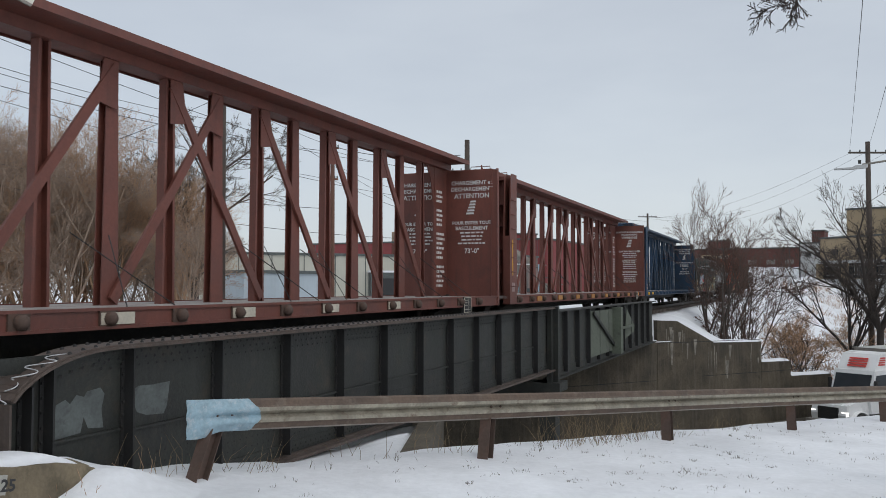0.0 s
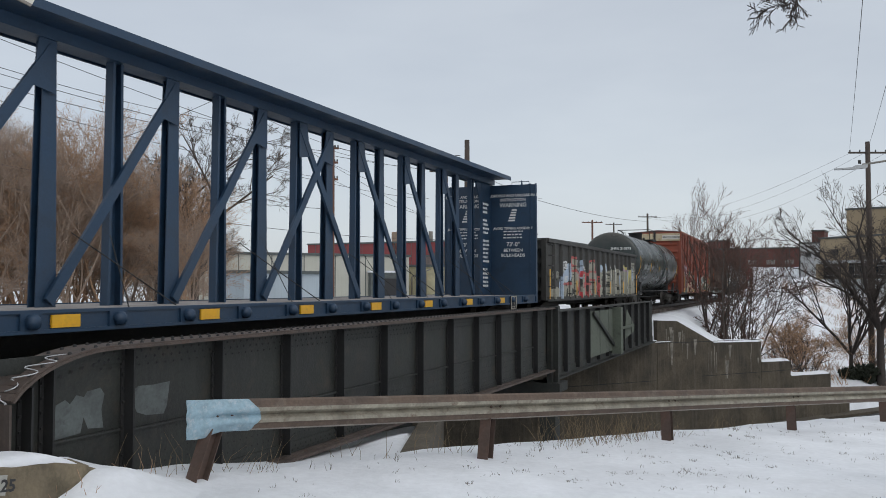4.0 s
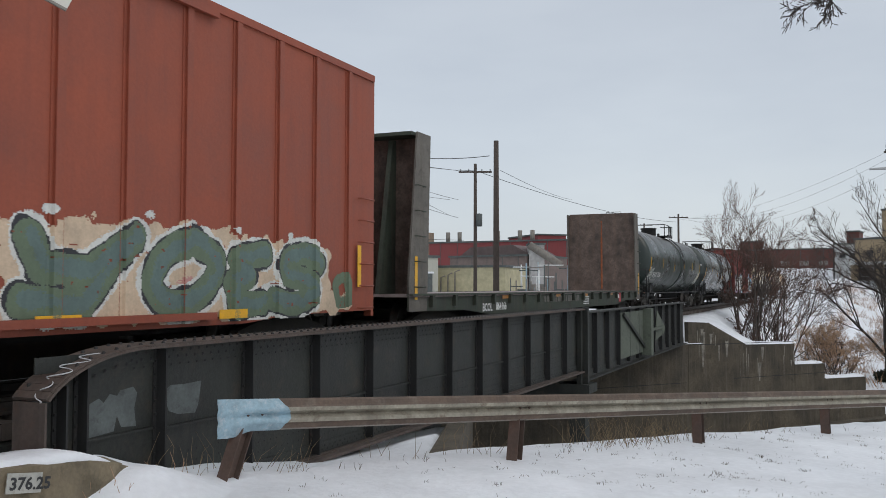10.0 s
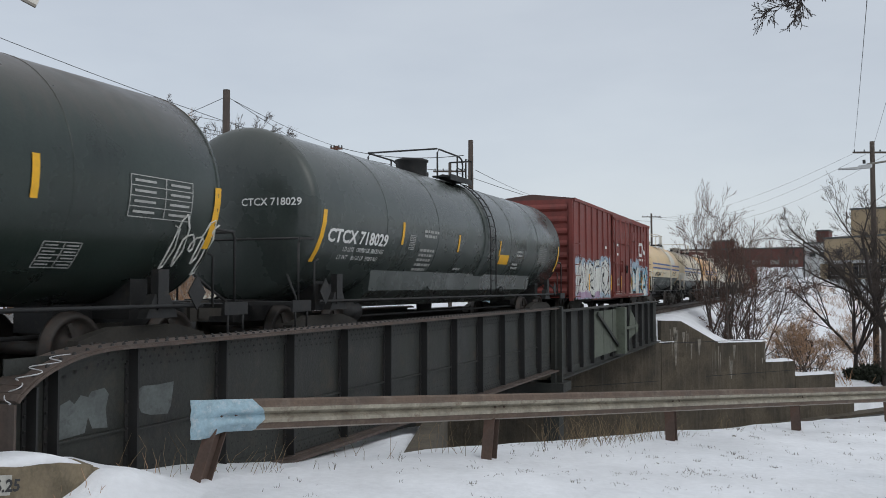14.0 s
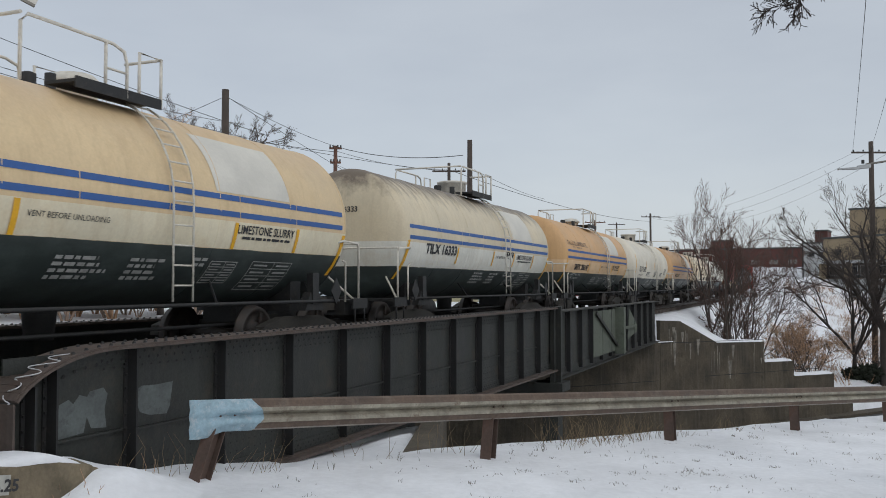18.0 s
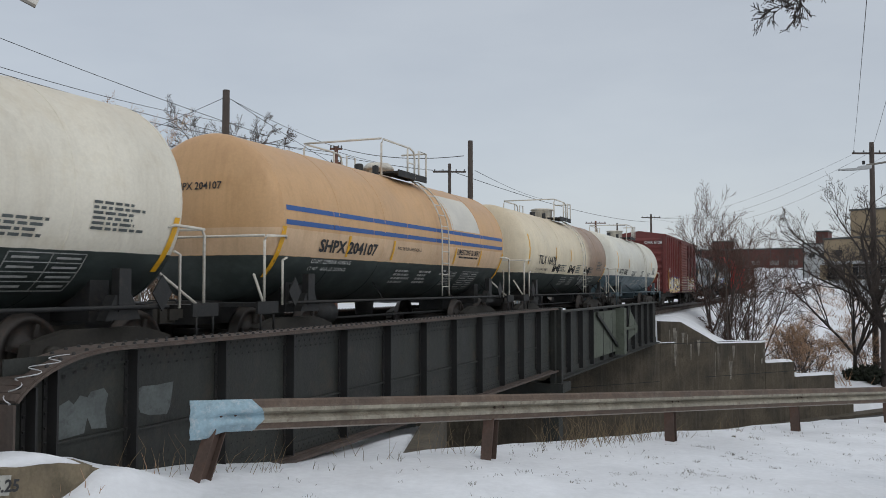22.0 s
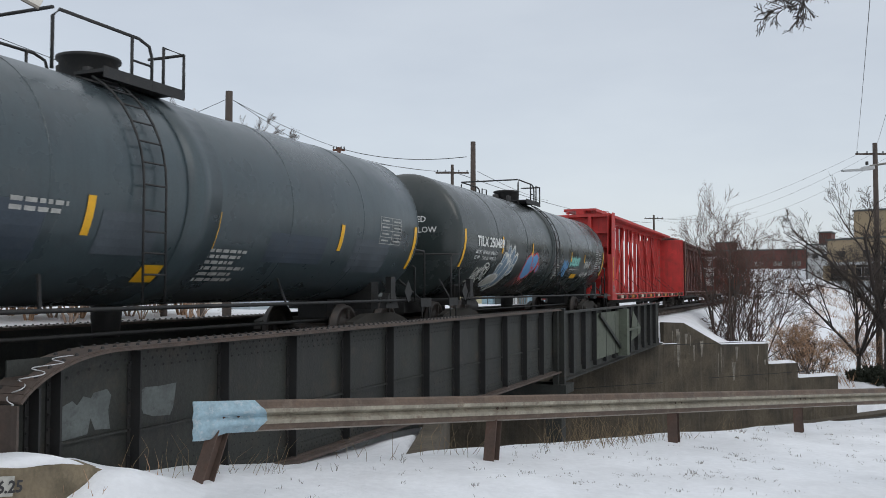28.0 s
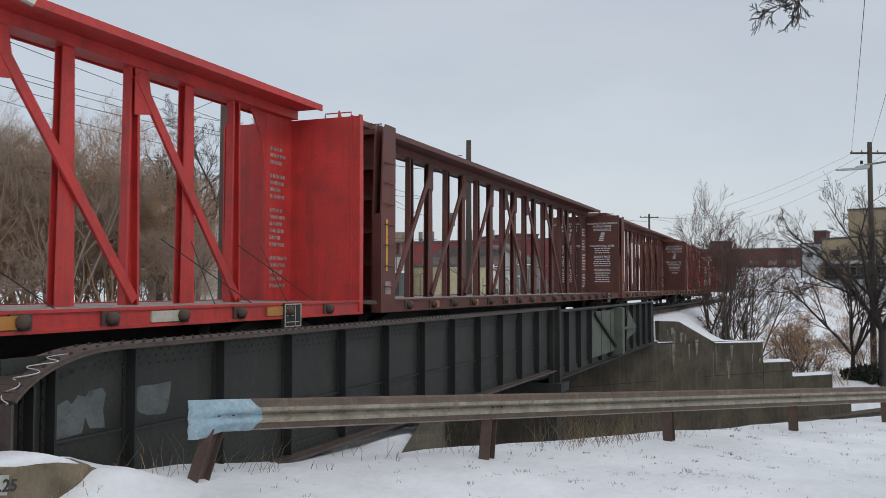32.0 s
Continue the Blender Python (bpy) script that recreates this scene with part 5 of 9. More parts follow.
def gondola(u0, u1, paint, inside, label, seed):
    rng = random.Random(seed)
    car, mid, h = new_car("gondola_wagon", u0, u1, label)
    W_, top, bot = 1.52, 2.62, 0.76
    for sg in (-1, 1):
        part("side_wall", Shape().box(-h, h, sg * W_, sg * (W_ - 0.02), bot, top), paint, car)
        part("top_rail", Shape().box(-h - 0.05, h + 0.05, sg * (W_ + 0.10), sg * (W_ - 0.06), top - 0.02, top + 0.10), inside, car)
        part("side_sill", Shape().box(-h, h, sg * (W_ + 0.05), sg * (W_ - 0.05), bot - 0.04, bot + 0.10), paint, car)
        part("end_wall", Shape().box(min(sg * h, sg * (h - 0.03)), max(sg * h, sg * (h - 0.03)), -W_, W_, bot, top + 0.06), inside, car)
        for z in (1.05, 1.5, 1.95, 2.4):
            part("end_rib", Shape().box(min(sg * h, sg * (h + 0.12)), max(sg * h, sg * (h + 0.12)), -W_, W_, z, z + 0.12), inside, car)
        part("corner_post", Shape().box(min(sg * h, sg * (h + 0.14)), max(sg * h, sg * (h + 0.14)), -W_ - 0.02, -W_ + 0.14, bot, top + 0.1), inside, car)
        ladder(car, sg * (h - 0.28), -W_ - 0.10, bot + 0.1, top - 0.1, M_BLACK, 5, 0.42)
    rib = Shape().prism([(-0.10, 0.0), (-0.06, -0.09), (0.06, -0.09), (0.10, 0.0)], bot + 0.02, top - 0.02, "z")
    me = rib.mesh("side_post")
    fix_normals(me)
    me.materials.append(paint)
    for sg in (-1, 1):
        for i in range(len(GON_POSTS)):
            o = part("side_post", me, paint, car)
            o.location = (GON_POSTS[i], sg * W_, 0)
            if sg > 0:
                o.rotation_euler = (0, 0, math.pi)
    part("floor", Shape().box(-h, h, -W_, W_, bot + 0.2, bot + 0.28), inside, car)
    part("centre_sill", Shape().box(-h + 0.3, h - 0.3, -0.35, 0.35, 0.5, bot + 0.2), M_BLACK, car)
    running_gear(car, mid, h, h - 1.9)
    return car, h, rng


# -- bulkhead flat car --


# stained plate; its grey carries the light falling on the bulkhead's side face
M_SIDEPLATE = surface("lit_grey_plate", (0.155, 0.14, 0.12), 0.8, 0.35, 2.0, stain=(0.06, 0.05, 0.045), stain_amt=0.7, streak=(0.08, 0.065, 0.05), streak_amt=0.6)
M_RUSTRUN = surface("orange_rust_run", (0.30, 0.085, 0.03), 0.9, 0.5, 5.0, stain=(0.10, 0.05, 0.04), stain_amt=1.0, streak=(0.5, 0.2, 0.08), streak_amt=0.6)


def flatcar(u0, u1, paint, bulk, label):
    car, mid, h = new_car("flat_wagon", u0, u1, label)
    part("deck", Shape().box(-h, h, -1.45, 1.45, 1.0, 1.06), surface("plank_deck", (0.30, 0.245, 0.235), 0.9, 0.3, 2.0), car, "worn timber deck")
    for sg in (-1, 1):
        s = Shape().prism([(-h, 1.06), (h, 1.06), (h, 0.72), (h * 0.75, 0.70), (h * 0.6, 0.56), (-h * 0.6, 0.56), (-h * 0.75, 0.70), (-h, 0.72)], sg * 1.40, sg * 1.43)
        part("side_sill", s, paint, car)
        part("sill_flange", Shape().box(-h, h, sg * 1.38, sg * 1.52, 1.03, 1.07), paint, car)
        k = Shape().box(-0.06, 0.06, min(sg * 1.43, sg * 1.52), max(sg * 1.43, sg * 1.52), 0.80, 1.03)
        me = k.mesh("stake_pocket")
        me.materials.append(paint)
        for i in range(18):
            part("stake_pocket", me, paint, car).location = (-h + 1.0 + (2 * h - 2) * i / 17, 0, 0)
    for sg in (-1, 1):
        xi, xo = sg * (h - 0.82), sg * h
        b = part("bulkhead", Shape().prism([(-1.40, 1.05), (1.40, 1.05), (1.40, 4.18), (1.34, 4.30), (-1.34, 4.30), (-1.40, 4.18)], min(xi, xi + sg * 0.05), max(xi, xi + sg * 0.05), "x"), bulk, car)
        for y in (-1.44, 1.40):
            part("corner_post", Shape().prism([(xi, 0.72), (xo, 0.72), (xo, 1.3), (xi + (xo - xi) * 0.75 - sg * 0.16, 4.28), (xi - sg * 0.16, 4.28)], y, y + 0.04), M_SIDEPLATE, b)
        if sg > 0:
            part("rust_streak", Shape().box(xi - 0.006, xi, -0.05, 0.02, 1.15, 3.3).box(xi - 0.005, xi, -0.03, 0.01, 3.3, 4.0), M_RUSTRUN, b, "orange rust run")
        for y in (-0.7, 0.0, 0.7):
            part("rib", Shape().prism([(xi + sg * .05, 1.0), (xo - sg * 0.06, 1.0), (xi + sg * 0.18, 4.2), (xi + sg * .05, 4.2)], y - 0.05, y + 0.05), paint, b)
        part("grab_iron", Shape().tube([(xi + sg * 0.1, -0.8, 4.28), (xi + sg * 0.1, -0.8, 4.36), (xi + sg * 0.1, -0.2, 4.36), (xi + sg * 0.1, -0.2, 4.28)], 0.012, 5), M_BLACK, b)
        ladder(car, (xi + xo) / 2, -1.52, 1.2, 3.2, paint, 4, 0.36)
        reflectors(car, [xo - sg * 0.3], -1.445, 0.95, 1.80, 0.12)
        part("top_plate", Shape().box(min(xi + sg * 0.06, xo - sg * 0.3), max(xi + sg * 0.06, xo - sg * 0.3), -1.33, 1.33, 4.22, 4.29), paint, b)
    running_gear(car, mid, h, h - 2.0)
    return car, h


# -- tank car --


def tankcar(u0, u1, radius, zc, skin, trim, sillm, label, dome="drum", dome_at=0.0, strips=(), rail_h=0.62, endrail=None, belt=0.0, plat=1.35, off=-0.8, lad=None):
    """u0, u1: the weld lines where the dished ends start."""
    car, mid, h = new_car("tank_wagon", u0, u1, label)
    bulge = 0.36
    prof = [(-h - bulge, 0.0)] + [(-h - bulge * math.cos(t), radius * math.sin(t)) for t in [math.pi / 2 * i / 9 for i in range(1, 9)]]
    prof += [(-h, radius), (-h + 0.02, radius + 0.003)] + [(-h + 2 * h * i / 8, radius) for i in range(1, 8)] + [(h, radius)]
    prof += [(h + bulge * math.cos(t), radius * math.sin(t)) for t in [math.pi / 2 * (9 - i) / 9 for i in range(1, 9)]] + [(h + bulge, 0.0)]
    tank = part("tank", Shape().lathe(prof, 56, "x", (0, 0, zc)), skin, car)
    for x in [-h + 0.03, h - 0.03] + [-h + 2 * h * k / 6 for k in (1, 2, 4, 5)]:
        part("weld_seam", Shape().lathe([(x - 0.012, radius), (x - 0.006, radius + 0.008), (x + 0.006, radius + 0.008), (x + 0.012, radius)], 48, "x", (0, 0, zc)), skin, tank)
    if belt:
        part("belt", Shape().lathe([(dome_at + 0.75 - belt, radius), (dome_at + 0.75 - belt, radius + 0.03), (dome_at + 0.75 + belt, radius + 0.03), (dome_at + 0.75 + belt, radius)], 48, "x", (0, 0, zc)), skin, tank)
    # manway and safety platform
    zt = zc + radius
    if dome == "drum":
        d = part("manway", Shape().lathe([(zt - 0.15, 0.38), (zt + 0.30, 0.38), (zt + 0.32, 0.42), (zt + 0.36, 0.42), (zt + 0.38, 0.36), (zt + 0.38, 0.0)], 24, "z", (dome_at + off, 0, 0)), trim, car)
    else:
        d = part("manway", Shape().lathe([(zt - 0.15, 0.30), (zt + 0.14, 0.30), (zt + 0.15, 0.36), (zt + 0.20, 0.36), (zt + 0.30, 0.25), (zt + 0.34, 0.0)], 24, "z", (dome_at + off, 0, 0)), trim, car)
    part("valve", Shape().lathe([(zt - 0.1, 0.10), (zt + 0.22, 0.10), (zt + 0.24, 0.06), (zt + 0.24, 0.0)], 12, "z", (dome_at - off * 0.6, 0.2, 0)), M_BLACK, car)
    part("valve", Shape().lathe([(zt - 0.1, 0.07), (zt + 0.16, 0.07), (zt + 0.18, 0.0)], 12, "z", (dome_at - off * 0.8, -0.25, 0)), M_BLACK, car)
    zp = zt - 0.10
    x0, x1, yp = dome_at - plat, dome_at + plat * 0.72, 0.92
    for sg in (-1, 1):
        part("platform", Shape().box(dome_at - 0.55, x1, sg * 0.45, sg * yp, zp + 0.05, zp + 0.09).box(dome_at - 0.55, x1, sg * yp, sg * (yp + 0.02), zp - 0.02, zp + 0.12), M_BLACK, car)
    for sg in (-1, 1):
        y = sg * yp
        s = Shape()
        s.tube([(x0, y, zp - 0.1), (x0, y, zp + rail_h - 0.1), (x0 + 0.1, y, zp + rail_h), (x0 + plat * 1.05, y, zp + rail_h), (x0 + plat * 1.2, y, zp + rail_h - 0.06), (x0 + plat * 1.24, y, zp + rail_h - 0.2), (x0 + plat * 1.24, y, zp)], 0.022, 7)
        s.rod((dome_at - 0.05, y, zp), (dome_at - 0.05, y, zp + rail_h), 0.022, 7)
        s.tube([(x1 - 0.42, y, zp), (x1 - 0.42, y, zp + rail_h), (x1, y, zp + rail_h), (x1, y, zp)], 0.022, 7)
        s.rod((x0 + plat * 1.24, y, zp + rail_h * 0.5), (dome_at - 0.05, y, zp + rail_h * 0.5), 0.016, 6)
        part("hand_rail", s, trim, car)
    part("cross_rail", Shape().tube([(x0, -yp, zp + rail_h), (x0, yp, zp + rail_h)], 0.022, 7), trim, car)
    part("cross_rail", Shape().tube([(x1, -yp, zp + rail_h), (x1, -0.3, zp + rail_h)], 0.022, 7), trim, car)
    # ladder following the flank
    s = Shape()
    lx = dome_at + plat * 0.72 - 0.2 if lad is None else lad
    for o in (-0.2, 0.2):
        path = []
        for i in range(9):
            a = radians(62 - 62 * i / 8)
            path.append((lx + o, -(radius + 0.09) * math.cos(a), zc + (radius + 0.09) * math.sin(a)))
        path.append((lx + o, -(radius + 0.09), 1.0))
        s.tube(path, 0.016, 6)
    for i in range(11):
        if i < 7:
            a = radians(60 - 10 * i)
            p = (-(radius + 0.09) * math.cos(a), zc + (radius + 0.09) * math.sin(a))
        else:
            p = (-(radius + 0.09), zc - 0.05 - (i - 6) * 0.26)
        s.rod((lx - 0.2, p[0], p[1]), (lx + 0.2, p[0], p[1]), 0.013, 5)
    part("ladder", s, trim, car)
    # running boards, saddles, sills
    hx = h + 0.75
    for sg in (-1, 1):
        part("running_rail", Shape().rod((-h + 0.2, sg * 1.38, 0.95), (h - 0.2, sg * 1.38, 0.95), 0.028, 7), sillm, car)
        for x in (-h + 1.0, -h / 3, h / 3, h - 1.0):
            part("bracket", Shape().beam((x, sg * 1.36, 0.95), (x + 0.35, sg * 0.95, zc - radius * 0.72), 0.03, 0.05), sillm, car)
    for sg in (-1, 1):
        sx = sg * (h - 0.95)
        sd = Shape()
        a0 = [(1.35 * math.cos(radians(a)) * 0.93, zc + radius * math.sin(radians(a)) * 0.97) for a in range(-140, -39, 10)]
        sd.prism([(y, z) for y, z in a0] + [(0.95, 0.78), (-0.95, 0.78)], sx - 0.16, sx + 0.16, "x")
        sd.box(sx - 0.10, sx + 0.10, -1.36, -1.24, 0.90, 1.42)
        sd.prism([(sx - 0.3, 0.8), (sx + 0.3, 0.8), (sx + 0.14, 1.1), (sx - 0.14, 1.1)], -1.34, -1.2)
        part("saddle", sd, sillm, car)
        part("stub_sill", Shape().box(min(sx - sg * 0.8, sg * hx), max(sx - sg * 0.8, sg * hx), -0.33, 0.33, 0.62, 0.98), sillm, car)
        part("end_step", Shape().box(min(sg * (hx - 0.5), sg * hx), max(sg * (hx - 0.5), sg * hx), -1.45, 1.45, 0.90, 0.96).box(min(sg * (hx - 0.55), sg * hx), max(sg * (hx - 0.55), sg * hx), -1.46, -1.42, 0.80, 0.98), sillm, car)
        r = Shape()
        rm = endrail or trim
        xr = sg * (hx - 0.25)
        for y in (-1.4, 1.4):
            r.tube([(xr, y, 0.92), (xr, y, 1.9), (xr - sg * 0.06, y, 1.98), (xr - sg * 0.6, y, 2.0), (xr - sg * 0.75, y * 0.93, 1.95)], 0.022, 6)
            r.tube([(xr - sg * 0.5, y, 0.92), (xr - sg * 0.5, y, 1.62), (xr - sg * 0.62, y, 1.66)], 0.02, 6)
        r.tube([(xr, -1.4, 1.98), (xr, 1.4, 1.98)], 0.022, 6)
        r.tube([(xr - sg * 0.06, -1.35, 0.95), (xr - sg * 0.75, -0.5, 1.9)], 0.022, 6)
        part("end_hand_rail", r, rm, car)
        part("step", Shape().tube([(sg * (hx - 0.45), -1.44, 0.9), (sg * (hx - 0.45), -1.44, 0.45), (sg * (hx - 0.1), -1.44, 0.45), (sg * (hx - 0.1), -1.44, 0.9)], 0.018, 5), sillm, car)
        pl = Shape().prism([(sg * (h - 0.35), 1.35), (sg * (h - 0.17), 1.12), (sg * (h - 0.35), 0.89), (sg * (h - 0.53), 1.12)], -1.42, -1.40)
        part("placard", pl, M_BLACK, car)
    part("brake_rigging", Shape().rod((-h + 1, -0.5, 0.6), (h - 1, -0.5, 0.6), 0.03, 6).lathe([(-0.3, 0.0), (-0.3, 0.2), (0.3, 0.2), (0.3, 0.0)], 12, "x", (-h + 2.4, -0.7, 0.72)).box(-h + 0.9, -h + 1.35, -1.15, -0.8, 0.98, 1.25), M_BLACK, car)
    part("bottom_outlet", Shape().lathe([(0.52, 0.0), (0.52, 0.18), (zc - radius + 0.05, 0.22)], 14, "z"), sillm, car)
    for x, z0, z1, w, *lean in strips:
        part("reflector", patch_round(Shape(), x - w / 2, x + w / 2, z0, z1, radius, zc, lean=lean[0] if lean else 0.0), M_YELLOW, car, "yellow reflective strip")
    running_gear(car, mid, hx, h - 0.95)
    on = lambda px, pz, lift: (px, -(radius + lift) * math.cos(math.asin(max(-1, min(1, (pz - zc) / radius)))), pz)
    return car, h, on


def end_words(car, h, words, height, z, y0, radius, zc, material):
    """Figures on the leading dished end; y0 is where they start."""
    me, L = lettering(words, height, 0.003)
    for v in me.vertices:
        y, zz = y0 - v.co.x, v.co.z + z
        rr = min(0.999, math.hypot(y, zz - zc) / radius)
        v.co = (-h - 0.36 * math.sqrt(1 - rr * rr) - 0.012, y, zz)
    me.materials.append(material)
    part("lettering", me, material, car)


def skirt(car, h, radius, zc, material):
    """Sheet jacket hung below the belly."""
    s = Shape()
    s.prism([(-1.18, 1.55), (-1.12, 1.12), (-0.75, 0.80), (0.75, 0.80), (1.12, 1.12), (1.18, 1.55), (0, 1.3)], -h + 2.5, h - 2.5, "x")
    part("belly_jacket", s, material, car, "sheet jacket below the tank")


M_FAINT = surface("worn_stencil", (0.40, 0.40, 0.38), 0.7, 0.3, 6.0, bump=0)


def print_block(car, x, z, w, rows, pitch, radius, zc, material, seed=1, ragged=0.3):
    rng = random.Random(seed)
    s = Shape()
    material = M_FAINT if material is M_WHITE else material

    def wordy(x0, x1, z0, z1):
        q = x0
        while q < x1:
            e_ = min(x1, q + rng.uniform(0.06, 0.2))
            patch_round(s, q, e_, z0, z1, radius, zc, 0.011, n=1)
            q = e_ + 0.035
    bars(s, x, z, w, rows, pitch, wordy, ragged, rng)
    part("small_print", s, material, car, kind="stuff")


def frame_block(car, x, z, w, h, radius, zc, material):
    """A printed test table: an outline and ruled rows."""
    s = Shape()
    for i in range(5):
        zz = z - h * i / 4
        patch_round(s, x, x + w, zz - 0.006, zz + 0.006, radius, zc, 0.011, n=1)
    for k in (0.0, 0.55, 1.0):
        patch_round(s, x + w * k - 0.007, x + w * k + 0.007, z - h, z, radius, zc, 0.0115, n=3)
    for i in range(4):
        for k in (0.06, 0.62):
            patch_round(s, x + w * k, x + w * (k + 0.33), z - h * (i + 0.62) / 4, z - h * (i + 0.38) / 4, radius, zc, 0.012, n=1)
    part("test_table", s, M_FAINT if material is M_WHITE else material, car)

# ---- the consist ----
P_BROWN = surface("brown_freight_paint", (0.172, 0.057, 0.041), 0.6, 0.25, 1.0, stain=(0.08, 0.035, 0.03), stain_amt=0.5, streak=(0.07, 0.035, 0.03), streak_amt=0.45)
P_BROWN2 = surface("dark_brown_freight_paint", (0.095, 0.036, 0.030), 0.6, 0.25, 1.0, stain=(0.05, 0.028, 0.025), stain_amt=0.5, seed=2)
P_BROWN3 = surface("faded_brown_freight_paint", (0.140, 0.048, 0.037), 0.6, 0.25, 1.0, stain=(0.07, 0.03, 0.027), stain_amt=0.5, streak=(0.06, 0.03, 0.027), streak_amt=0.4, seed=12)
P_DULLRED = surface("dull_red_freight_paint", (0.27, 0.055, 0.042), 0.6, 0.25, 1.0, stain=(0.13, 0.04, 0.03), stain_amt=0.5, seed=13)
P_NAVY = surface("navy_freight_paint", (0.018, 0.047, 0.092), 0.5, 0.2, 1.0, stain=(0.015, 0.02, 0.03), stain_amt=0.5, seed=3)
P_RED = surface("bright_red_paint", (0.58, 0.048, 0.043), 0.55, 0.25, 1.2, stain=(0.26, 0.045, 0.035), stain_amt=0.7, streak=(0.17, 0.04, 0.03), streak_amt=0.55, seed=4)
P_MWCX = surface("oxide_red_side", (0.295, 0.070, 0.036), 0.6, 0.18, 0.8, stain=(0.19, 0.06, 0.04), stain_amt=0.4, streak=(0.17, 0.05, 0.035), streak_amt=0.45, seed=5)
P_CN = surface("faded_red_side", (0.215, 0.048, 0.038), 0.6, 0.25, 0.8, stain=(0.10, 0.035, 0.03), stain_amt=0.6, streak=(0.09, 0.035, 0.03), streak_amt=0.5, seed=6)
P_OAR = surface("maroon_side", (0.165, 0.035, 0.030), 0.5, 0.2, 0.8, stain=(0.08, 0.028, 0.025), stain_amt=0.4, streak=(0.08, 0.03, 0.03), streak_amt=0.35, seed=7)
P_OARD = surface("pale_maroon_door", (0.26, 0.085, 0.062), 0.6, 0.2, 0.8, stain=(0.12, 0.05, 0.04), stain_amt=0.5, seed=8)
P_ROOF = surface("dull_roof_metal", (0.11, 0.055, 0.048), 0.7, 0.3, 1.0, stain=RUST, stain_amt=0.5)
P_GON = surface("charcoal_gondola_paint", (0.044, 0.042, 0.037), 0.6, 0.35, 1.0, stain=(0.06, 0.05, 0.045), stain_amt=0.4, seed=9)
P_FLAT = surface("dull_green_flat_paint", (0.050, 0.062, 0.045), 0.75, 0.4, 1.0, stain=(0.026, 0.022, 0.018), stain_amt=0.9, streak=(0.13, 0.09, 0.065), streak_amt=0.5, seed=10)
P_BULK = surface("rusted_bulkhead", (0.135, 0.098, 0.080), 0.85, 0.6, 2.6, stain=(0.055, 0.042, 0.036), stain_amt=0.85, streak=(0.17, 0.10, 0.065), streak_amt=0.4, seed=11)
T_BLACK = surface("black_tank_paint", (0.024, 0.033, 0.030), 0.30, 0.25, 0.8, stain=(0.045, 0.045, 0.042), stain_amt=0.4, streak=(0.05, 0.05, 0.047), streak_amt=0.35, top=(3.55, (0.10, 0.085, 0.07), 0.9, 0.55), bump=0.06)
T_GREY = surface("slate_tank_paint", (0.034, 0.044, 0.043), 0.27, 0.2, 0.8, stain=(0.06, 0.062, 0.062), stain_amt=0.35, streak=(0.06, 0.062, 0.06), streak_amt=0.4, top=(3.4, (0.10, 0.10, 0.095), 0.9, 0.4), bump=0.06, seed=2)
# T_PALE: slate made paler, the sky's reflection on the tank put into the colour
T_PALE = surface("sky_lit_slate_tank_paint", (0.050, 0.062, 0.057), 0.27, 0.3, 0.8, stain=(0.07, 0.075, 0.07), stain_amt=0.4, streak=(0.075, 0.08, 0.072), streak_amt=0.4, top=(3.3, (0.10, 0.10, 0.09), 0.9, 0.4), bump=0.06, seed=6)
T_SLATE = surface("green_slate_tank_paint", (0.024, 0.036, 0.030), 0.32, 0.35, 0.8, stain=(0.04, 0.048, 0.043), stain_amt=0.4, streak=(0.045, 0.05, 0.044), streak_amt=0.3, top=(3.35, (0.085, 0.055, 0.042), 0.9, 0.6), bump=0.06, seed=4)
T_BLUEGREY = surface("blue_grey_tank_paint", (0.052, 0.072, 0.080), 0.30, 0.2, 0.8, stain=(0.07, 0.075, 0.08), stain_amt=0.35, streak=(0.03, 0.036, 0.04), streak_amt=0.6, top=(3.3, (0.075, 0.085, 0.09), 0.9, 0.4), bump=0.06, seed=3)
DARKG = (0.034, 0.044, 0.041)
BB = (0.035, 0.085, 0.25)


def slurry(name, col, split, blue, grime=None, low=DARKG, seed=0.0, spill=None):
    return surface(name, col, 0.5, 0.13, 0.7, stain=(col[0] * 0.75, col[1] * 0.68, col[2] * 0.55), stain_amt=0.35, streak=(col[0] * 0.5, col[1] * 0.42, col[2] * 0.33), streak_amt=0.28,
                   split=(split, low), bands=[(split, 2.13, tuple(min(0.8, c * k) for c, k in zip(col, (1.12, 1.28, 1.6))))] if blue else (), top=grime, bump=0.06, seed=seed, spill=spill)


T_CREAM1 = slurry("cream_black_tank", (0.74, 0.56, 0.33), 1.74, True, (3.3, (0.55, 0.36, 0.20), 0.7, 0.5), seed=1)
T_CREAM2 = slurry("stained_cream_tank", (0.68, 0.585, 0.42), 1.62, True, (3.45, (0.12, 0.09, 0.07), 0.45, 0.9), seed=2)
T_TAN1 = slurry("orange_tan_tank", (0.68, 0.41, 0.19), 1.70, True, (3.4, (0.45, 0.24, 0.10), 0.7, 0.4), seed=3)
T_WHITE1 = slurry("dirty_white_tank", (0.78, 0.73, 0.615), 1.62, False, (3.3, (0.62, 0.52, 0.38), 0.8, 0.5), seed=4)
T_TAN2 = slurry("brown_tan_tank", (0.64, 0.39, 0.195), 1.70, True, (3.3, (0.50, 0.29, 0.15), 0.7, 0.4), seed=5)
T_WHITE2 = slurry("yellowed_white_tank", (0.78, 0.68, 0.50), 1.64, False, (3.2, (0.60, 0.47, 0.32), 0.8, 0.5), seed=6, spill=(2.3, 0.9, (0.35, 0.225, 0.155), 1.64))
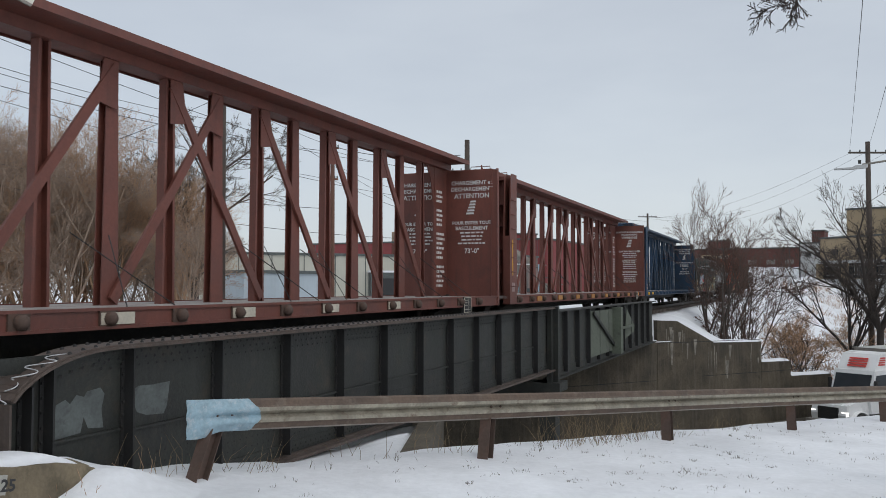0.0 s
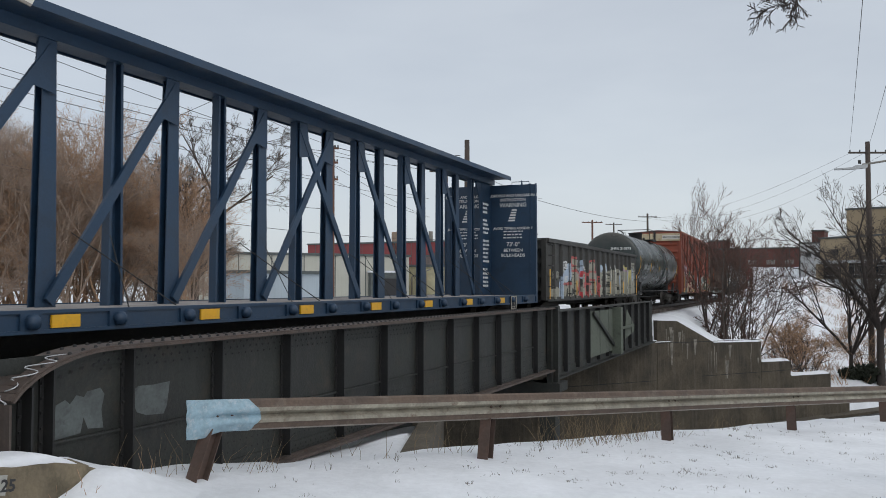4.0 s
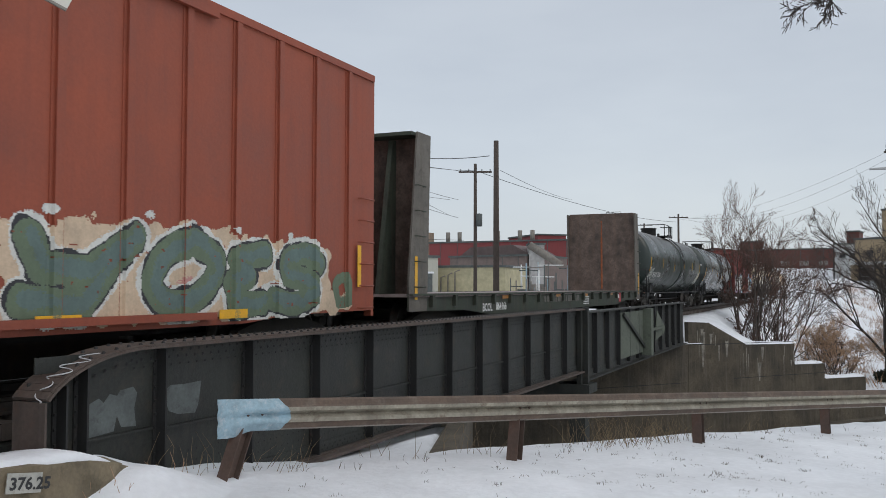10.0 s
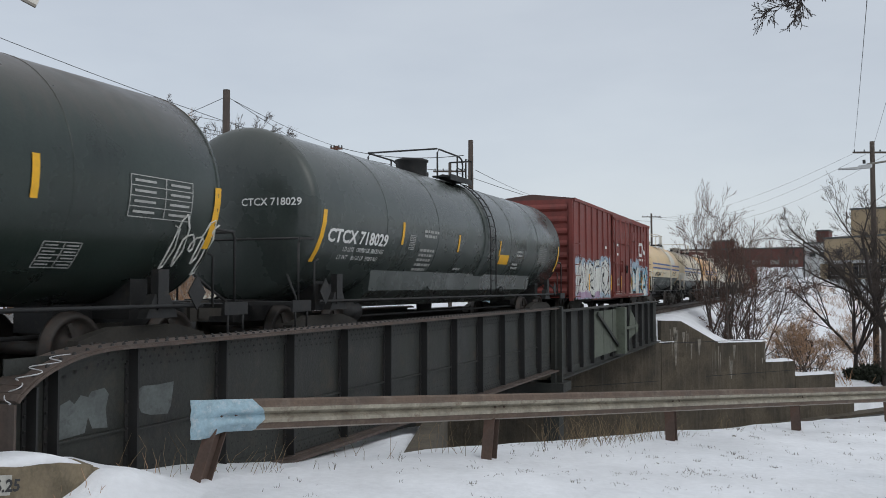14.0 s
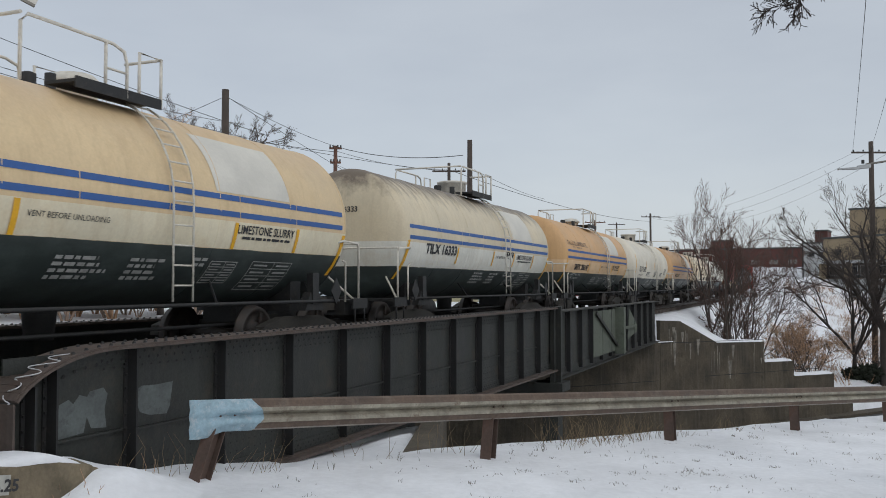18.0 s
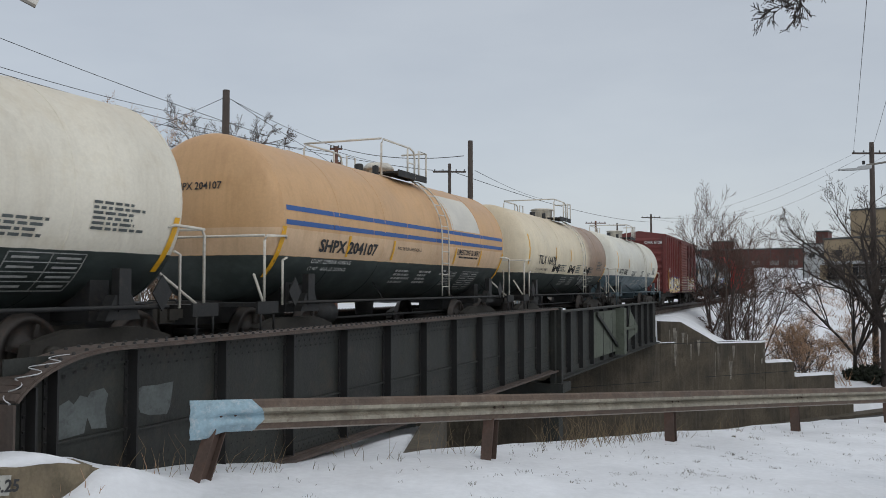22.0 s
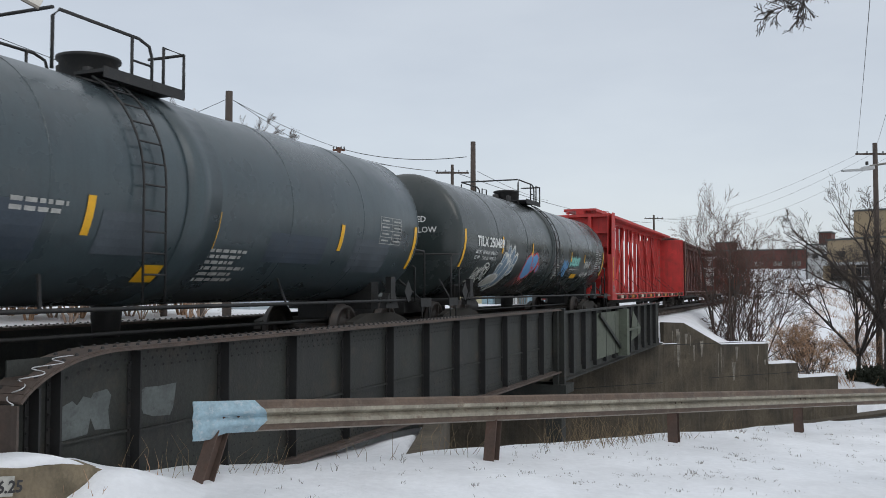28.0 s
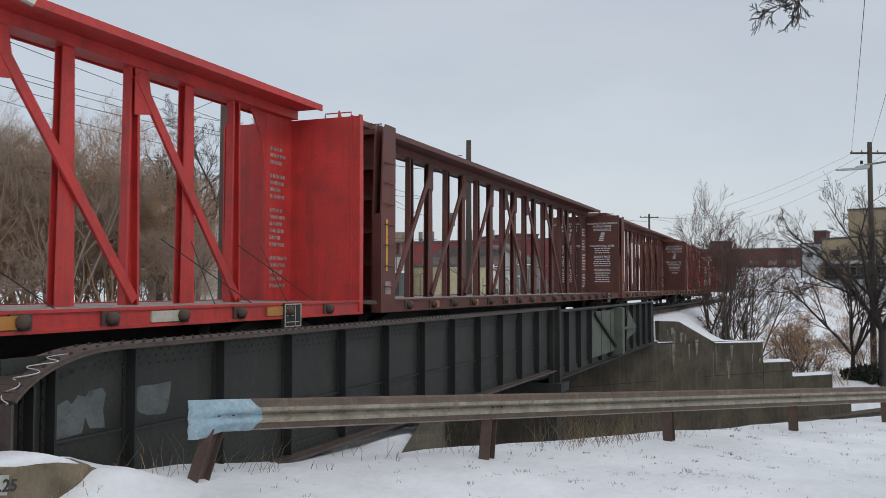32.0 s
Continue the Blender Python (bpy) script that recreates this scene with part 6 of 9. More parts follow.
T_WHITE3 = slurry("white_blue_tank", (0.76, 0.745, 0.655), 1.72, False, (3.3, (0.66, 0.60, 0.48), 0.8, 0.4), low=(0.085, 0.125, 0.145), seed=7)
M_CREAM = surface("cream_rail_paint", (0.66, 0.62, 0.54), 0.5, 0.2, 4.0, stain=(0.3, 0.2, 0.12), stain_amt=0.4)
M_PALE = surface("pale_patch_paint", (0.66, 0.63, 0.56), 0.6, 0.1, 2.0, bump=0)

WARN_EN = [("LOADING & UNLOADING", 0.085), ("INSTRUCTIONS", 0.085), ("WARNING", 0.12), ("*", 0), ("CAR MAY FALL OVER", 0.085), (None, 3), ("SAFETY FIRST", 0.09), (None, 4), ("WARNING", 0.11), (None, 5)]
WARN_FR = [("CHARGEMENT et", 0.11), ("DECHARGEMENT", 0.11), ("ATTENTION", 0.13), ("*", 0), ("POUR EVITER TOUT", 0.09), ("BASCULEMENT", 0.10), (None, 4), ("73'-0\"", 0.13)]
WARN_NAVY = [("LOADING AND UNLOADING", 0.085), ("INSTRUCTION", 0.09), ("WARNING", 0.13), ("*", 0), ("AVOID TIPPING ACCIDENT", 0.075), (None, 3), ("73'-0\"", 0.13), ("BETWEEN", 0.10), ("BULKHEADS", 0.10)]
TAPE_O = surface("orange_tape", (0.50, 0.22, 0.05), 0.5, 0.2, 5.0, bump=0)

cb = centerbeam(-0.85, 22.0, P_BROWN, P_BROWN2, WARN_FR, "empty brown centre-beam lumber wagon with white French warnings", P_BROWN2, [(-10 + 2.54 * i, TAPE_W, 0.55) for i in range(7)], 11, 0.23)
write_flat("LD LMT 224300", 0.085, -5.35, -1.51, 0.855, M_WHITE, cb)
write_flat("LT WT  61700", 0.105, -5.35, -1.51, 0.745, M_WHITE, cb)
centerbeam(22.9, 45.76, P_BROWN, P_BROWN2, WARN_EN, "empty brown centre-beam lumber wagon with white English warnings", P_BROWN2, [(-8 + 2.54 * i, TAPE_O, 0.5) for i in range(8)], 12, 0.03, lead=0.42)
centerbeam(46.65, 69.24, P_NAVY, P_NAVY, WARN_NAVY, "empty navy blue centre-beam lumber wagon with white warnings", P_NAVY, [(-10.3, M_YELLOW, .45), (-9.0, M_YELLOW, .45)] + [(-7 + 2.54 * i, M_YELLOW, 0.4) for i in range(7)] + [(9.2, M_YELLOW, .5)], 13)

# gondola with graffiti
car, h, rng = gondola(70.62, 86.75, P_GON, P_GON, "charcoal gondola wagon covered in grey and red graffiti", 14)
SP_PALESKY, SP_LEMON, SP_BUFF = spraymat("pale_sky", (0.42, 0.50, 0.60)), spraymat("lemon", (0.60, 0.52, 0.22)), spraymat("buff", (0.46, 0.41, 0.33))
SP_ASH, SP_ROSE = spraymat("ash", (0.35, 0.335, 0.27)), spraymat("washed_red", (0.46, 0.105, 0.095))
gon_at = ribbed(GON_POSTS, 0.075, 0.092, 1.52)


def brushed(X, Z):
    """Thin level brush marks inside the pale blocks."""
    return np.where((blocks_away(GON_PALE)(X, Z) < -0.05) & (cloudy(X, Z, 0.5, 0.022, 9) + 0.5 * cloudy(X, Z, 0.9, 0.5, 10) > 0.74), -1.0, 9.0)


GON_PALE = [(-6.3, -5.2, 0.8, 1.26), (-5.2, -4.5, 0.8, 2.2), (-4.5, -4.12, 0.8, 2.12), (-4.2, -3.74, 0.8, 1.70), (-3.55, -2.62, 0.8, 1.68), (-2.45, -0.75, 0.8, 1.72),
            (-2.1, -1.35, 1.6, 2.10), (-0.55, 0.42, 0.8, 1.78), (0.62, 1.45, 0.8, 1.82), (1.62, 2.42, 0.8, 1.9), (2.6, 3.4, 0.8, 1.92), (3.55, 4.38, 0.8, 1.86), (4.5, 5.4, 0.8, 1.95),
            (5.5, 6.6, 0.8, 1.95), (6.5, 7.85, 0.8, 2.34), (-7.6, -6.5, 0.8, 1.15)]
RED_LINES = [[(-6.3, 1.28), (-5.1, 1.30)], rounded([(-5.18, 1.74), (-5.17, 2.2), (-4.5, 2.2), (-4.15, 2.16), (-4.12, 1.74)]), [(-5.15, 1.73), (-4.4, 1.75), (-3.74, 1.69), (-3.66, 1.3), (-3.72, 0.85)],
             [(-3.42, 1.69), (-2.58, 1.70), (-2.64, 1.2), (-3.07, 1.18)], [(-3.05, 1.30), (-1.7, 1.28)], rounded([(-2.5, 0.78), (-2.44, 1.4), (-2.4, 1.73), (-0.83, 1.75)]),
             rounded([(-2.1, 1.75), (-2.12, 2.06), (-1.75, 2.16), (-1.36, 2.10), (-1.32, 1.5), (-1.1, 1.38), (-0.95, 1.0)]), [(-2.3, 1.45), (-1.0, 1.44)], [(-0.7, 1.2), (0.1, 1.22)],
             rounded([(-2.3, 0.8), (-2.0, 1.05), (-1.6, 0.85)]), [(-0.55, 0.82), (-0.62, 1.6)], [(-4.9, 1.95), (-4.55, 1.92)], [(-4.2, 0.86), (-3.9, 1.2), (-3.5, 0.82)]]
mural(car, (-7.7, 7.9, 0.79, 2.32), gon_at, [
    (ovals_away([(-6.0, 1.5, 0.5, 0.22, 0.6), (-5.4, 1.65, 0.25, 0.35, 0.3), (-3.5, 1.75, 0.12, 0.36, 0.1), (0.02, 1.75, 0.34, 0.34, 0.2), (1.0, 1.85, 0.3, 0.26, 0.2), (-6.4, 1.0, 0.22, 0.4, 0), (7.3, 1.2, 0.4, 0.4, 0)]), 0.0, SP_PALESKY, 0.06, 0.012),
    (blocks_away(GON_PALE), 0.0, SP_ASH, 0.05, 0.006),
    (ovals_away([(x, z, r, r * 1.2, 0) for x, z, r in ((-5.95, 1.72, 0.10), (-4.0, 1.95, 0.05), (-3.85, 1.82, 0.06), (-3.98, 2.1, 0.05), (-3.2, 1.88, 0.05), (-2.9, 1.9, 0.07), (-2.75, 1.8, 0.06), (0.3, 1.9, 0.05), (0.85, 1.95, 0.07), (1.9, 2.0, 0.06), (3.0, 2.02, 0.06), (5.1, 2.05, 0.07))]), 0.0, SP_WHITE, 0.01, 0.004),
    (strokes_away([rounded([(x, 1.2), (x + 0.06, 1.8), (x + 0.3, 1.95 + 0.05 * (k % 3)), (x + 0.52, 1.78), (x + 0.5, 1.5)]) for k, x in enumerate((0.66, 1.68, 2.66, 3.62))]), 0.045, SP_WHITE, 0.04, 0.008),
    (strokes_away([[(x, 1.15), (x + 0.25, 1.5), (x + 0.1, 0.9)] for x in (0.85, 1.9, 2.9, 3.85, 4.9, 5.8, 6.9)]), 0.03, SP_BUFF, 0.03, 0.01),
    (ovals_away([(5.95, 1.5, 0.14, 0.5, 0.1), (7.3, 1.7, 0.2, 0.3, 0), (4.1, 1.5, 0.1, 0.3, 0)]), 0.0, SP_PALESKY, 0.06, 0.012),
    (strokes_away([[(x, 1.88), (x + 0.02, 0.9)] for x in (0.52, 1.5, 2.5, 3.46, 4.43)]), 0.05, P_GON, 0.05, 0.01),
    (strokes_away([rounded([(4.5, 1.4), (4.75, 1.85), (5.2, 1.95), (5.6, 1.7), (5.75, 1.2)])]), 0.04, SP_LILAC, 0.02, 0.01),
    (strokes_away([rounded([(4.7, 1.95), (5.0, 2.1), (5.3, 2.0)]), [(6.2, 1.3), (6.35, 1.9)]]), 0.05, SP_LEMON, 0.03, 0.012),
    (strokes_away(letters("31", 6.7, 7.6, 1.98, 2.22, 0.1, 0.1) + letters("52", 6.6, 7.5, 1.62, 1.86, 0.1, 0.1)), 0.02, SP_BLACK, 0.008, 0.005),
    (brushed, 0.0, P_GON, 0.0, 0.0),
    (ovals_away([(-5.45, 1.0, 0.10, 0.16, 0), (-5.5, 0.86, 0.12, 0.08, 0), (-5.95, 0.98, 0.05, 0.05, 0), (-4.75, 1.0, 0.25, 0.14, 0.2), (-4.05, 1.0, 0.3, 0.12, 0.1), (-3.25, 1.05, 0.05, 0.05, 0), (-1.2, 0.95, 0.1, 0.05, 0), (0.4, 1.3, 0.06, 0.3, 0)]), 0.0, P_GON, 0.03, 0.004),
    (strokes_away(RED_LINES), 0.042, SP_ROSE, 0.022, 0.008),
    (strokes_away([[(-2.66, 1.62), (-2.62, 0.9)], [(-3.6, 1.6), (-3.4, 1.7)], [(-3.6, 0.95), (-3.55, 0.82)], [(-1.42, 1.9), (-1.35, 1.6)]]), 0.07, SP_RED, 0.03, 0.008),
], 14, label="grey, red and pale blue graffiti", wear=0.05)
tag(car, random.Random(2), -7.5, 1.55, 0.8, 0.3, -1.53, SP_GREY, wd=0.016, loops=5)
write_flat("COER", 0.27, -6.24, -1.535, 1.80, M_WHITE, car, 0.010, 0.82)
write_flat("801897", 0.24, -6.28, -1.540, 1.32, M_WHITE, car, 0.008, 0.85)
for words, z in (("COER", 2.22), ("801897", 1.78)):
    part("end_plate", Shape().box(-h - 0.16, -h - 0.12, -1.05, -0.35, z - 0.06, z + 0.24), M_BLACK, car)
    me, L = lettering(words, 0.15, 0.003)
    for v in me.vertices:
        v.co = (-h - 0.165, -0.70 + L / 2 - v.co.x, v.co.z + z)
    me.materials.append(M_WHITE)
    part("lettering", me, M_WHITE, car)
reflectors(car, [-4.45, -1.48, 1.48, 4.43], -1.625, 0.90, 1.40, 0.11)
reflectors(car, [-h + 0.1, h - 0.1], -1.60, 0.80, 1.75, 0.10)
s = Shape().box(h - 2.72, h - 2.06, -1.542, -1.535, 0.96, 1.46)
part("consolidated_plate", s, M_INK, car)
s = Shape()
for x0_, x1_, z0_, z1_ in ((-2.70, -2.08, 1.42, 1.44), (-2.70, -2.08, 0.98, 1.0), (-2.70, -2.68, 0.98, 1.44), (-2.10, -2.08, 0.98, 1.44), (-2.40, -2.38, 1.12, 1.44), (-2.70, -2.08, 1.11, 1.13)):
    s.box(h + x0_, h + x1_, -1.545, -1.542, z0_, z1_)
part("plate_frame", s, M_WHITE, car)

# black tank with a tall reflector row
car, h, on = tankcar(88.55, 103.04, 1.49, 2.47, T_BLACK, M_BLACK, M_BLACK, "black tank wagon with yellow reflectors", dome_at=0.83, belt=0.35,
                     strips=[(-7.2, 1.80, 2.70, 0.13, 0.1), (-3.71, 2.01, 2.45, 0.10), (-0.65, 2.0, 2.38, 0.10), (2.32, 2.0, 2.4, 0.09), (5.53, 2.0, 2.4, 0.09), (7.1, 1.7, 2.6, 0.12)])
write_round("SHPX 210573", 0.24, -5.92, 2.10, 1.49, 2.47, M_FAINT, car, 0.008, 1.15)
end_words(car, h, "SHPX 210573", 0.13, 3.05, -0.05, 1.49, 2.47, M_WHITE)
print_block(car, -5.9, 1.98, 1.9, 2, 0.14, 1.49, 2.47, M_GREY, 3)
frame_block(car, 5.3, 2.62, 1.0, 0.5, 1.49, 2.47, M_GREY)
frame_block(car, 4.5, 1.95, 0.5, 0.32, 1.49, 2.47, M_FAINT)
print_block(car, 3.2, 2.8, 0.7, 4, 0.1, 1.49, 2.47, M_GREY, 4)

# oxide red box car
car, h, rng = boxcar(104.60, 123.48, 4.82, 0.70, P_MWCX, P_ROOF, 3.3, {"mat": P_MWCX, "kind": "plug"}, "oxide red box wagon with cream and green graffiti", 15, 0.10, (8, 7), 0.13)
SIDE = -1.565
M_NUMRED = surface("patch_red", (0.27, 0.045, 0.045), 0.6, 0.2, 2.0, bump=0)
SP_BODY = spraymat("dull_red", (0.25, 0.065, 0.05))
SP_MOSS = spraymat("moss", (0.05, 0.16, 0.09))
SP_SAGE2, SP_TEAL, SP_SLATE = spraymat("pale_sage", (0.23, 0.30, 0.24)), spraymat("teal", (0.12, 0.175, 0.16)), spraymat("slate", (0.14, 0.11, 0.11))
box_at = ribbed(post_places(h, (8, 7), 3.3, 0.13), 0.055, 0.052, 1.56, (0.13 - 1.65, 0.13 + 1.65, 0.085))
first_piece = letters("T", -6.75, -5.5, 0.9, 1.82, 0.15) + letters("S", -5.2, -4.15, 0.9, 1.82, 0.15, soft=False) + letters("M", -3.95, -2.55, 0.86, 1.84, 0.0, soft=False)
mural(car, (-7.75, -1.5, 0.74, 2.4), box_at, [
    (ovals_away([(-5.2, 2.12, 0.2, 0.18, 0), (-5.45, 2.0, 0.3, 0.1, 0), (-3.7, 2.1, 0.16, 0.24, 0), (-7.2, 1.5, 0.3, 0.42, 0.1), (-7.5, 1.0, 0.16, 0.3, 0), (-7.3, 0.82, 0.4, 0.1, 0), (-2.3, 1.7, 0.22, 0.3, 0), (-1.9, 1.35, 0.3, 0.1, 0), (-1.8, 1.0, 0.2, 0.2, 0), (-6.7, 0.95, 0.3, 0.2, 0)]), 0.0, SP_SAGE2, 0.06, 0.012),
    (ovals_away([(-5.15, 2.14, 0.12, 0.14, 0), (-7.45, 0.9, 0.1, 0.08, 0)]), 0.0, SP_MOSS, 0.03, 0.01),
    (ovals_away([(-5.55, 2.1, 0.06, 0.05, 0), (-4.95, 2.08, 0.05, 0.05, 0), (-3.75, 2.12, 0.04, 0.06, 0), (-7.35, 1.62, 0.1, 0.08, 0), (-7.5, 1.3, 0.1, 0.05, 0), (-2.1, 1.75, 0.05, 0.04, 0), (-2.6, 1.55, 0.03, 0.03, 0)]), 0.0, SP_CREAM, 0.02, 0.006),
    (blocks_away([(-6.5, -2.5, 0.86, 1.72)]), 0.0, SP_CREAM, 0.06, 0.006),
    (strokes_away(first_piece), 0.225, SP_CREAM, 0.03, 0.004),
    (strokes_away(first_piece), 0.175, SP_BODY, 0.025, 0.003),
    (strokes_away([[(-4.6, 1.5), (-4.3, 1.2)], [(-3.6, 1.2), (-3.3, 0.9)], [(-2.9, 1.3), (-2.8, 0.9)], [(-6.3, 1.3), (-6.2, 0.9)], [(-4.9, 0.86), (-4.4, 0.9)], [(-3.9, 1.55), (-3.75, 1.35)]]), 0.055, SP_CREAM, 0.05, 0.004),
    (blocks_away([(-2.15, -1.72, 1.0, 1.42)]), 0.0, SP_SLATE, 0.01, 0.004),
], 15, label="cream and green graffiti on the red side", wear=0.06)
mural(car, (-1.4, 1.75, 0.85, 2.05), box_at, [
    (ovals_away([(-0.5, 1.55, 0.45, 0.42, 0), (-0.4, 1.0, 0.5, 0.16, 0), (0.9, 1.2, 0.5, 0.25, 0), (0.3, 1.7, 0.16, 0.28, 0)]), 0.0, SP_PALESKY, 0.10, 0.02),
    (strokes_away(letters("253", -0.9, 1.5, 0.95, 1.55, 0.1)), 0.05, SP_WHITE, 0.03, 0.008),
    (ovals_away([(-0.55, 1.62, 0.07, 0.1, 0), (0.32, 1.5, 0.06, 0.25, 0)]), 0.0, SP_BLACK, 0.02, 0.006),
    (ovals_away([(1.0, 1.3, 0.25, 0.14, 0)]), 0.0, SP_PINK, 0.08, 0.015),
], 16, label="white and pale blue graffiti on the door", wear=0.12)
second_piece = letters("Y", 2.2, 3.75, 0.95, 1.76, 0.1, soft=False) + letters("O", 4.0, 5.2, 0.98, 1.78, 0.3) + letters("E", 5.45, 6.25, 0.9, 1.70, soft=False) + letters("S", 6.55, 7.7, 0.95, 1.70, 0.25)
mural(car, (1.8, 8.95, 0.74, 2.12), box_at, [
    (blocks_away([(1.9, 2.6, 0.85, 1.86), (2.5, 5.4, 0.80, 1.95), (5.3, 8.0, 0.80, 1.86), (7.9, 8.75, 0.8, 1.1)]), 0.0, SP_CREAM, 0.09, 0.006),
    (ovals_away([(2.5, 2.0, 0.1, 0.05, 0), (3.95, 2.05, 0.1, 0.06, 0), (5.6, 1.97, 0.08, 0.05, 0), (6.9, 1.95, 0.06, 0.04, 0)]), 0.0, SP_WHITE, 0.02, 0.004),
    (ovals_away([(3.0, 1.0, 0.14, 0.1, 0), (4.6, 1.25, 0.12, 0.05, 0.5), (4.3, 0.86, 0.2, 0.05, 0), (7.1, 1.3, 0.14, 0.05, 0), (5.6, 1.3, 0.2, 0.05, 0)]), 0.0, SP_PINK, 0.05, 0.01),
    (strokes_away(second_piece), 0.25, SP_WHITE, 0.03, 0.006),
    (strokes_away(second_piece), 0.205, SP_BLACK, 0.03, 0.003),
    (strokes_away(second_piece), 0.18, SP_GREEN, 0.02, 0.003),
    (strokes_away([[(u + 0.05, w + 0.02) for u, w in p] for p in second_piece]), 0.075, SP_TEAL, 0.05, 0.01),
    (strokes_away([rounded([(8.3, 0.95), (8.2, 1.25), (8.5, 1.35), (8.6, 1.0), (8.35, 0.95)])]), 0.09, SP_GREEN, 0.02, 0.004),
], 17, label="green and cream graffiti", wear=0.03)
for txt, x, z in (("MW", -8.3, 2.33), ("CX", -7.40, 2.30), ("500", -8.3, 1.90), ("701", -7.47, 1.88)):
    part("number_patch", Shape().box(x - 0.04, x + 0.66, SIDE - 0.057, SIDE - 0.05, z - 0.06, z + 0.36), M_NUMRED, car, "cleaner red patch behind figures")
    write_flat(txt, 0.29, x, SIDE - 0.060, z, M_WHITE, car, 0.0)
reflectors(car, [-8.45], SIDE - 0.055, 1.22, 2.15, 0.13)
reflectors(car, [h - 0.55], SIDE - 0.05, 1.2, 1.9, 0.12)
reflectors(car, [-h + 1.1, -6.1, -3.2, 2.6, 5.5], SIDE - 0.05, 0.78, 0.90, 0.6)
part("placard", Shape().box(-h + 0.9, -h + 1.5, SIDE - 0.055, SIDE - 0.045, 0.93, 1.07), M_YELLOW, car)
for x in (-h + 2.3,):
    s = Shape()
    bars(s, x, 1.55, 0.45, 4, 0.11, lambda a, b, c, d: s.face([(a, SIDE - 0.056, c), (b, SIDE - 0.056, c), (b, SIDE - 0.056, d), (a, SIDE - 0.056, d)]), 0.3, random.Random(1))
    part("small_print", s, SP_PINK, car, kind="stuff")
write_flat("LD LMT", 0.10, -8.1, SIDE - 0.008, 1.42, SP_PINK, car)
write_flat("LT WT", 0.10, -8.1, SIDE - 0.008, 1.20, SP_PINK, car)
part("stencil_box", Shape().box(-6.72, -6.44, SIDE - 0.008, SIDE, 2.22, 2.52), M_NUMRED, car)
write_flat("F", 0.10, -6.62, SIDE - 0.012, 2.28, M_WHITE, car)
s = Shape().box(-h - 0.12, -h - 0.10, -1.5, 1.5, 4.28, 4.78)
part("end_fascia", s, surface("rust_streaked_cream", (0.55, 0.46, 0.30), 0.7, 0.2, 1.0, stain=(0.30, 0.11, 0.03), stain_amt=1.0), car, "cream end panel streaked with rust")
part("number_tape", Shape().box(-h - 0.123, -h - 0.12, -1.48, -0.32, 4.38, 4.66), M_PALE, car, "white number tape")
me, L = lettering("MWCX 500701", 0.14, 0.002)
for v in me.vertices:
    v.co = (-h - 0.128, -0.36 - v.co.x * 0.92, v.co.z + 4.46)
me.materials.append(M_INK)
part("lettering", me, M_INK, car)
me, L = lettering("SPEC 7 OC 05 7 IC 06", 0.08, 0.002)
for v in me.vertices:
    v.co = (-h - 0.085, 0.6 - v.co.x, v.co.z + 3.42)
me.materials.append(M_WHITE)
part("lettering", me, M_WHITE, car)

M_DULLPRINT = surface("dull_worn_print", (0.17, 0.16, 0.14), 0.8, 0.5, 6.0, bump=0, stain=(0.05, 0.05, 0.04), stain_amt=0.9)
# bulkhead flat car
car, h = flatcar(125.2, 147.3, P_FLAT, P_BULK, "empty green flat wagon with tall rusty bulkheads")
write_flat("BCOL", 0.19, -7.15, -1.436, 0.64, M_WHITE, car, 0.008, 0.95)
write_flat("864166", 0.19, -6.25, -1.436, 0.65, M_WHITE, car, 0.008, 0.95)
for k in range(14):
    part("small_print", Shape().box(-2.38 + 0.27 * k, -2.20 + 0.27 * k, -1.442, -1.43, 0.78, 0.96), M_DULLPRINT, car)
for x in (-5.8, -1.2, 2.0, 5.6):
    part("reflector", Shape().box(x, x + 0.45, -1.442, -1.432, 0.92, 1.02), TAPE_O, car, "worn orange reflective strip")

part("sill_mark", Shape().box(7.1, 7.38, -1.445, -1.43, 0.66, 1.0), SP_RED, car, "red painted mark")
part("sill_mark", Shape().box(6.95, 7.1, -1.445, -1.43, 0.80, 0.94), M_WHITE, car, "white painted mark")
frame_s = Shape()
for i in range(4):
    frame_s.box(1.9, 2.6, -1.44, -1.43, 0.66 + 0.07 * i, 0.69 + 0.07 * i)
part("small_print", frame_s, M_WHITE, car)

# two dark tank cars
car, h, on = tankcar(149.5, 165.16, 1.50, 2.45, T_SLATE, M_BLACK, M_BLACK, "dark slate tank wagon with white scrawl", dome_at=0.37, belt=0.4,
                     strips=[(-7.76, 1.94, 2.55, 0.12, 0.1), (-4.64, 2.12, 2.57, 0.10), (-1.38, 2.0, 2.38, 0.09), (1.7, 2.1, 2.5, 0.09), (4.69, 2.13, 2.6, 0.10), (7.74, 1.72, 2.55, 0.13, 0.06)])
write_round("SHQX  7024", 0.24, -6.72, 1.70, 1.50, 2.45, M_WHITE, car, 0.010, 1.1)
print_block(car, -6.9, 1.60, 2.2, 2, 0.13, 1.5, 2.45, M_WHITE, 5, 0.5)
tag(car, random.Random(9), -7.75, 1.85, 0.95, 0.6, 0, SP_WHITE, on, 0.016, 4)
tag(car, random.Random(10), 7.0, 1.75, 0.9, 0.8, 0, SP_WHITE, on, 0.014, 5)
frame_block(car, 6.1, 2.55, 1.15, 0.5, 1.5, 2.45, M_WHITE)
frame_block(car, 5.0, 1.70, 0.55, 0.28, 1.5, 2.45, M_WHITE)
frame_block(car, -4.3, 1.95, 0.28, 0.28, 1.5, 2.45, M_WHITE)
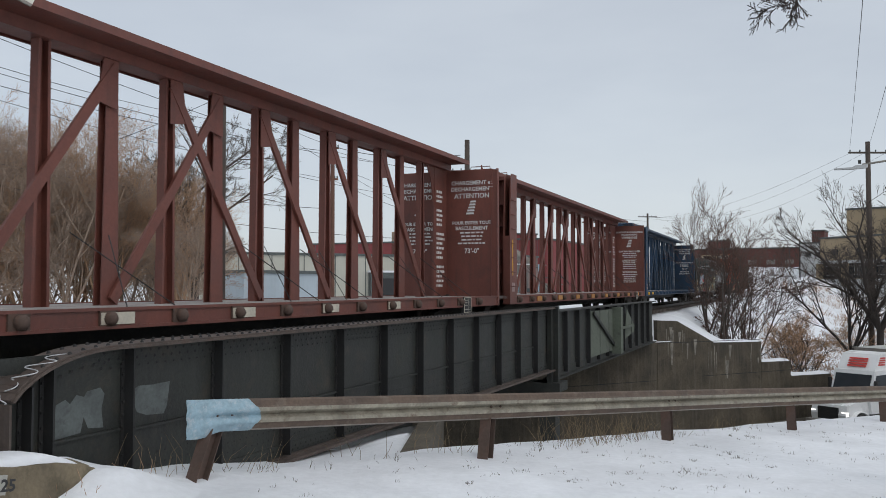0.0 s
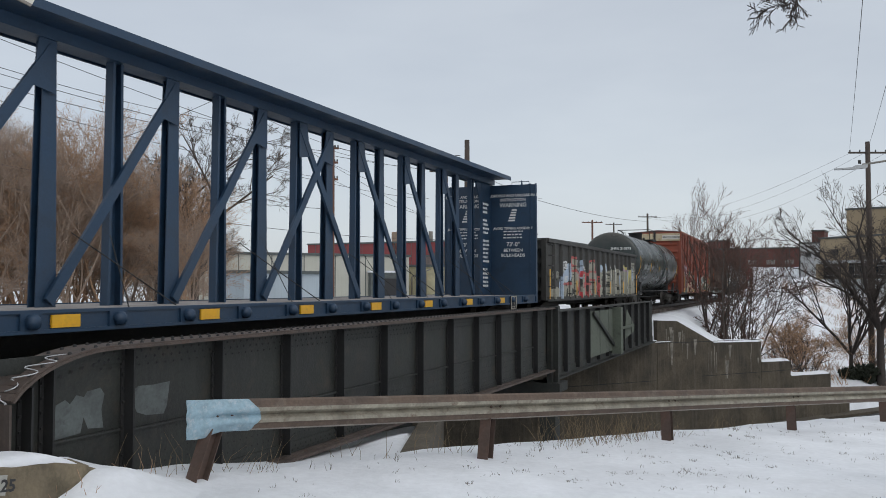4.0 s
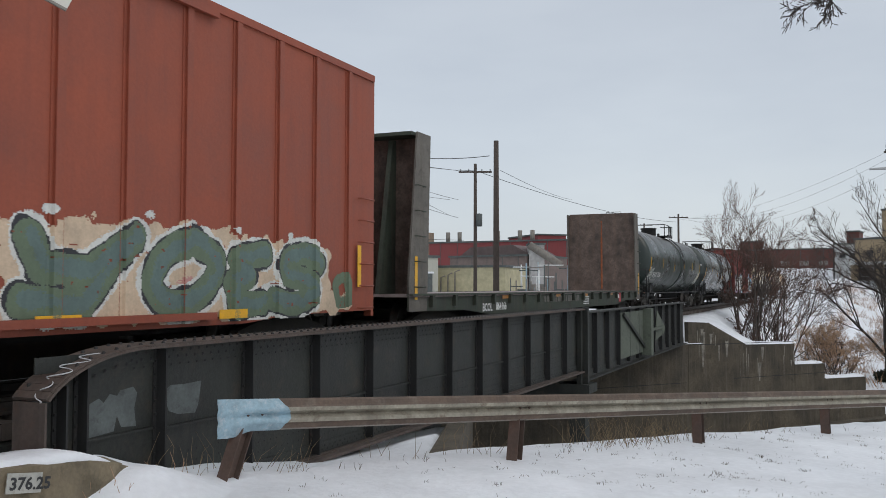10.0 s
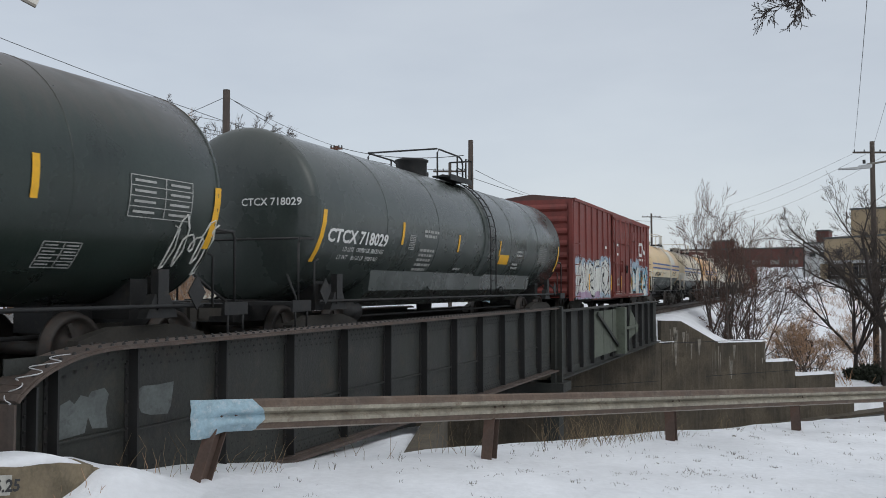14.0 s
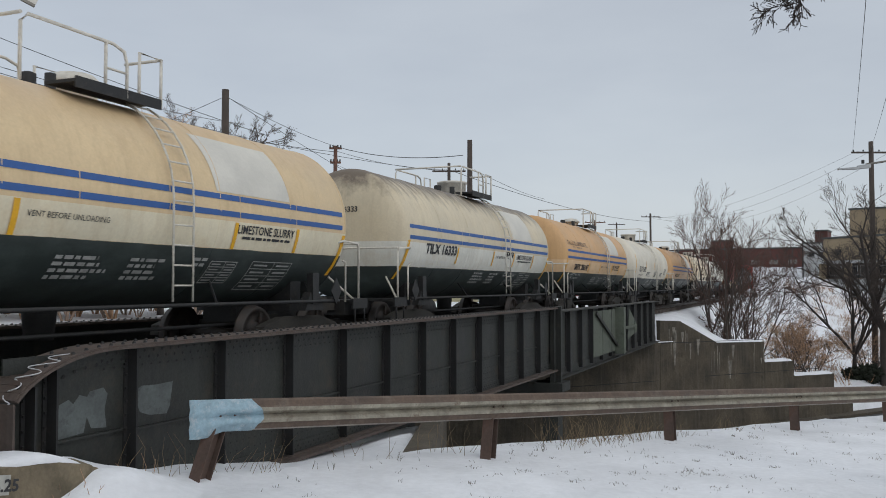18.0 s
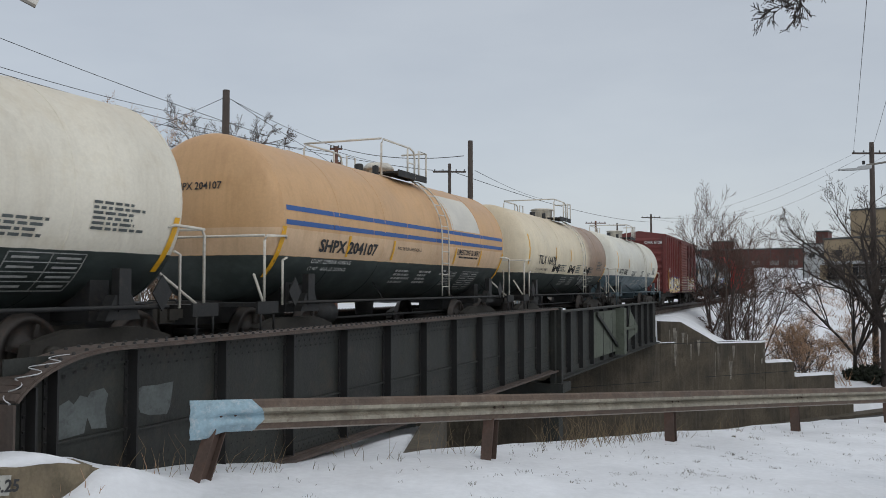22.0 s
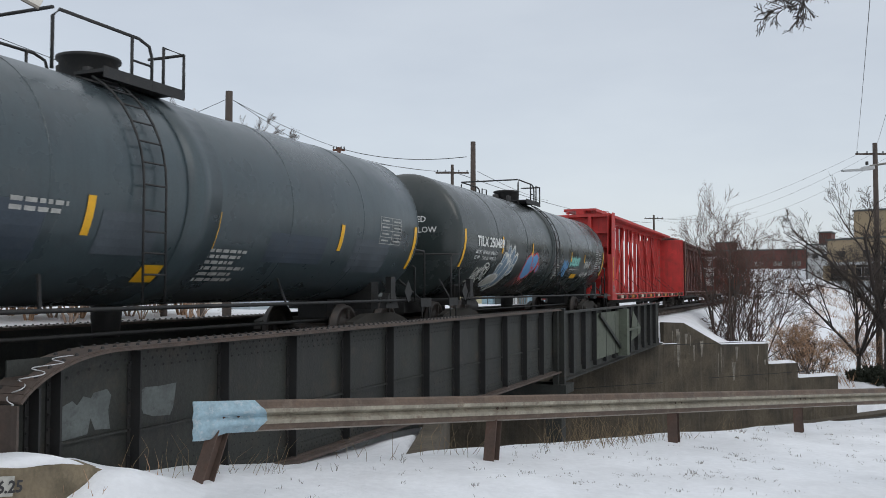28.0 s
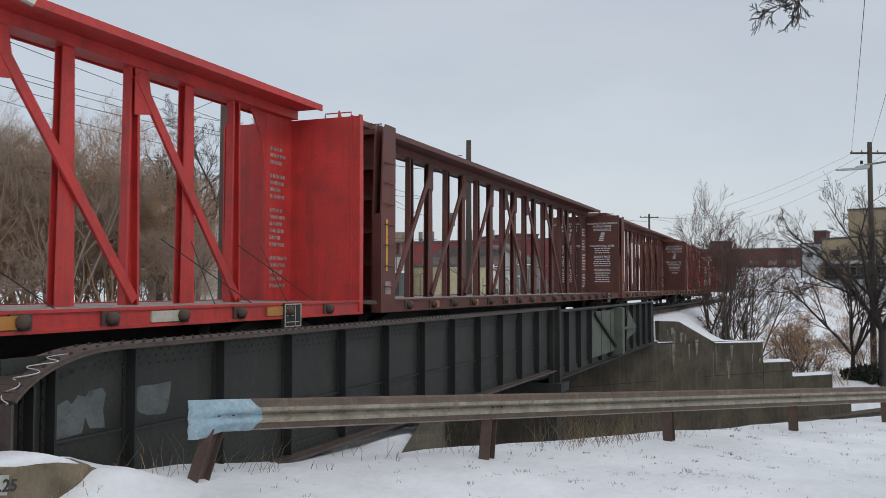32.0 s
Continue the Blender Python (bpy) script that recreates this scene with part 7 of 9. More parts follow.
car, h, on = tankcar(167.88, 183.46, 1.50, 2.45, T_PALE, M_BLACK, M_BLACK, "dark slate tank wagon with white lettering", dome_at=0.03, belt=0.35,
                     strips=[(-7.70, 1.62, 2.50, 0.13, 0.1), (-4.45, 2.04, 2.49, 0.10), (-1.34, 2.0, 2.4, 0.09), (1.67, 2.0, 2.4, 0.09), (7.6, 1.7, 2.5, 0.11)])
write_round("CTCX 718029", 0.235, -7.45, 1.98, 1.50, 2.45, M_WHITE, car, 0.010, 1.2)
skirt(car, h, 1.5, 2.45, T_PALE)
end_words(car, h, "CTCX 718029", 0.13, 2.55, -0.2, 1.5, 2.45, M_WHITE)
write_round("LD LMT  199900 LB  90650 KG", 0.09, -6.8, 1.83, 1.50, 2.45, M_WHITE, car)
write_round("LT WT    86100 LB  39050 KG", 0.09, -6.9, 1.69, 1.50, 2.45, M_WHITE, car)
frame_block(car, -4.1, 2.25, 0.26, 0.28, 1.5, 2.45, M_WHITE)
for k, (x, z, w, r) in enumerate(((-3.4, 2.4, 0.9, 2), (-3.5, 2.0, 0.9, 5), (3.2, 2.2, 0.7, 2), (3.0, 1.85, 0.6, 2), (-1.2, 1.65, 0.5, 1))):
    print_block(car, x, z, w, r, 0.10, 1.5, 2.45, M_WHITE, 60 + k)
part("placard", patch_round(Shape(), 1.75, 2.55, 1.80, 2.05, 1.5, 2.45, 0.012), M_YELLOW, car)
frame_block(car, 5.4, 2.35, 0.8, 0.45, 1.5, 2.45, M_WHITE)

# faded red box car
car, h, rng = boxcar(185.15, 201.19, 4.20, 0.70, P_CN, P_ROOF, 3.6, {"mat": P_CN, "kind": "plug"}, "faded red box wagon with black and white graffiti", 16, 0.16, (6, 6), 0.2)
cn_at = ribbed(post_places(h, (6, 6), 3.6, 0.2), 0.055, 0.052, 1.56, (0.2 - 1.8, 0.2 + 1.8, 0.085))
right_lines = [[(2.45, 0.95), (2.52, 1.95), (2.98, 0.9), (3.0, 1.6)], rounded([(3.12, 1.0), (3.16, 1.75), (3.45, 2.0), (3.72, 1.75), (3.72, 0.95)]), [(3.72, 0.95), (4.05, 1.95), (4.25, 2.05)],
               [(3.2, 0.92), (3.65, 0.92)], [(4.62, 1.9), (4.85, 1.5), (5.1, 0.95)], rounded([(4.75, 1.45), (5.3, 1.42), (5.42, 1.95), (5.8, 2.0), (5.9, 1.65), (5.55, 1.35)]), [(4.9, 1.15), (5.3, 1.2), (5.6, 0.85)],
               rounded([(6.45, 1.3), (6.3, 1.75), (6.6, 2.1), (6.95, 1.95), (6.95, 1.6), (6.6, 1.35), (6.45, 1.3)]), [(6.95, 1.6), (6.4, 0.75)], [(5.75, 0.8), (6.1, 1.15), (6.35, 1.2)]]
mural(car, (2.05, 7.45, 0.74, 2.75), cn_at, [
    (blocks_away([(2.2, 4.5, 0.8, 2.2), (4.5, 7.05, 0.8, 2.05), (2.3, 2.8, 2.0, 2.4), (4.2, 4.5, 2.0, 2.45)]), 0.10, SP_HAZE, 0.10, 0.035),
    (blocks_away([(2.25, 4.55, 0.78, 2.02), (4.5, 6.95, 0.78, 1.85)]), 0.0, SP_WHITE, 0.10, 0.012),
    (strokes_away([[(3.1, 0.85), (3.7, 0.85)], [(3.3, 1.0), (3.5, 0.85)], [(4.7, 1.0), (5.0, 0.85)], [(6.5, 1.5), (6.8, 1.2)], [(5.0, 1.75), (5.2, 1.6)]]), 0.10, SP_SKY, 0.05, 0.012),
    (strokes_away(right_lines), 0.105, SP_SKY, 0.05, 0.02),
    (strokes_away(right_lines), 0.076, SP_BLACK, 0.02, 0.005),
], 18, label="black and white graffiti with a pale blue haze", wear=0.13)
left_lines = letters("152", -7.5, -3.9, 0.95, 2.1, 0.1, 0.18) + letters("O", -3.6, -2.2, 0.95, 2.2)
mural(car, (-7.9, -1.65, 0.74, 2.75), cn_at, [
    (blocks_away([(-7.8, -3.7, 0.8, 2.1), (-3.7, -1.95, 0.8, 2.3)]), 0.08, SP_HAZE, 0.10, 0.035),
    (blocks_away([(-7.75, -3.7, 0.95, 1.95), (-3.6, -2.1, 0.9, 2.1)]), 0.0, SP_WHITE, 0.10, 0.012),
    (blocks_away([(-7.7, -3.9, 0.76, 1.0)]), 0.0, SP_LILAC, 0.06, 0.012),
    (strokes_away(left_lines), 0.15, SP_BLACK, 0.02, 0.004),
    (strokes_away(left_lines), 0.095, SP_WHITE, 0.015, 0.004),
], 19, label="black and white graffiti with a lilac foot", wear=0.10)
mural(car, (-1.5, 1.95, 0.80, 1.9), cn_at, [
    (blocks_away([(-1.2, 0.1, 0.84, 0.98), (0.6, 1.0, 0.84, 0.88)]), 0.0, SP_WHITE, 0.05, 0.01),
    (strokes_away([[(-0.9, 1.5), (-0.4, 1.52), (-0.5, 1.3), (-0.8, 1.28), (-0.9, 1.5)], [(-1.0, 1.25), (-0.3, 1.27)], [(0.7, 1.25), (1.1, 1.4), (0.9, 1.15)]]), 0.02, SP_GREY, 0.01, 0.012),
], 20, label="thin worn scrawls on the door", wear=0.2)
for x0_, x1_, z0_, z1_ in ((3.05, 3.68, 3.3, 3.72), (5.55, 6.2, 3.45, 3.9)):
    part("roof_patch", Shape().box(x0_, x1_, SIDE - 0.035, SIDE, z0_, z1_), P_CN, car, "plate riveted to the side")
reflectors(car, [-6.2, -2.24, -0.13, 2.38, 5.06, 7.41], SIDE - 0.11, 1.05, 1.65, 0.13)
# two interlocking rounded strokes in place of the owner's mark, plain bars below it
mark_line = [(5.44, 3.23), (5.10, 3.23), (4.98, 3.15), (4.97, 2.80), (5.08, 2.71), (5.58, 2.71), (5.74, 2.80), (5.74, 3.12), (5.84, 3.22), (5.96, 3.12), (6.34, 2.76), (6.46, 2.70), (6.55, 2.80), (6.55, 3.26)]
mural(car, (4.85, 6.7, 2.6, 3.4), cn_at, [(strokes_away([rounded(mark_line, 2)]), 0.072, M_WHITE, 0.004, 0.002)], 21, 0.013, "white rounded line mark")
mural(car, (4.85, 6.9, 2.38, 2.6), cn_at, [(blocks_away([(x_, x_ + 0.17, 2.43, 2.53) for x_ in (4.95, 5.18, 5.41, 5.72, 5.92, 6.28, 6.52)]), 0.0, M_WHITE, 0.006, 0.002)], 22, 0.013, "white bars of a line of print")
for x, z in ((-3.2, 2.7), (-1.0, 2.9), (-1.0, 2.5), (2.0, 2.0)):
    part("small_print", Shape().face([(x, -1.668 if abs(x) < 1.4 else SIDE - 0.06, z), (x + 0.35, -1.668 if abs(x) < 1.4 else SIDE - 0.06, z), (x + 0.35, -1.668 if abs(x) < 1.4 else SIDE - 0.06, z + 0.1), (x, -1.668 if abs(x) < 1.4 else SIDE - 0.06, z + 0.1)]), M_WHITE, car)


# the slurry tanks
M_SEPIA = surface("sepia_stencil", (0.12, 0.09, 0.085), 0.7, 0.2, 8.0, bump=0)


def band_lines(car, h, radius, zc, x0, x1):
    for z0, z1 in ((2.19, 2.27), (2.42, 2.50)):
        s = Shape()
        n = 7
        for i in range(n):
            a, b = x0 + (x1 - x0) * i / n, x0 + (x1 - x0) * (i + 1) / n - 0.02
            patch_round(s, a, b, z0, z1, radius, zc, 0.006, n=1)
        part("painted_band", s, M_BANDBLUE, car, "blue painted band", kind="stuff")


def slurry_car(u0, u1, skin, words, label, blue, dome, reach, marks, xw, hw=0.215, zw=1.81, lean=0.35, lime=2.2, sillm=None, wide=1.1):
    """marks: where the upright reflective strips stand; reach: the trailing end of the safety platform."""
    r, zc = 1.40, 2.30
    h_ = (u1 - u0) / 2
    first = (-h_ - 0.02, 1.36, 2.16, 0.12, lean * 0.25) if blue else (-h_ + 0.08, 1.88, 2.78, 0.12, 0.02)
    up = (1.74, 2.12) if blue else (2.08, 2.50)
    car, h, on = tankcar(u0, u1, r, zc, skin, M_CREAM, sillm or M_BLACK, label, dome=dome, dome_at=reach - 0.97, rail_h=0.66, endrail=M_CREAM, off=0.35,
                         strips=[first] + [(x, *up, 0.08) for x in marks] + [(h_ - 0.15, 1.4, 2.1, 0.10, 0.1)])
    write_round(words, hw, xw, zw, r, zc, M_INK, car, 0.010 if blue else 0.004, 1.28 if blue else wide)
    under = M_WHITE if blue else M_INK
    if blue:
        band_lines(car, h, r, zc, -h + 0.1, h - 0.1)
        write_round("VENT BEFORE UNLOADING", 0.07, marks[1] + 0.15, 1.95, r, zc, M_INK, car)
        write_round("LIMESTONE SLURRY", 0.13, lime - 0.1, 1.97, r, zc, M_INK, car, 0.003, 0.95)
        print_block(car, lime + 0.05, 1.93, 1.4, 1, 0.07, r, zc, M_INK, 8)
    write_round("LD LMT  225900 LB  102450 KG", 0.075, xw - 0.1, zw - 0.20, r, zc, under, car)
    write_round("LT WT    60100 LB  27250 KG", 0.075, xw - 0.1, zw - 0.32, r, zc, under, car)
    for k, (x, z, w, n) in enumerate(((-0.9, 1.56, 0.9, 4), (0.3, 1.56, 0.7, 4), (1.5, 1.60, 0.3, 2))):
        print_block(car, x, z, w, n, 0.075, r, zc, M_WHITE, 70 + k)
    frame_block(car, 1.9, 1.56, 0.62, 0.30, r, zc, M_WHITE)
    frame_block(car, 2.9, 1.58, 1.1, 0.42, r, zc, M_WHITE)
    if not blue:
        for k, (x, z, w, n) in enumerate(((-2.0, 1.95, 1.2, 4), (0.6, 2.0, 0.7, 5), (2.5, 1.95, 0.9, 4), (3.9, 2.2, 0.9, 6))):
            print_block(car, x, z, w, n, 0.06, r, zc, M_GREY, 90 + k)
    else:
        part("paint_patch", patch_round(Shape(), 1.75, 3.65, 2.53, 3.35, r, zc, 0.005, n=8, lean=-0.1), M_PALE, car, "fresh white paint panel")
    # lettering on the leading dished end
    me, L = lettering(words, 0.12, 0.003)
    for v in me.vertices:
        y, z = L / 2 - v.co.x, v.co.z + 2.75
        rr = min(0.999, math.hypot(y, z - zc) / r)
        v.co = (-h - 0.36 * math.sqrt(1 - rr * rr) - 0.012, y, z)
    me.materials.append(M_INK)
    part("lettering", me, M_INK, car)
    return car, h, on, r, zc


slurry_car(203.4, 214.33, T_CREAM1, "SHPX 206161", "cream and black tank wagon with blue bands", True, "cap", 1.12, [-3.34, -1.62, 2.23, 3.89], -4.30, lime=2.36)
c12 = slurry_car(217.02, 227.86, T_CREAM2, "TILX 16333", "soot-streaked cream tank wagon with blue bands", True, "drum", 1.2, [-2.5, 0.1, 1.87, 3.74], -4.42, zw=1.93)
tag(c12[0], random.Random(31), 1.1, 2.08, 0.7, 0.16, 0, M_INK, c12[2], 0.012, 4)
c13 = slurry_car(230.34, 241.48, T_TAN1, "SHPX 206147", "orange-tan and black tank wagon with blue bands", True, "cap", 1.19, [-2.1, -0.1, 2.24, 3.82], -4.39, lime=2.35)
write_round("CALCIUM CARBONATE", 0.14, -5.3, 2.70, 1.40, 2.30, M_SEPIA, c13[0], 0.0, 1.25, 1.15)
write_round("A Part of Everyday Life", 0.08, -4.7, 2.57, 1.40, 2.30, M_SEPIA, c13[0], 0.0, 1.2, 1.1)
part("underline", patch_round(Shape(), -5.35, -2.3, 2.675, 2.69, 1.40, 2.30, 0.008, n=1), M_SEPIA, c13[0])
slurry_car(243.9, 254.73, T_WHITE1, "TILX 16400", "dirty white and black tank wagon", False, "drum", 0.86, [-2.38, 0.25, 2.35], -4.33, 0.27, 1.95)
slurry_car(257.18, 268.14, T_TAN2, "SHPX 204107", "brown-tan and black tank wagon with blue bands", True, "cap", 1.28, [-3.23, -1.36, 2.01, 3.74], -4.25)
c16 = slurry_car(270.56, 281.56, T_WHITE2, "TILX 16439", "yellowed white tank wagon with a brown spill", False, "drum", 1.46, [-2.34, -0.37], -4.38, 0.28, 1.93)
for i, x in enumerate((-2.55, -0.45, 1.9)):
    tag(c16[0], random.Random(33 + i), x, 1.82, 0.85, 0.30, 0, M_INK, c16[2], 0.013, 5)
c17 = slurry_car(284.16, 295.45, T_WHITE3, "NATX 160082", "white and slate blue tank wagon", False, "drum", 1.33, [-2.89, 3.44], -5.05, 0.265, 1.78, wide=0.88, sillm=surface("slate_blue_sill", (0.075, 0.11, 0.125), 0.6, 0.25, 2.0, stain=(0.03, 0.035, 0.04), stain_amt=0.6))

# maroon box car
car, h, rng = boxcar(297.55, 312.91, 4.18, 0.84, P_OAR, P_OAR, 3.1, {"mat": P_OARD, "kind": "ribbed"}, "maroon box wagon with yellow graffiti along the foot", 17, 0.20, (7, 6), 0.15)
SP_SAND, SP_NAVY = spraymat("sand", (0.60, 0.46, 0.26)), spraymat("navy", (0.06, 0.09, 0.22))
SP_MUSTARD = spraymat("mustard", (0.55, 0.41, 0.17))
oar_at = ribbed(post_places(h, (7, 6), 3.1, 0.15), 0.055, 0.052, 1.56, (0.15 - 1.55, 0.15 + 1.55, 0.085))
for x0_, x1_, word, sd in ((-6.6, -1.7, "52314", 30), (-1.35, 1.6, "431", 32), (1.8, 6.4, "24153", 34)):
    lines = letters(word, x0_ + 0.2, x1_ - 0.25, 1.02, 1.76, 0.08, 0.12)
    mural(car, (x0_ - 0.2, x1_ + 0.25, 0.86, 2.0), oar_at, [
        (blocks_away([(x0_, x1_, 0.90, 1.68)]), 0.0, SP_BUFF if x0_ > -6 else SP_SAND, 0.14, 0.012),
        (strokes_away(lines), 0.15, SP_NAVY if sd == 30 else SP_MUSTARD, 0.03, 0.006),
        (strokes_away(lines), 0.105, SP_MUSTARD if sd == 30 else SP_WHITE, 0.02, 0.004),
        (strokes_away([[(u + 0.03, w + 0.03) for u, w in p] for p in lines]), 0.03, SP_WHITE if sd == 30 else SP_PINK, 0.02, 0.004),
    ], sd, label="pale yellow graffiti along the foot", wear=0.10)
write_flat("OAR", 0.24, -6.9, SIDE - 0.06, 2.1, M_WHITE, car, 0.003)
reflectors(car, [-6.9], SIDE - 0.05, 1.1, 2.2, 0.12)
me, L = lettering("OAR 61281", 0.17, 0.004)
for v in me.vertices:
    v.co = (-h - 0.085, -0.35 - v.co.x, v.co.z + 3.72)
me.materials.append(M_WHITE)
part("lettering", me, M_WHITE, car)
s = Shape()
for k in range(6):
    s.face([(-0.95, SIDE - 0.06, 2.9 - 0.12 * k), (-0.7, SIDE - 0.06, 2.9 - 0.12 * k), (-0.7, SIDE - 0.06, 2.84 - 0.12 * k), (-0.95, SIDE - 0.06, 2.84 - 0.12 * k)])
part("small_print", s, M_WHITE, car)

# blue-grey and black tanks
car, h, on = tankcar(315.4, 329.87, 1.48, 2.45, T_BLUEGREY, M_BLACK, M_BLACK, "blue-grey tank wagon with overpainted patches", dome="drum", dome_at=-0.55, belt=0.35, off=0.15, lad=-0.88,
                     strips=[(-7.18, 1.55, 2.50, 0.15, 0.08), (-4.25, 1.78, 2.25, 0.13, 0.08), (-1.8, 1.80, 2.25, 0.12), (0.52, 1.75, 2.25, 0.14), (4.05, 1.85, 2.3, 0.12), (7.1, 1.6, 2.45, 0.12)])
write_round("GATX 75123", 0.25, -6.62, 2.04, 1.48, 2.45, M_WHITE, car, 0.010, 1.15)
write_round("LD LMT  185900 LB  84100 KG", 0.09, -6.65, 1.89, 1.48, 2.45, M_WHITE, car)
write_round("LT WT    77000 LB  35000 KG", 0.09, -6.65, 1.75, 1.48, 2.45, M_WHITE, car)
M_OVER = surface("blue_overpaint", (0.046, 0.062, 0.082), 0.5, 0.35, 2.0, bump=0, stain=(0.065, 0.08, 0.09), stain_amt=0.8)
M_OVER2 = surface("pale_blue_overpaint", (0.074, 0.090, 0.105), 0.5, 0.3, 2.0, bump=0, stain=(0.055, 0.07, 0.08), stain_amt=0.8)
for x0, x1, z0, z1, m in ((-3.5, -2.4, 1.50, 2.12, M_OVER), (-1.6, -0.6, 1.6, 2.1, M_OVER2), (1.9, 3.6, 1.6, 2.05, M_OVER), (4.6, 6.0, 1.5, 2.1, M_OVER2)):
    part("overpaint_patch", patch_round(Shape(), x0, x1, z0, z1, 1.48, 2.45, 0.006, n=5), m, car, "patch of blue overpaint")
print_block(car, 0.3, 1.75, 1.3, 6, 0.08, 1.48, 2.45, M_WHITE, 11)
print_block(car, -2.9, 2.15, 0.9, 2, 0.09, 1.48, 2.45, M_WHITE, 12)
frame_block(car, 5.5, 2.55, 0.9, 0.5, 1.48, 2.45, M_WHITE)
part("placard", patch_round(Shape(), -0.6, -0.2, 1.28, 1.5, 1.48, 2.45, 0.012), M_YELLOW, car)
car, h, on = tankcar(332.4, 347.96, 1.50, 2.45, T_GREY, M_BLACK, M_BLACK, "black tank wagon with blue and white graffiti", dome="drum", dome_at=-0.31, belt=0.35, off=0.3,
                     strips=[(-7.6, 1.7, 2.6, 0.12), (-4.8, 2.12, 2.56, 0.11), (-2.05, 2.12, 2.5, 0.10), (0.48, 2.1, 2.45, 0.09), (2.6, 2.1, 2.42, 0.09), (4.51, 2.1, 2.4, 0.09), (7.6, 1.7, 2.6, 0.12)])
write_round("TILX 250489", 0.245, -6.78, 2.25, 1.50, 2.45, M_WHITE, car, 0.010, 1.15)
end_words(car, h, "INED", 0.14, 2.75, -0.25, 1.5, 2.45, M_WHITE)
end_words(car, h, "TALLOW", 0.14, 2.5, -0.15, 1.5, 2.45, M_WHITE)
write_round("LD LMT  187400 LB  85000 KG", 0.09, -6.8, 2.06, 1.50, 2.45, M_WHITE, car)
write_round("LT WT    75600 LB  34300 KG", 0.09, -6.8, 1.92, 1.50, 2.45, M_WHITE, car)
fingers = [(-4.55, 1.92, 0.13, 0.22, 0.2), (-4.25, 1.98, 0.16, 0.34, 0.2), (-3.92, 1.9, 0.16, 0.42, 0.25), (-3.6, 1.92, 0.13, 0.22, 0.5), (-3.66, 1.7, 0.13, 0.13, 0.3), (-4.7, 1.72, 0.16, 0.13, 0), (-3.95, 1.5, 0.10, 0.10, 0), (-4.1, 1.32, 0.14, 0.09, 0.6),
           (-4.45, 1.66, 0.2, 0.42, 0.45), (-4.15, 1.55, 0.18, 0.4, 0.45), (-4.85, 1.42, 0.38, 0.15, 0.9)]
mural(car, (-5.5, -3.3, 1.12, 2.4), on, [
    (ovals_away(fingers[8:]), 0.03, SP_PALESKY, 0.02, 0.012)] + [layer for o in fingers for layer in (
        (ovals_away([o]), 0.025, SP_WHITE, 0.008, 0.006), (ovals_away([o]), -0.012, SP_STEELBLUE if o[1] > 1.45 else SP_GREY, 0.02, 0.02))],
    50, 0.014, "pale blue petal-shaped graffiti outlined in white")
mural(car, (-3.1, -1.0, 1.12, 2.3), on, [
    (strokes_away([[(-2.6 + 0.22 * k, 1.6), (-2.95 + 0.26 * k, 1.25 + 0.02 * k)] for k in range(5)]), 0.02, SP_ROSE, 0.012, 0.012),
    (ovals_away([(-2.12, 1.83, 0.44, 0.36, 0.25), (-1.2, 1.8, 0.12, 0.12, 0), (-1.65, 1.95, 0.3, 0.26, 0.2)]), 0.035, SP_RED, 0.015, 0.014),
    (ovals_away([(-2.12, 1.83, 0.44, 0.36, 0.25), (-1.65, 1.95, 0.3, 0.26, 0.2), (-1.2, 1.8, 0.12, 0.12, 0)]), -0.015, SP_BLUE, 0.02, 0.012),
    (strokes_away([[(-1.95, 2.1), (-1.85, 1.75)], [(-1.8, 1.8), (-1.65, 1.78)], [(-1.7, 1.9), (-1.68, 1.7)]]), 0.03, SP_RED, 0.015, 0.008),
], 51, 0.014, "blue and red creature-like sprayed shape")
mural(car, (-6.7, -5.2, 1.22, 1.95), on, [
    (strokes_away(letters("351234", -6.4, -5.45, 1.42, 1.72, 0.2, 0.1) + [rounded([(-5.85, 1.78), (-5.7, 1.84), (-5.5, 1.78), (-5.65, 1.72), (-5.85, 1.78)]), rounded([(-6.55, 1.36), (-6.0, 1.44), (-5.75, 1.28)])]), 0.015, SP_WHITE, 0.006, 0.005),
], 52, 0.010, "thin white sprayed scrawl")
mural(car, (1.5, 2.6, 1.4, 2.3), on, [
    (strokes_away(letters("145", 1.65, 2.35, 1.62, 2.1, 0.15, 0.05)), 0.035, SP_BLUE, 0.02, 0.02)], 53, 0.014, "small blue sprayed letters")
mural(car, (2.4, 4.1, 1.82, 2.42), on, [
    (strokes_away(letters("DESER", 2.58, 3.85, 2.0, 2.22, 0.1, 0.2)), 0.075, SP_TEALDARK, 0.03, 0.02),
    (strokes_away(letters("DESER", 2.58, 3.85, 2.0, 2.22, 0.1, 0.2)), 0.035, SP_MINT, 0.015, 0.006)], 54, 0.012, "mint green sprayed letters")
mural(car, (4.4, 5.7, 1.45, 2.35), on, [
    (strokes_away(letters("52314", 4.65, 5.45, 1.92, 2.16, 0.1, 0.15) + letters("132541", 4.5, 5.5, 1.6, 1.76, 0.2, 0.15)), 0.016, SP_WHITE, 0.008, 0.006)], 55, 0.012, "thin white sprayed scrawl")
print_block(car, 0.55, 1.98, 0.8, 6, 0.085, 1.5, 2.45, M_WHITE, 58)
print_block(car, 2.65, 1.86, 1.5, 1, 0.04, 1.5, 2.45, M_WHITE, 59, 0.0)
frame_block(car, -4.55, 2.47, 0.26, 0.24, 1.5, 2.45, M_WHITE)
part("placard", patch_round(Shape(), 3.2, 3.9, 1.55, 1.70, 1.5, 2.45, 0.012), M_YELLOW, car)
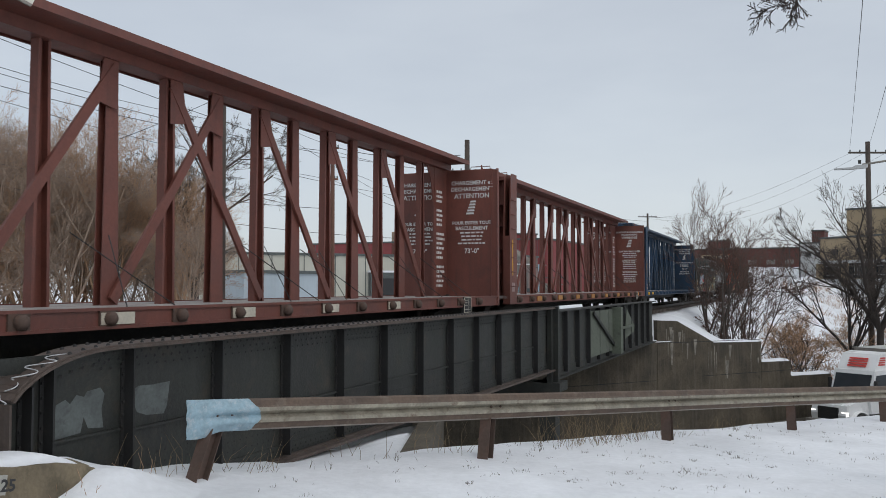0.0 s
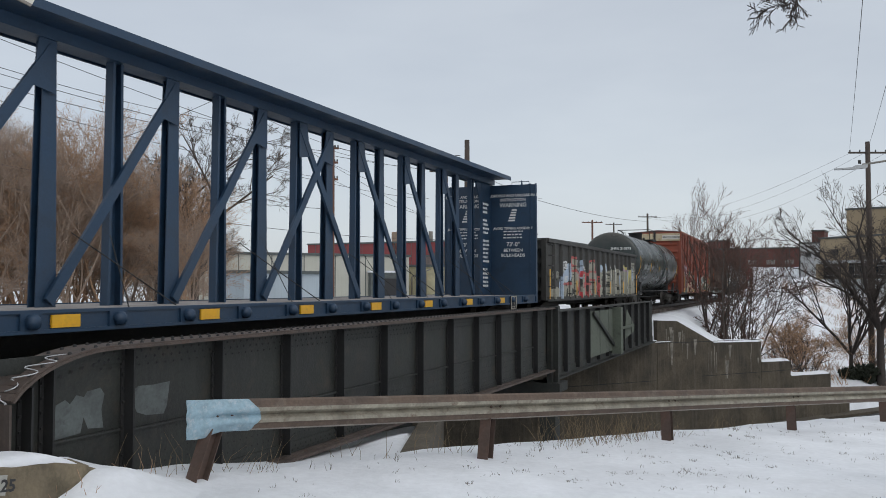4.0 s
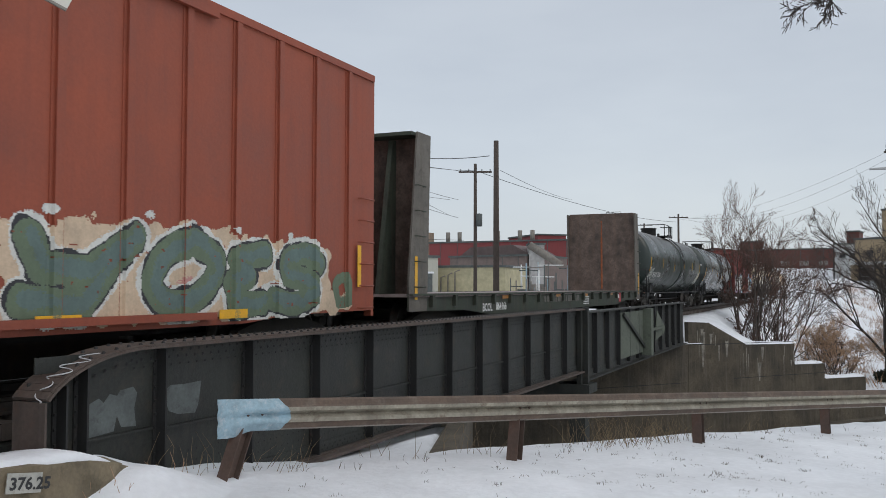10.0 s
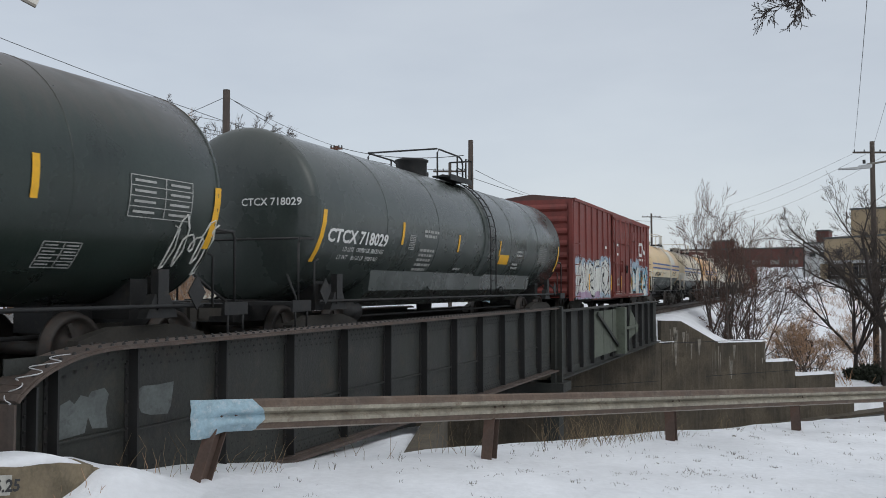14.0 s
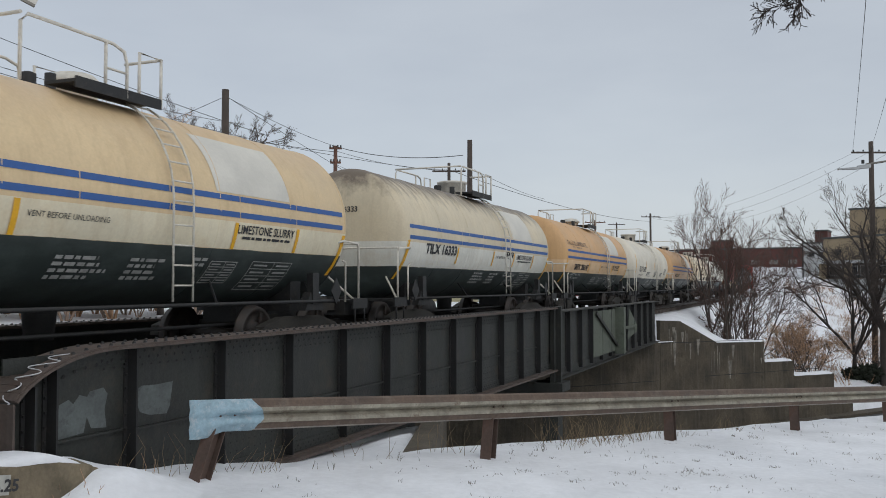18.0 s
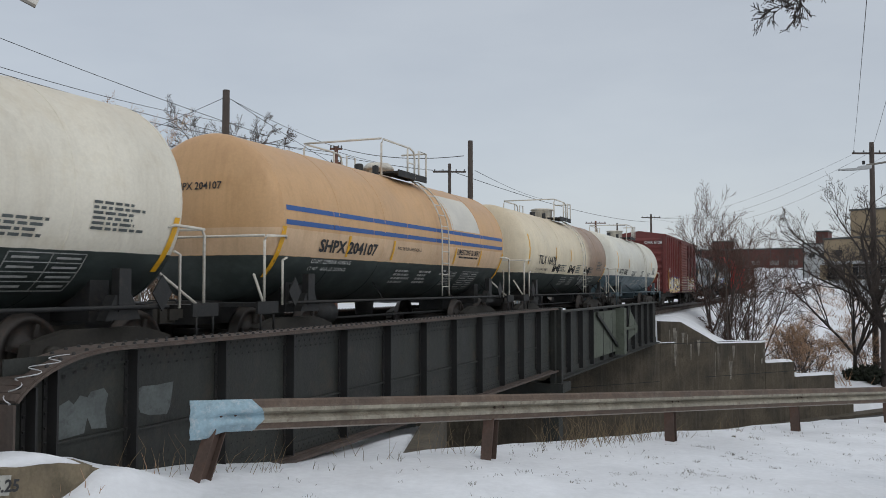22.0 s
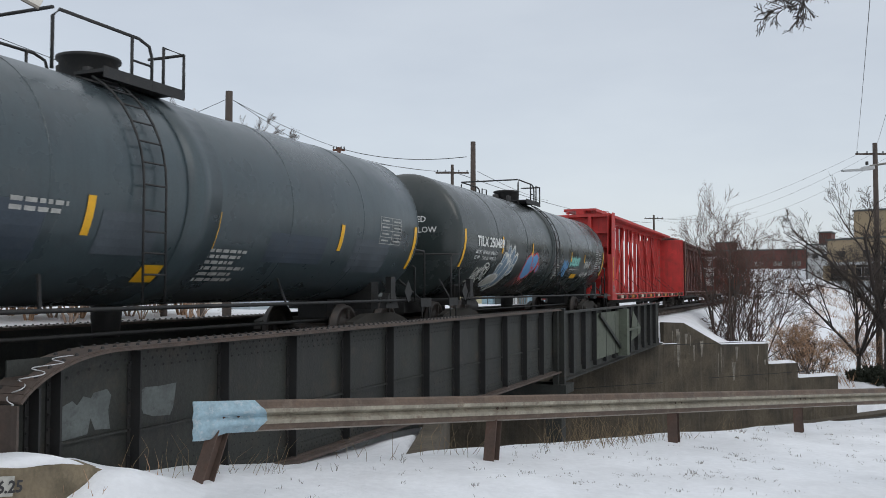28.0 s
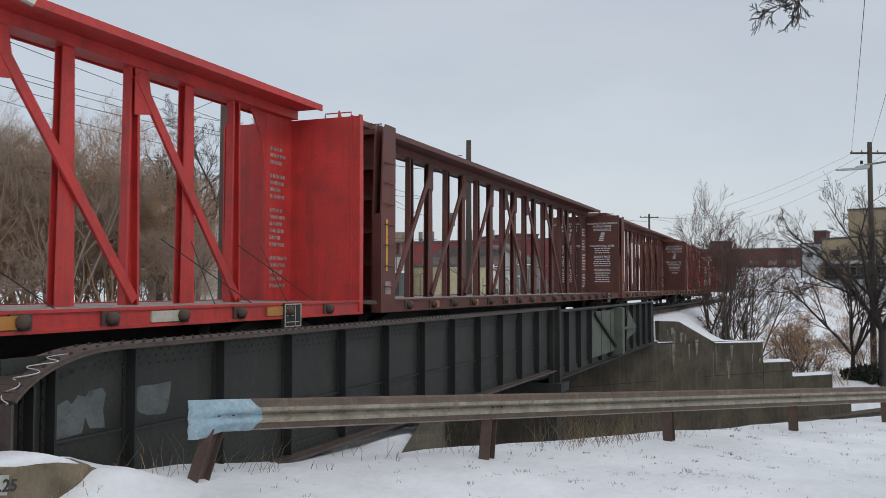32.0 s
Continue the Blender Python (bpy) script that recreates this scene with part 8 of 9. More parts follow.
frame_block(car, 6.3, 2.55, 0.9, 0.6, 1.5, 2.45, M_WHITE)

centerbeam(349.54, 372.09, P_RED, P_RED, [(None, 0)], "empty bright red centre-beam lumber wagon", P_BROWN2, [(-9 + 2.54 * i, TAPE_O if i % 2 else TAPE_W, 0.6) for i in range(8)], 18, -0.22, 1.235, tail=0.20)
centerbeam(373.15, 396.6, P_BROWN3, P_BROWN2, WARN_EN, "empty dark brown centre-beam lumber wagon", P_BROWN2, [(-9 + 2.54 * i, TAPE_O, 0.4) for i in range(8)], 19)
centerbeam(397.5, 420.6, P_BROWN, P_BROWN2, WARN_FR, "empty brown centre-beam lumber wagon behind another", P_BROWN2, [(-9 + 2.54 * i, TAPE_O, 0.4) for i in range(8)], 20)
centerbeam(421.5, 444.4, P_DULLRED, P_BROWN2, WARN_EN, "empty dull red centre-beam lumber wagon at the rear", P_BROWN2, [(-9 + 2.54 * i, TAPE_O, 0.4) for i in range(8)], 21)

# ---- lorry on the sunken road ----
LORRY_D = Vector((-0.812, 0.584, 0))


def lorry_pose(t):
    """Rear end of the trailer's near side runs along the far lane."""
    k = 1.0 + 12.5 * (t - 1.6) if t < 8 else 1.0 + 12.5 * 6.4
    a = 43.30 - k          # place of the trailer's rear along the road
    x, y = place(18.45 + 1.27, a)
    return pose(x, y, -6.10, 0, 0, math.degrees(math.atan2(LORRY_D.y, LORRY_D.x)))


P_TRAILER = surface("white_trailer_side", (0.50, 0.505, 0.48), 0.5, 0.12, 0.8, streak=(0.36, 0.34, 0.30), streak_amt=0.35)
P_CAB = surface("white_cab_paint", (0.78, 0.78, 0.77), 0.3, 0.06, 1.0, bump=0)
P_ORANGE = surface("orange_print", (0.62, 0.17, 0.06), 0.5, 0.3, 2.0, bump=0, stain=(0.65, 0.35, 0.15), stain_amt=0.8)
P_LEAF = surface("green_print", (0.20, 0.26, 0.08), 0.5, 0.3, 3.0, bump=0, stain=(0.5, 0.45, 0.2), stain_amt=0.8)
P_REDP = surface("red_print", (0.55, 0.05, 0.04), 0.5, 0.1, 2.0, bump=0)
lorry = thing("articulated_lorry", "white day-cab lorry towing a food-print trailer", "lorry")
TL = 13.3
trailer = part("trailer_box", Shape().box(0, TL, -1.27, 1.27, 1.18, 4.05), P_TRAILER, lorry, "white trailer with food picture")
# its side that faces the camera looks along +y before turning (the lorry drives along +x)
part("roof_edge", Shape().box(-0.02, TL + 0.02, 1.22, 1.30, 3.96, 4.07).box(-0.02, TL + 0.02, -1.30, -1.22, 3.96, 4.07), P_TRAILER, trailer)
part("bottom_rail", Shape().box(0, TL, 1.24, 1.29, 1.10, 1.22), M_GALV, trailer)
for x in (-0.03, TL - 0.03):
    part("end_frame", Shape().box(x, x + 0.06, -1.29, 1.29, 1.1, 4.06), M_GALV, trailer)


def disc(cx, cz, rx, rz, y, k=16, seed=0.0):
    s = Shape()
    pts = [(cx + rx * (1 + 0.12 * math.sin(3 * t + seed)) * math.cos(t), y, cz + rz * (1 + 0.12 * math.sin(2 * t + seed)) * math.sin(t)) for t in [2 * math.pi * i / k for i in range(k)]]
    for i in range(k):
        s.face([(cx, y, cz), pts[i], pts[(i + 1) % k]])
    return s


YS = 1.275
P_SHRIMP = surface("salmon_print", (0.66, 0.30, 0.17), 0.5, 0.35, 4.0, bump=0, stain=(0.75, 0.55, 0.4), stain_amt=0.8)
P_DARKLEAF = surface("dark_leaf_print", (0.07, 0.10, 0.035), 0.5, 0.3, 4.0, bump=0)
rf = random.Random(15)
for i in range(80):
    f = rf.random()
    cx, cz = TL - 0.7 - 2.2 * rf.random(), 1.35 + 2.5 * f
    m = [P_ORANGE, P_SHRIMP, P_REDP if f < 0.3 else P_ORANGE, P_SHRIMP][i % 4] if f < 0.62 else [P_LEAF, P_DARKLEAF, P_LEAF, P_SHRIMP][i % 4]
    part("food_print", disc(cx, cz, rf.uniform(0.07, 0.30), rf.uniform(0.05, 0.22), YS + 0.0005 * i, 14, rf.random() * 6), m, trailer)


def side_words(words, ht, x_left, z, material, bold=0.004):
    me, L = lettering(words, ht, bold)
    for v in me.vertices:
        v.co = (x_left - v.co.x, YS + 0.004, z + v.co.z)
    me.materials.append(material)
    return part("lettering", me, material, trailer)


side_words("Keep your kitchen clean,", 0.34, 9.6, 2.55, P_REDP)
side_words("dine out.", 0.52, 6.6, 1.5, P_REDP, 0.008)
side_words("DINING TIP #8", 0.20, 6.5, 3.25, SP_PINK)
part("brand_shape", Shape().box(0.55, 1.95, YS, YS + 0.008, 2.88, 3.02), P_ORANGE, trailer)
part("brand_shape", Shape().box(0.6, 1.85, YS, YS + 0.008, 3.10, 3.36), M_INK, trailer)
part("marker_board", Shape().box(TL - 0.38, TL - 0.05, YS, YS + 0.006, 1.25, 3.9), surface("yellow_board", (0.62, 0.5, 0.12), 0.5, 0.15, 2.0, bump=0), trailer)
cab = part("cab_body", Shape().prism([(12.95, 0.95), (14.35, 0.95), (14.45, 1.65), (14.35, 2.1), (14.05, 3.05), (12.95, 3.1)], -1.1, 1.1).prism([(14.3, 0.65), (15.9, 0.62), (15.98, 1.0), (15.85, 1.45), (14.4, 1.75)], -0.95, 0.95), P_CAB, lorry, "white bonneted cab")
part("roof_fairing", Shape().prism([(12.95, 3.08), (14.0, 3.06), (13.55, 3.85), (13.0, 3.95)], -1.02, 1.02), P_CAB, cab)
for i in range(4):
    part("fairing_mark", Shape().box(13.25 - 0.02 * i, 13.72 - 0.05 * i, 1.021, 1.03, 3.30 + 0.11 * i, 3.38 + 0.11 * i), P_REDP, cab)
    part("fairing_mark", Shape().prism([(13.92 - 0.17 * i * .35, 3.22 + 0.12 * i), (13.97 - 0.17 * i * .35, 3.22 + 0.12 * i), (13.93 - 0.17 * i * .35, 3.30 + 0.12 * i), (13.88 - 0.17 * i * .35, 3.30 + 0.12 * i)], -0.5, 0.5), P_REDP, cab)
part("windscreen", Shape().prism([(14.40, 2.02), (14.42, 2.02), (14.14, 2.86), (14.12, 2.86)], -0.98, 0.98), M_GLASS, cab)
part("side_window", Shape().prism([(13.25, 2.05), (14.2, 2.05), (13.98, 2.82), (13.25, 2.85)], 1.1, 1.108), M_GLASS, cab)
part("side_window", Shape().prism([(13.25, 2.05), (14.2, 2.05), (13.98, 2.82), (13.25, 2.85)], -1.108, -1.1), M_GLASS, cab)
part("grille", Shape().box(15.93, 16.0, -0.55, 0.55, 0.75, 1.35), M_BLACK, cab)
part("bumper", Shape().box(15.75, 16.1, -1.15, 1.15, 0.38, 0.68), M_GALV, cab)
M_LAMP = bpy.data.materials.new("lit_headlight")
M_LAMP.use_nodes = True
M_LAMP.node_tree.nodes["Principled BSDF"].inputs["Emission Color"].default_value = (1, 0.97, 0.9, 1)
M_LAMP.node_tree.nodes["Principled BSDF"].inputs["Emission Strength"].default_value = 2.0
for sg in (-1, 1):
    part("headlight", Shape().box(15.80, 15.95, min(sg * 0.7, sg * 0.96), max(sg * 0.7, sg * 0.96), 0.95, 1.15), M_LAMP, cab, "lit headlight")
    part("mirror", Shape().box(14.15, 14.3, min(sg * 1.2, sg * 1.32), max(sg * 1.2, sg * 1.32), 2.0, 2.6), M_BLACK, cab)
    part("wheel_arch", Shape().lathe([(sg * 0.86, 0.60), (sg * 1.14, 0.60), (sg * 1.14, 0.54), (sg * 0.86, 0.54)], 20, "y", (15.1, 0, 0.55), (0, 180)), P_CAB, cab)
for ob_ in [cab]:
    ob_.scale = (1.19, 1, 1)
    ob_.location.x = TL - 12.4 * 1.19
part("chassis", Shape().box(10.4, 16.7, -0.45, 0.45, 0.6, 0.95).box(0.2, 4.5, -0.5, 0.5, 0.7, 1.18), M_BLACK, lorry)
part("fuel_tank", Shape().lathe([(13.5, 0.0), (13.5, 0.32), (14.7, 0.32), (14.7, 0.0)], 16, "x", (0, 0.85, 0.62)), M_GALV, lorry)
tyre = Shape().lathe([(-0.14, 0.28), (-0.14, 0.48), (-0.10, 0.52), (0.10, 0.52), (0.14, 0.48), (0.14, 0.28), (0.05, 0.26), (0.05, 0.1), (0.12, 0.0)], 24, "y")
tm = tyre.mesh("tyre")
tm.materials.append(surface("tyre_rubber", (0.03, 0.03, 0.03), 0.9, 0.2, 5.0))
for x in (16.5, 12.6, 11.4, 2.9, 1.6):
    for sg in (-1, 1):
        w = part("wheel", tm, None, lorry)
        w.location = (x, sg * 1.05, 0.52)
for sg in (-1, 1):
    part("landing_leg", Shape().box(9.8, 9.95, min(sg * 0.6, sg * 0.75), max(sg * 0.6, sg * 0.75), 0.35, 1.2), M_BLACK, lorry)

# ---- plants ----


def grow(seed, height, spread, levels=4, trunk=0.14, stems=1, splits=3, droop=0.0, lean=0.0, tips=1.0, clear=0.25, fine=0.006, flare=0.32, lift=0.0):
    """Trunk and limbs in one shape, twigs in another. Built upright from the origin."""
    rng = random.Random(seed)
    wood, twig = Shape(), Shape()

    def ribbon(p, q, w):
        d = (q - p)
        a = d.cross(Vector((rng.uniform(-1, 1), rng.uniform(-1, 1), rng.uniform(-1, 1))))
        if a.length < 1e-6:
            return
        a = a.normalized() * w
        b = d.cross(a).normalized() * w
        n = len(twig.v)
        twig.v += [tuple(p + a), tuple(p - a * 0.5 + b * 0.87), tuple(p - a * 0.5 - b * 0.87), tuple(q)]
        twig.f += [(n, n + 1, n + 3), (n + 1, n + 2, n + 3), (n + 2, n, n + 3)]
        twig.s += [True] * 3

    def branch(p, d, L, r, level):
        n = 4 if level < 2 else 3
        path, rs = [p], [r]
        q, dd = p.copy(), d.copy()
        for i in range(n):
            dd = (dd + Vector((rng.uniform(-1, 1), rng.uniform(-1, 1), rng.uniform(-0.4, 0.8) - droop * level * 0.25)) * 0.16).normalized()
            q = q + dd * L / n
            path.append(q.copy())
            rs.append(r * (1 - 0.55 * (i + 1) / n))
        if level < levels - 1:
            wood.tube(path, rs, 6 if level == 0 else (5 if level == 1 else 4), caps=False)
        else:
            for i in range(n):
                ribbon(path[i], path[i + 1] + (path[i + 1] - path[i]) * 0.05, max(rs[i], fine))
        if level >= levels:
            return
        kids = splits + (1 if rng.random() < 0.5 else 0) if level < levels - 1 else int(5 * tips) + rng.randint(0, 2)
        for k in range(kids):
            f = clear + (1 - clear) * (k + rng.random()) / kids if level == 0 else 0.25 + 0.75 * (k + rng.random()) / kids
            i = min(n - 1, int(f * n))
            base = path[i].lerp(path[i + 1], f * n - i)
            axis = (path[i + 1] - path[i]).normalized()
            side = axis.cross(Vector((rng.uniform(-1, 1), rng.uniform(-1, 1), rng.uniform(-1, 1)))).normalized()
            ang = rng.uniform(0.45, 0.95) * spread
            nd = (axis * math.cos(ang) + side * math.sin(ang)).normalized()
            branch(base, nd, L * rng.uniform(0.48, 0.72) * (1.05 - 0.35 * f), rs[i] * 0.58, level + 1)

    if lift:
        wood.tube([(0, 0, -0.3), (0.03, 0.02, lift * 0.5), (0, 0, lift)], [trunk * 1.7, trunk * 1.35, trunk * 1.25], 8, caps=False)
    for k in range(stems):
        a = 2 * math.pi * k / max(1, stems) + rng.random()
        d = Vector((math.cos(a) * (flare if stems > 1 else 0.04) + lean, math.sin(a) * (flare if stems > 1 else 0.04), 1)).normalized()
        branch(Vector((0.12 * math.cos(a) * (stems > 1 and not lift), 0.12 * math.sin(a) * (stems > 1 and not lift), lift - 0.15)), d, height * rng.uniform(0.55, 0.7), trunk, 0)
    return wood, twig


def tree(name, label, at, seed, bark=M_BARK, twigm=M_TWIGD, group="", cat="tree", **kw):
    t = thing(name, label, cat, at, group)
    wood, twig = grow(seed, **kw)
    part("trunk", wood, bark, t, clean=False)
    part("crown", twig, twigm, t, "bare twigs", clean=False)
    return t


def spot(px, dist):
    """A place at a bearing and a distance along the view, on the ground plan."""
    f = 1560.0
    fwd, right = Vector((0.9270, 0.3750)), Vector((0.3750, -0.9270))
    p = Vector((0, -8.93)) + (fwd + right * ((px - 784) / f)) * dist
    return p.x, p.y


def height_at(py, dist):
    return 1.2 - (py - 507) / 1560.0 * dist


# thicket left of the track
rngp = random.Random(4)
kinds = []
for i, (sd, hh, tw) in enumerate(((1, 8.5, M_TWIG), (2, 9.0, M_TWIG), (3, 8.0, M_TWIGM), (4, 7.5, M_TWIG))):
    kinds.append((sd, hh, tw))
protos = []
for i, (sd, hh, tw) in enumerate(kinds):
    x, y = spot(40 + 90 * i, 44 + 3 * i)
    protos.append(tree("bare_tree", "leafless brown thicket tree in winter", (x, y, -0.4), 100 + sd, tw, tw, "thicket beyond the track", height=hh * 1.25, spread=0.95, levels=4, trunk=0.065, stems=5, splits=5, tips=1.2, clear=0.05, fine=0.0105))
for i in range(20):
    px = -120 + 25 * i + rngp.uniform(-12, 12)
    d = rngp.uniform(40, 58)
    x, y = spot(px, d)
    sc = rngp.uniform(0.8, 1.1) * (1.12 if px < 130 else (0.95 if px < 230 else 0.7))
    o = copy_thing(protos[rngp.randrange(4)], pose(x, y, -0.4, 0, 0, rngp.uniform(0, 360)))
    o.scale = (sc, sc, sc)
x, y = spot(345, 47)
tree("bare_tree", "tall leafless dark tree with spreading limbs", (x, y, -0.4), 41, M_BARK, M_TWIGD, "thicket beyond the track", height=13.5, spread=0.9, levels=5, trunk=0.20, stems=2, splits=4, tips=1.0, clear=0.15, fine=0.014, flare=0.25)
x, y = spot(280, 50)
tree("bare_tree", "tall leafless dark tree with spreading limbs", (x, y, -0.4), 42, M_BARK, M_TWIGD, "thicket beyond the track", height=12.0, spread=0.9, levels=5, trunk=0.18, stems=2, splits=4, tips=1.0, clear=0.15, fine=0.014, flare=0.25)

# bushes and trees beyond the wing wall
for i, (px, d, hh, st, tw, sd) in enumerate(((1252, 60, 6.4, 3, M_TWIGR, 11), (1285, 56, 6.0, 3, M_TWIGR, 12), (1325, 57, 5.8, 3, M_TWIGR, 13), (1300, 57, 3.6, 6, M_TWIGR, 17), (1272, 58, 5.4, 5, M_TWIGR, 18))):
    x, y = spot(px, d)
    tree("leafless_bush", "tall leafless reddish bush above the wall", (x, y, ground_at(x, y)), sd, M_BARK, tw, "bushes above the wing wall", "bush", height=hh * 1.55, spread=0.66, levels=4, trunk=0.06, stems=st, splits=4, tips=0.9, clear=0.2, fine=0.014, flare=0.24)
for i, (px, d, hh, sd) in enumerate(((1402, 55, 2.7, 21), (1430, 56, 2.7, 22), (1528, 60, 2.9, 23), (1390, 66, 2.6, 24))):
    x, y = spot(px, d)
    tree("shrub", "low leafless shrub on the snowy slope", (x, y, ground_at(x, y)), sd, M_TWIGD, M_TWIG, "shrubs on the slope", "shrub", height=hh * 1.5, spread=0.9, levels=4, trunk=0.035, stems=8, splits=4, tips=1.1, clear=0.1, fine=0.009, flare=0.6)
x, y = spot(1504, 58)
tree("street_tree", "leafless spreading tree on the snowy slope", (x, y, ground_at(x, y)), 31, M_BARKD, M_TWIGD, "street trees", height=9.0, spread=0.9, levels=4, trunk=0.10, stems=6, splits=4, tips=1.2, clear=0.2, fine=0.017, flare=0.7, lift=1.7)
x, y = spot(1556, 56)
tree("street_tree", "leafless spreading tree on the snowy slope", (x, y, ground_at(x, y)), 32, M_BARKD, M_TWIGD, "street trees", height=10.5, spread=0.9, levels=4, trunk=0.17, stems=6, splits=4, tips=1.2, clear=0.2, fine=0.017, flare=0.55, lift=3.6)
x, y = spot(1520, 57)
tree("evergreen_shrub", "low dark evergreen shrub in snow", (x, y, ground_at(x, y) - 0.1), 33, M_BARK, surface("dark_needles", (0.03, 0.036, 0.022), 0.9, 0.3, 3.0, bump=0), "", "shrub", height=1.6, spread=1.3, levels=3, trunk=0.05, stems=14, splits=7, tips=4.0, clear=0.05, fine=0.03, flare=1.4)
# twig tips hanging into view from a near tree
s_w, s_t = grow(77, 2.1, 1.0, levels=4, trunk=0.03, stems=1, splits=5, tips=1.3, clear=0.1, fine=0.0065)
limb = thing("overhanging_branch", "dark bare branch tips hanging from a near tree", "branch", (0, 0, 0))
part("limb", s_w, M_BARKD, limb, clean=False)
part("twig", s_t, M_BARKD, limb, kind="stuff", clean=False)
x, y = spot(1510, 9.0)
limb.matrix_basis = Matrix.Translation((x, y, 5.40)) @ Euler((radians(200), radians(16), 0)).to_matrix().to_4x4()
# the branch grows from a trunk outside the view
x, y = spot(1800, 10.0)
big = Shape().tube([(x, y, -1.6), (x + 0.1, y + 0.1, 3.0), (x, y + 0.3, 6.2)], [0.28, 0.24, 0.18], 10)
bx, by = spot(1510, 9.0)
big.tube([(x, y + 0.3, 6.0), ((x + bx) / 2, (y + by) / 2, 6.6), (bx, by, 5.40)], [0.12, 0.07, 0.03], 7)
trunk_ob = single("street_tree", big, M_BARK, "thick bare trunk carrying an overhanging branch", "tree", "street trees")

# brown scrub poking through the snow of the far slope
rsb = random.Random(19)
scrub = Shape()
for i in range(380):
    px, d = rsb.uniform(1240, 1700), rsb.uniform(53, 112)
    x, y = spot(px, d)
    if NX * x + NY * y < 24.4 or y > -6.5:
        continue
    z = ground_at(x, y)
    big_ = rsb.random() < 0.3
    for k in range(14 if big_ else 8):
        a1, ln = rsb.uniform(0, 6.28), rsb.uniform(0.25, 0.6) * (1.9 if big_ else 1.0)
        p = Vector((x + rsb.uniform(-0.5, 0.5), y + rsb.uniform(-0.5, 0.5), z - 0.08))
        q = p + Vector((math.cos(a1) * 0.6, math.sin(a1) * 0.6, 1.0)) * ln
        m_ = p.lerp(q, 0.55) + Vector((rsb.uniform(-.1, .1), rsb.uniform(-.1, .1), 0.04))
        scrub.tube([p, m_, q], [0.016, 0.012, 0.006], 3, caps=False)
single("scrub", scrub, M_TWIG, "low brown scrub poking through the snow", "scrub", kind="stuff", clean=False)

# ---- poles and wires ----


def pole(px, top_py, dist, r, material, label, arms=(), base=-0.4, lean=0.0):
    x, y = spot(px, dist)
    zt = height_at(top_py, dist)
    p = thing("utility_pole", label, "utility pole", (x, y, base), "utility poles")
    H_ = zt - base
    part("shaft", Shape().tube([(0, 0, -0.3), (lean, 0, H_)], [r * 1.15, r * 0.85], 12), material, p)
    fwd, right = Vector((0.9270, 0.3750, 0)), Vector((0.3750, -0.9270, 0))
    for dz, half, along in arms:
        d = right if along == "r" else (right * 0.8 + fwd * 0.6)
        a, b = -d * half, d * half
        arm = part("crossarm", Shape().beam((a.x, a.y, H_ - dz), (b.x, b.y, H_ - dz), 0.10, 0.12), material, p)
        for k in (-0.9, -0.4, 0.4, 0.9):
            q = d * half * k
            part("insulator", Shape().lathe([(H_ - dz + 0.06, 0.03), (H_ - dz + 0.12, 0.05), (H_ - dz + 0.20, 0.035), (H_ - dz + 0.21, 0.0)], 8, "z", (q.x, q.y, 0)), M_GREY, arm)
    return p, Vector((x, y, zt))


p1, t1 = pole(391, 156, 34, 0.16, M_WOOD, "tall dark wooden utility pole")
p2, t2 = pole(588, 257, 52, 0.13, M_REDWOOD, "reddish wooden utility pole", [(0.15, 0.35, "r"), (1.0, 0.3, "r"), (2.0, 0.3, "r")])
p3, t3 = pole(827, 247, 42, 0.14, M_WOOD, "dark wooden pole without arms")
p4, t4 = pole(790, 288, 64, 0.13, M_WOOD, "wooden utility pole with a crossarm and transformer", [(0.6, 1.2, "r")])
part("transformer", Shape().lathe([(6.0, 0.0), (6.0, 0.22), (6.9, 0.22), (6.95, 0.0)], 14, "z", (-0.1, -0.35, 0)), M_GREY, p4)
p5, t5 = pole(1147, 378, 130, 0.16, M_WOOD, "distant utility pole with a crossarm", [(0.5, 1.4, "r")])
p6, t6 = pole(1087, 394, 170, 0.16, M_WOOD, "distant utility pole with a crossarm", [(0.4, 1.6, "r")])
p7, t7 = pole(1540, 250, 60, 0.18, M_WOOD, "roadside utility pole with a crossarm", [(0.75, 1.35, "r")], base=ground_at(*spot(1540, 60)))
p8, t8 = pole(1049, 390, 120, 0.15, M_REDWOOD, "distant utility pole with a crossarm", [(0.3, 1.4, "r")])
M_LAMPGREY = surface("pale_lamp_housing", (0.42, 0.43, 0.43), 0.5, 0.15, 3.0, bump=0)
lx, ly = spot(1650, 30)
lz = height_at(297, 30)
rt = Vector((0.3750, -0.9270, 0))
lamp = thing("street_lamp", "grey street lamp with a long flat head", "street lamp", (lx, ly, ground_at(lx, ly)))
top_z = lz - lamp.location.z
part("post", Shape().tube([(0, 0, -0.3), (0, 0, top_z + 0.3)], [0.11, 0.07], 12), M_GALV, lamp)
a = Vector((0, 0, top_z + 0.25))
b = -rt * 2.30 + Vector((0, 0, top_z + 0.12))
arm = part("lamp_arm", Shape().tube([tuple(a), tuple(a.lerp(b, 0.5) + Vector((0, 0, 0.12))), tuple(b)], 0.035, 8), M_GALV, lamp)
head = Shape()
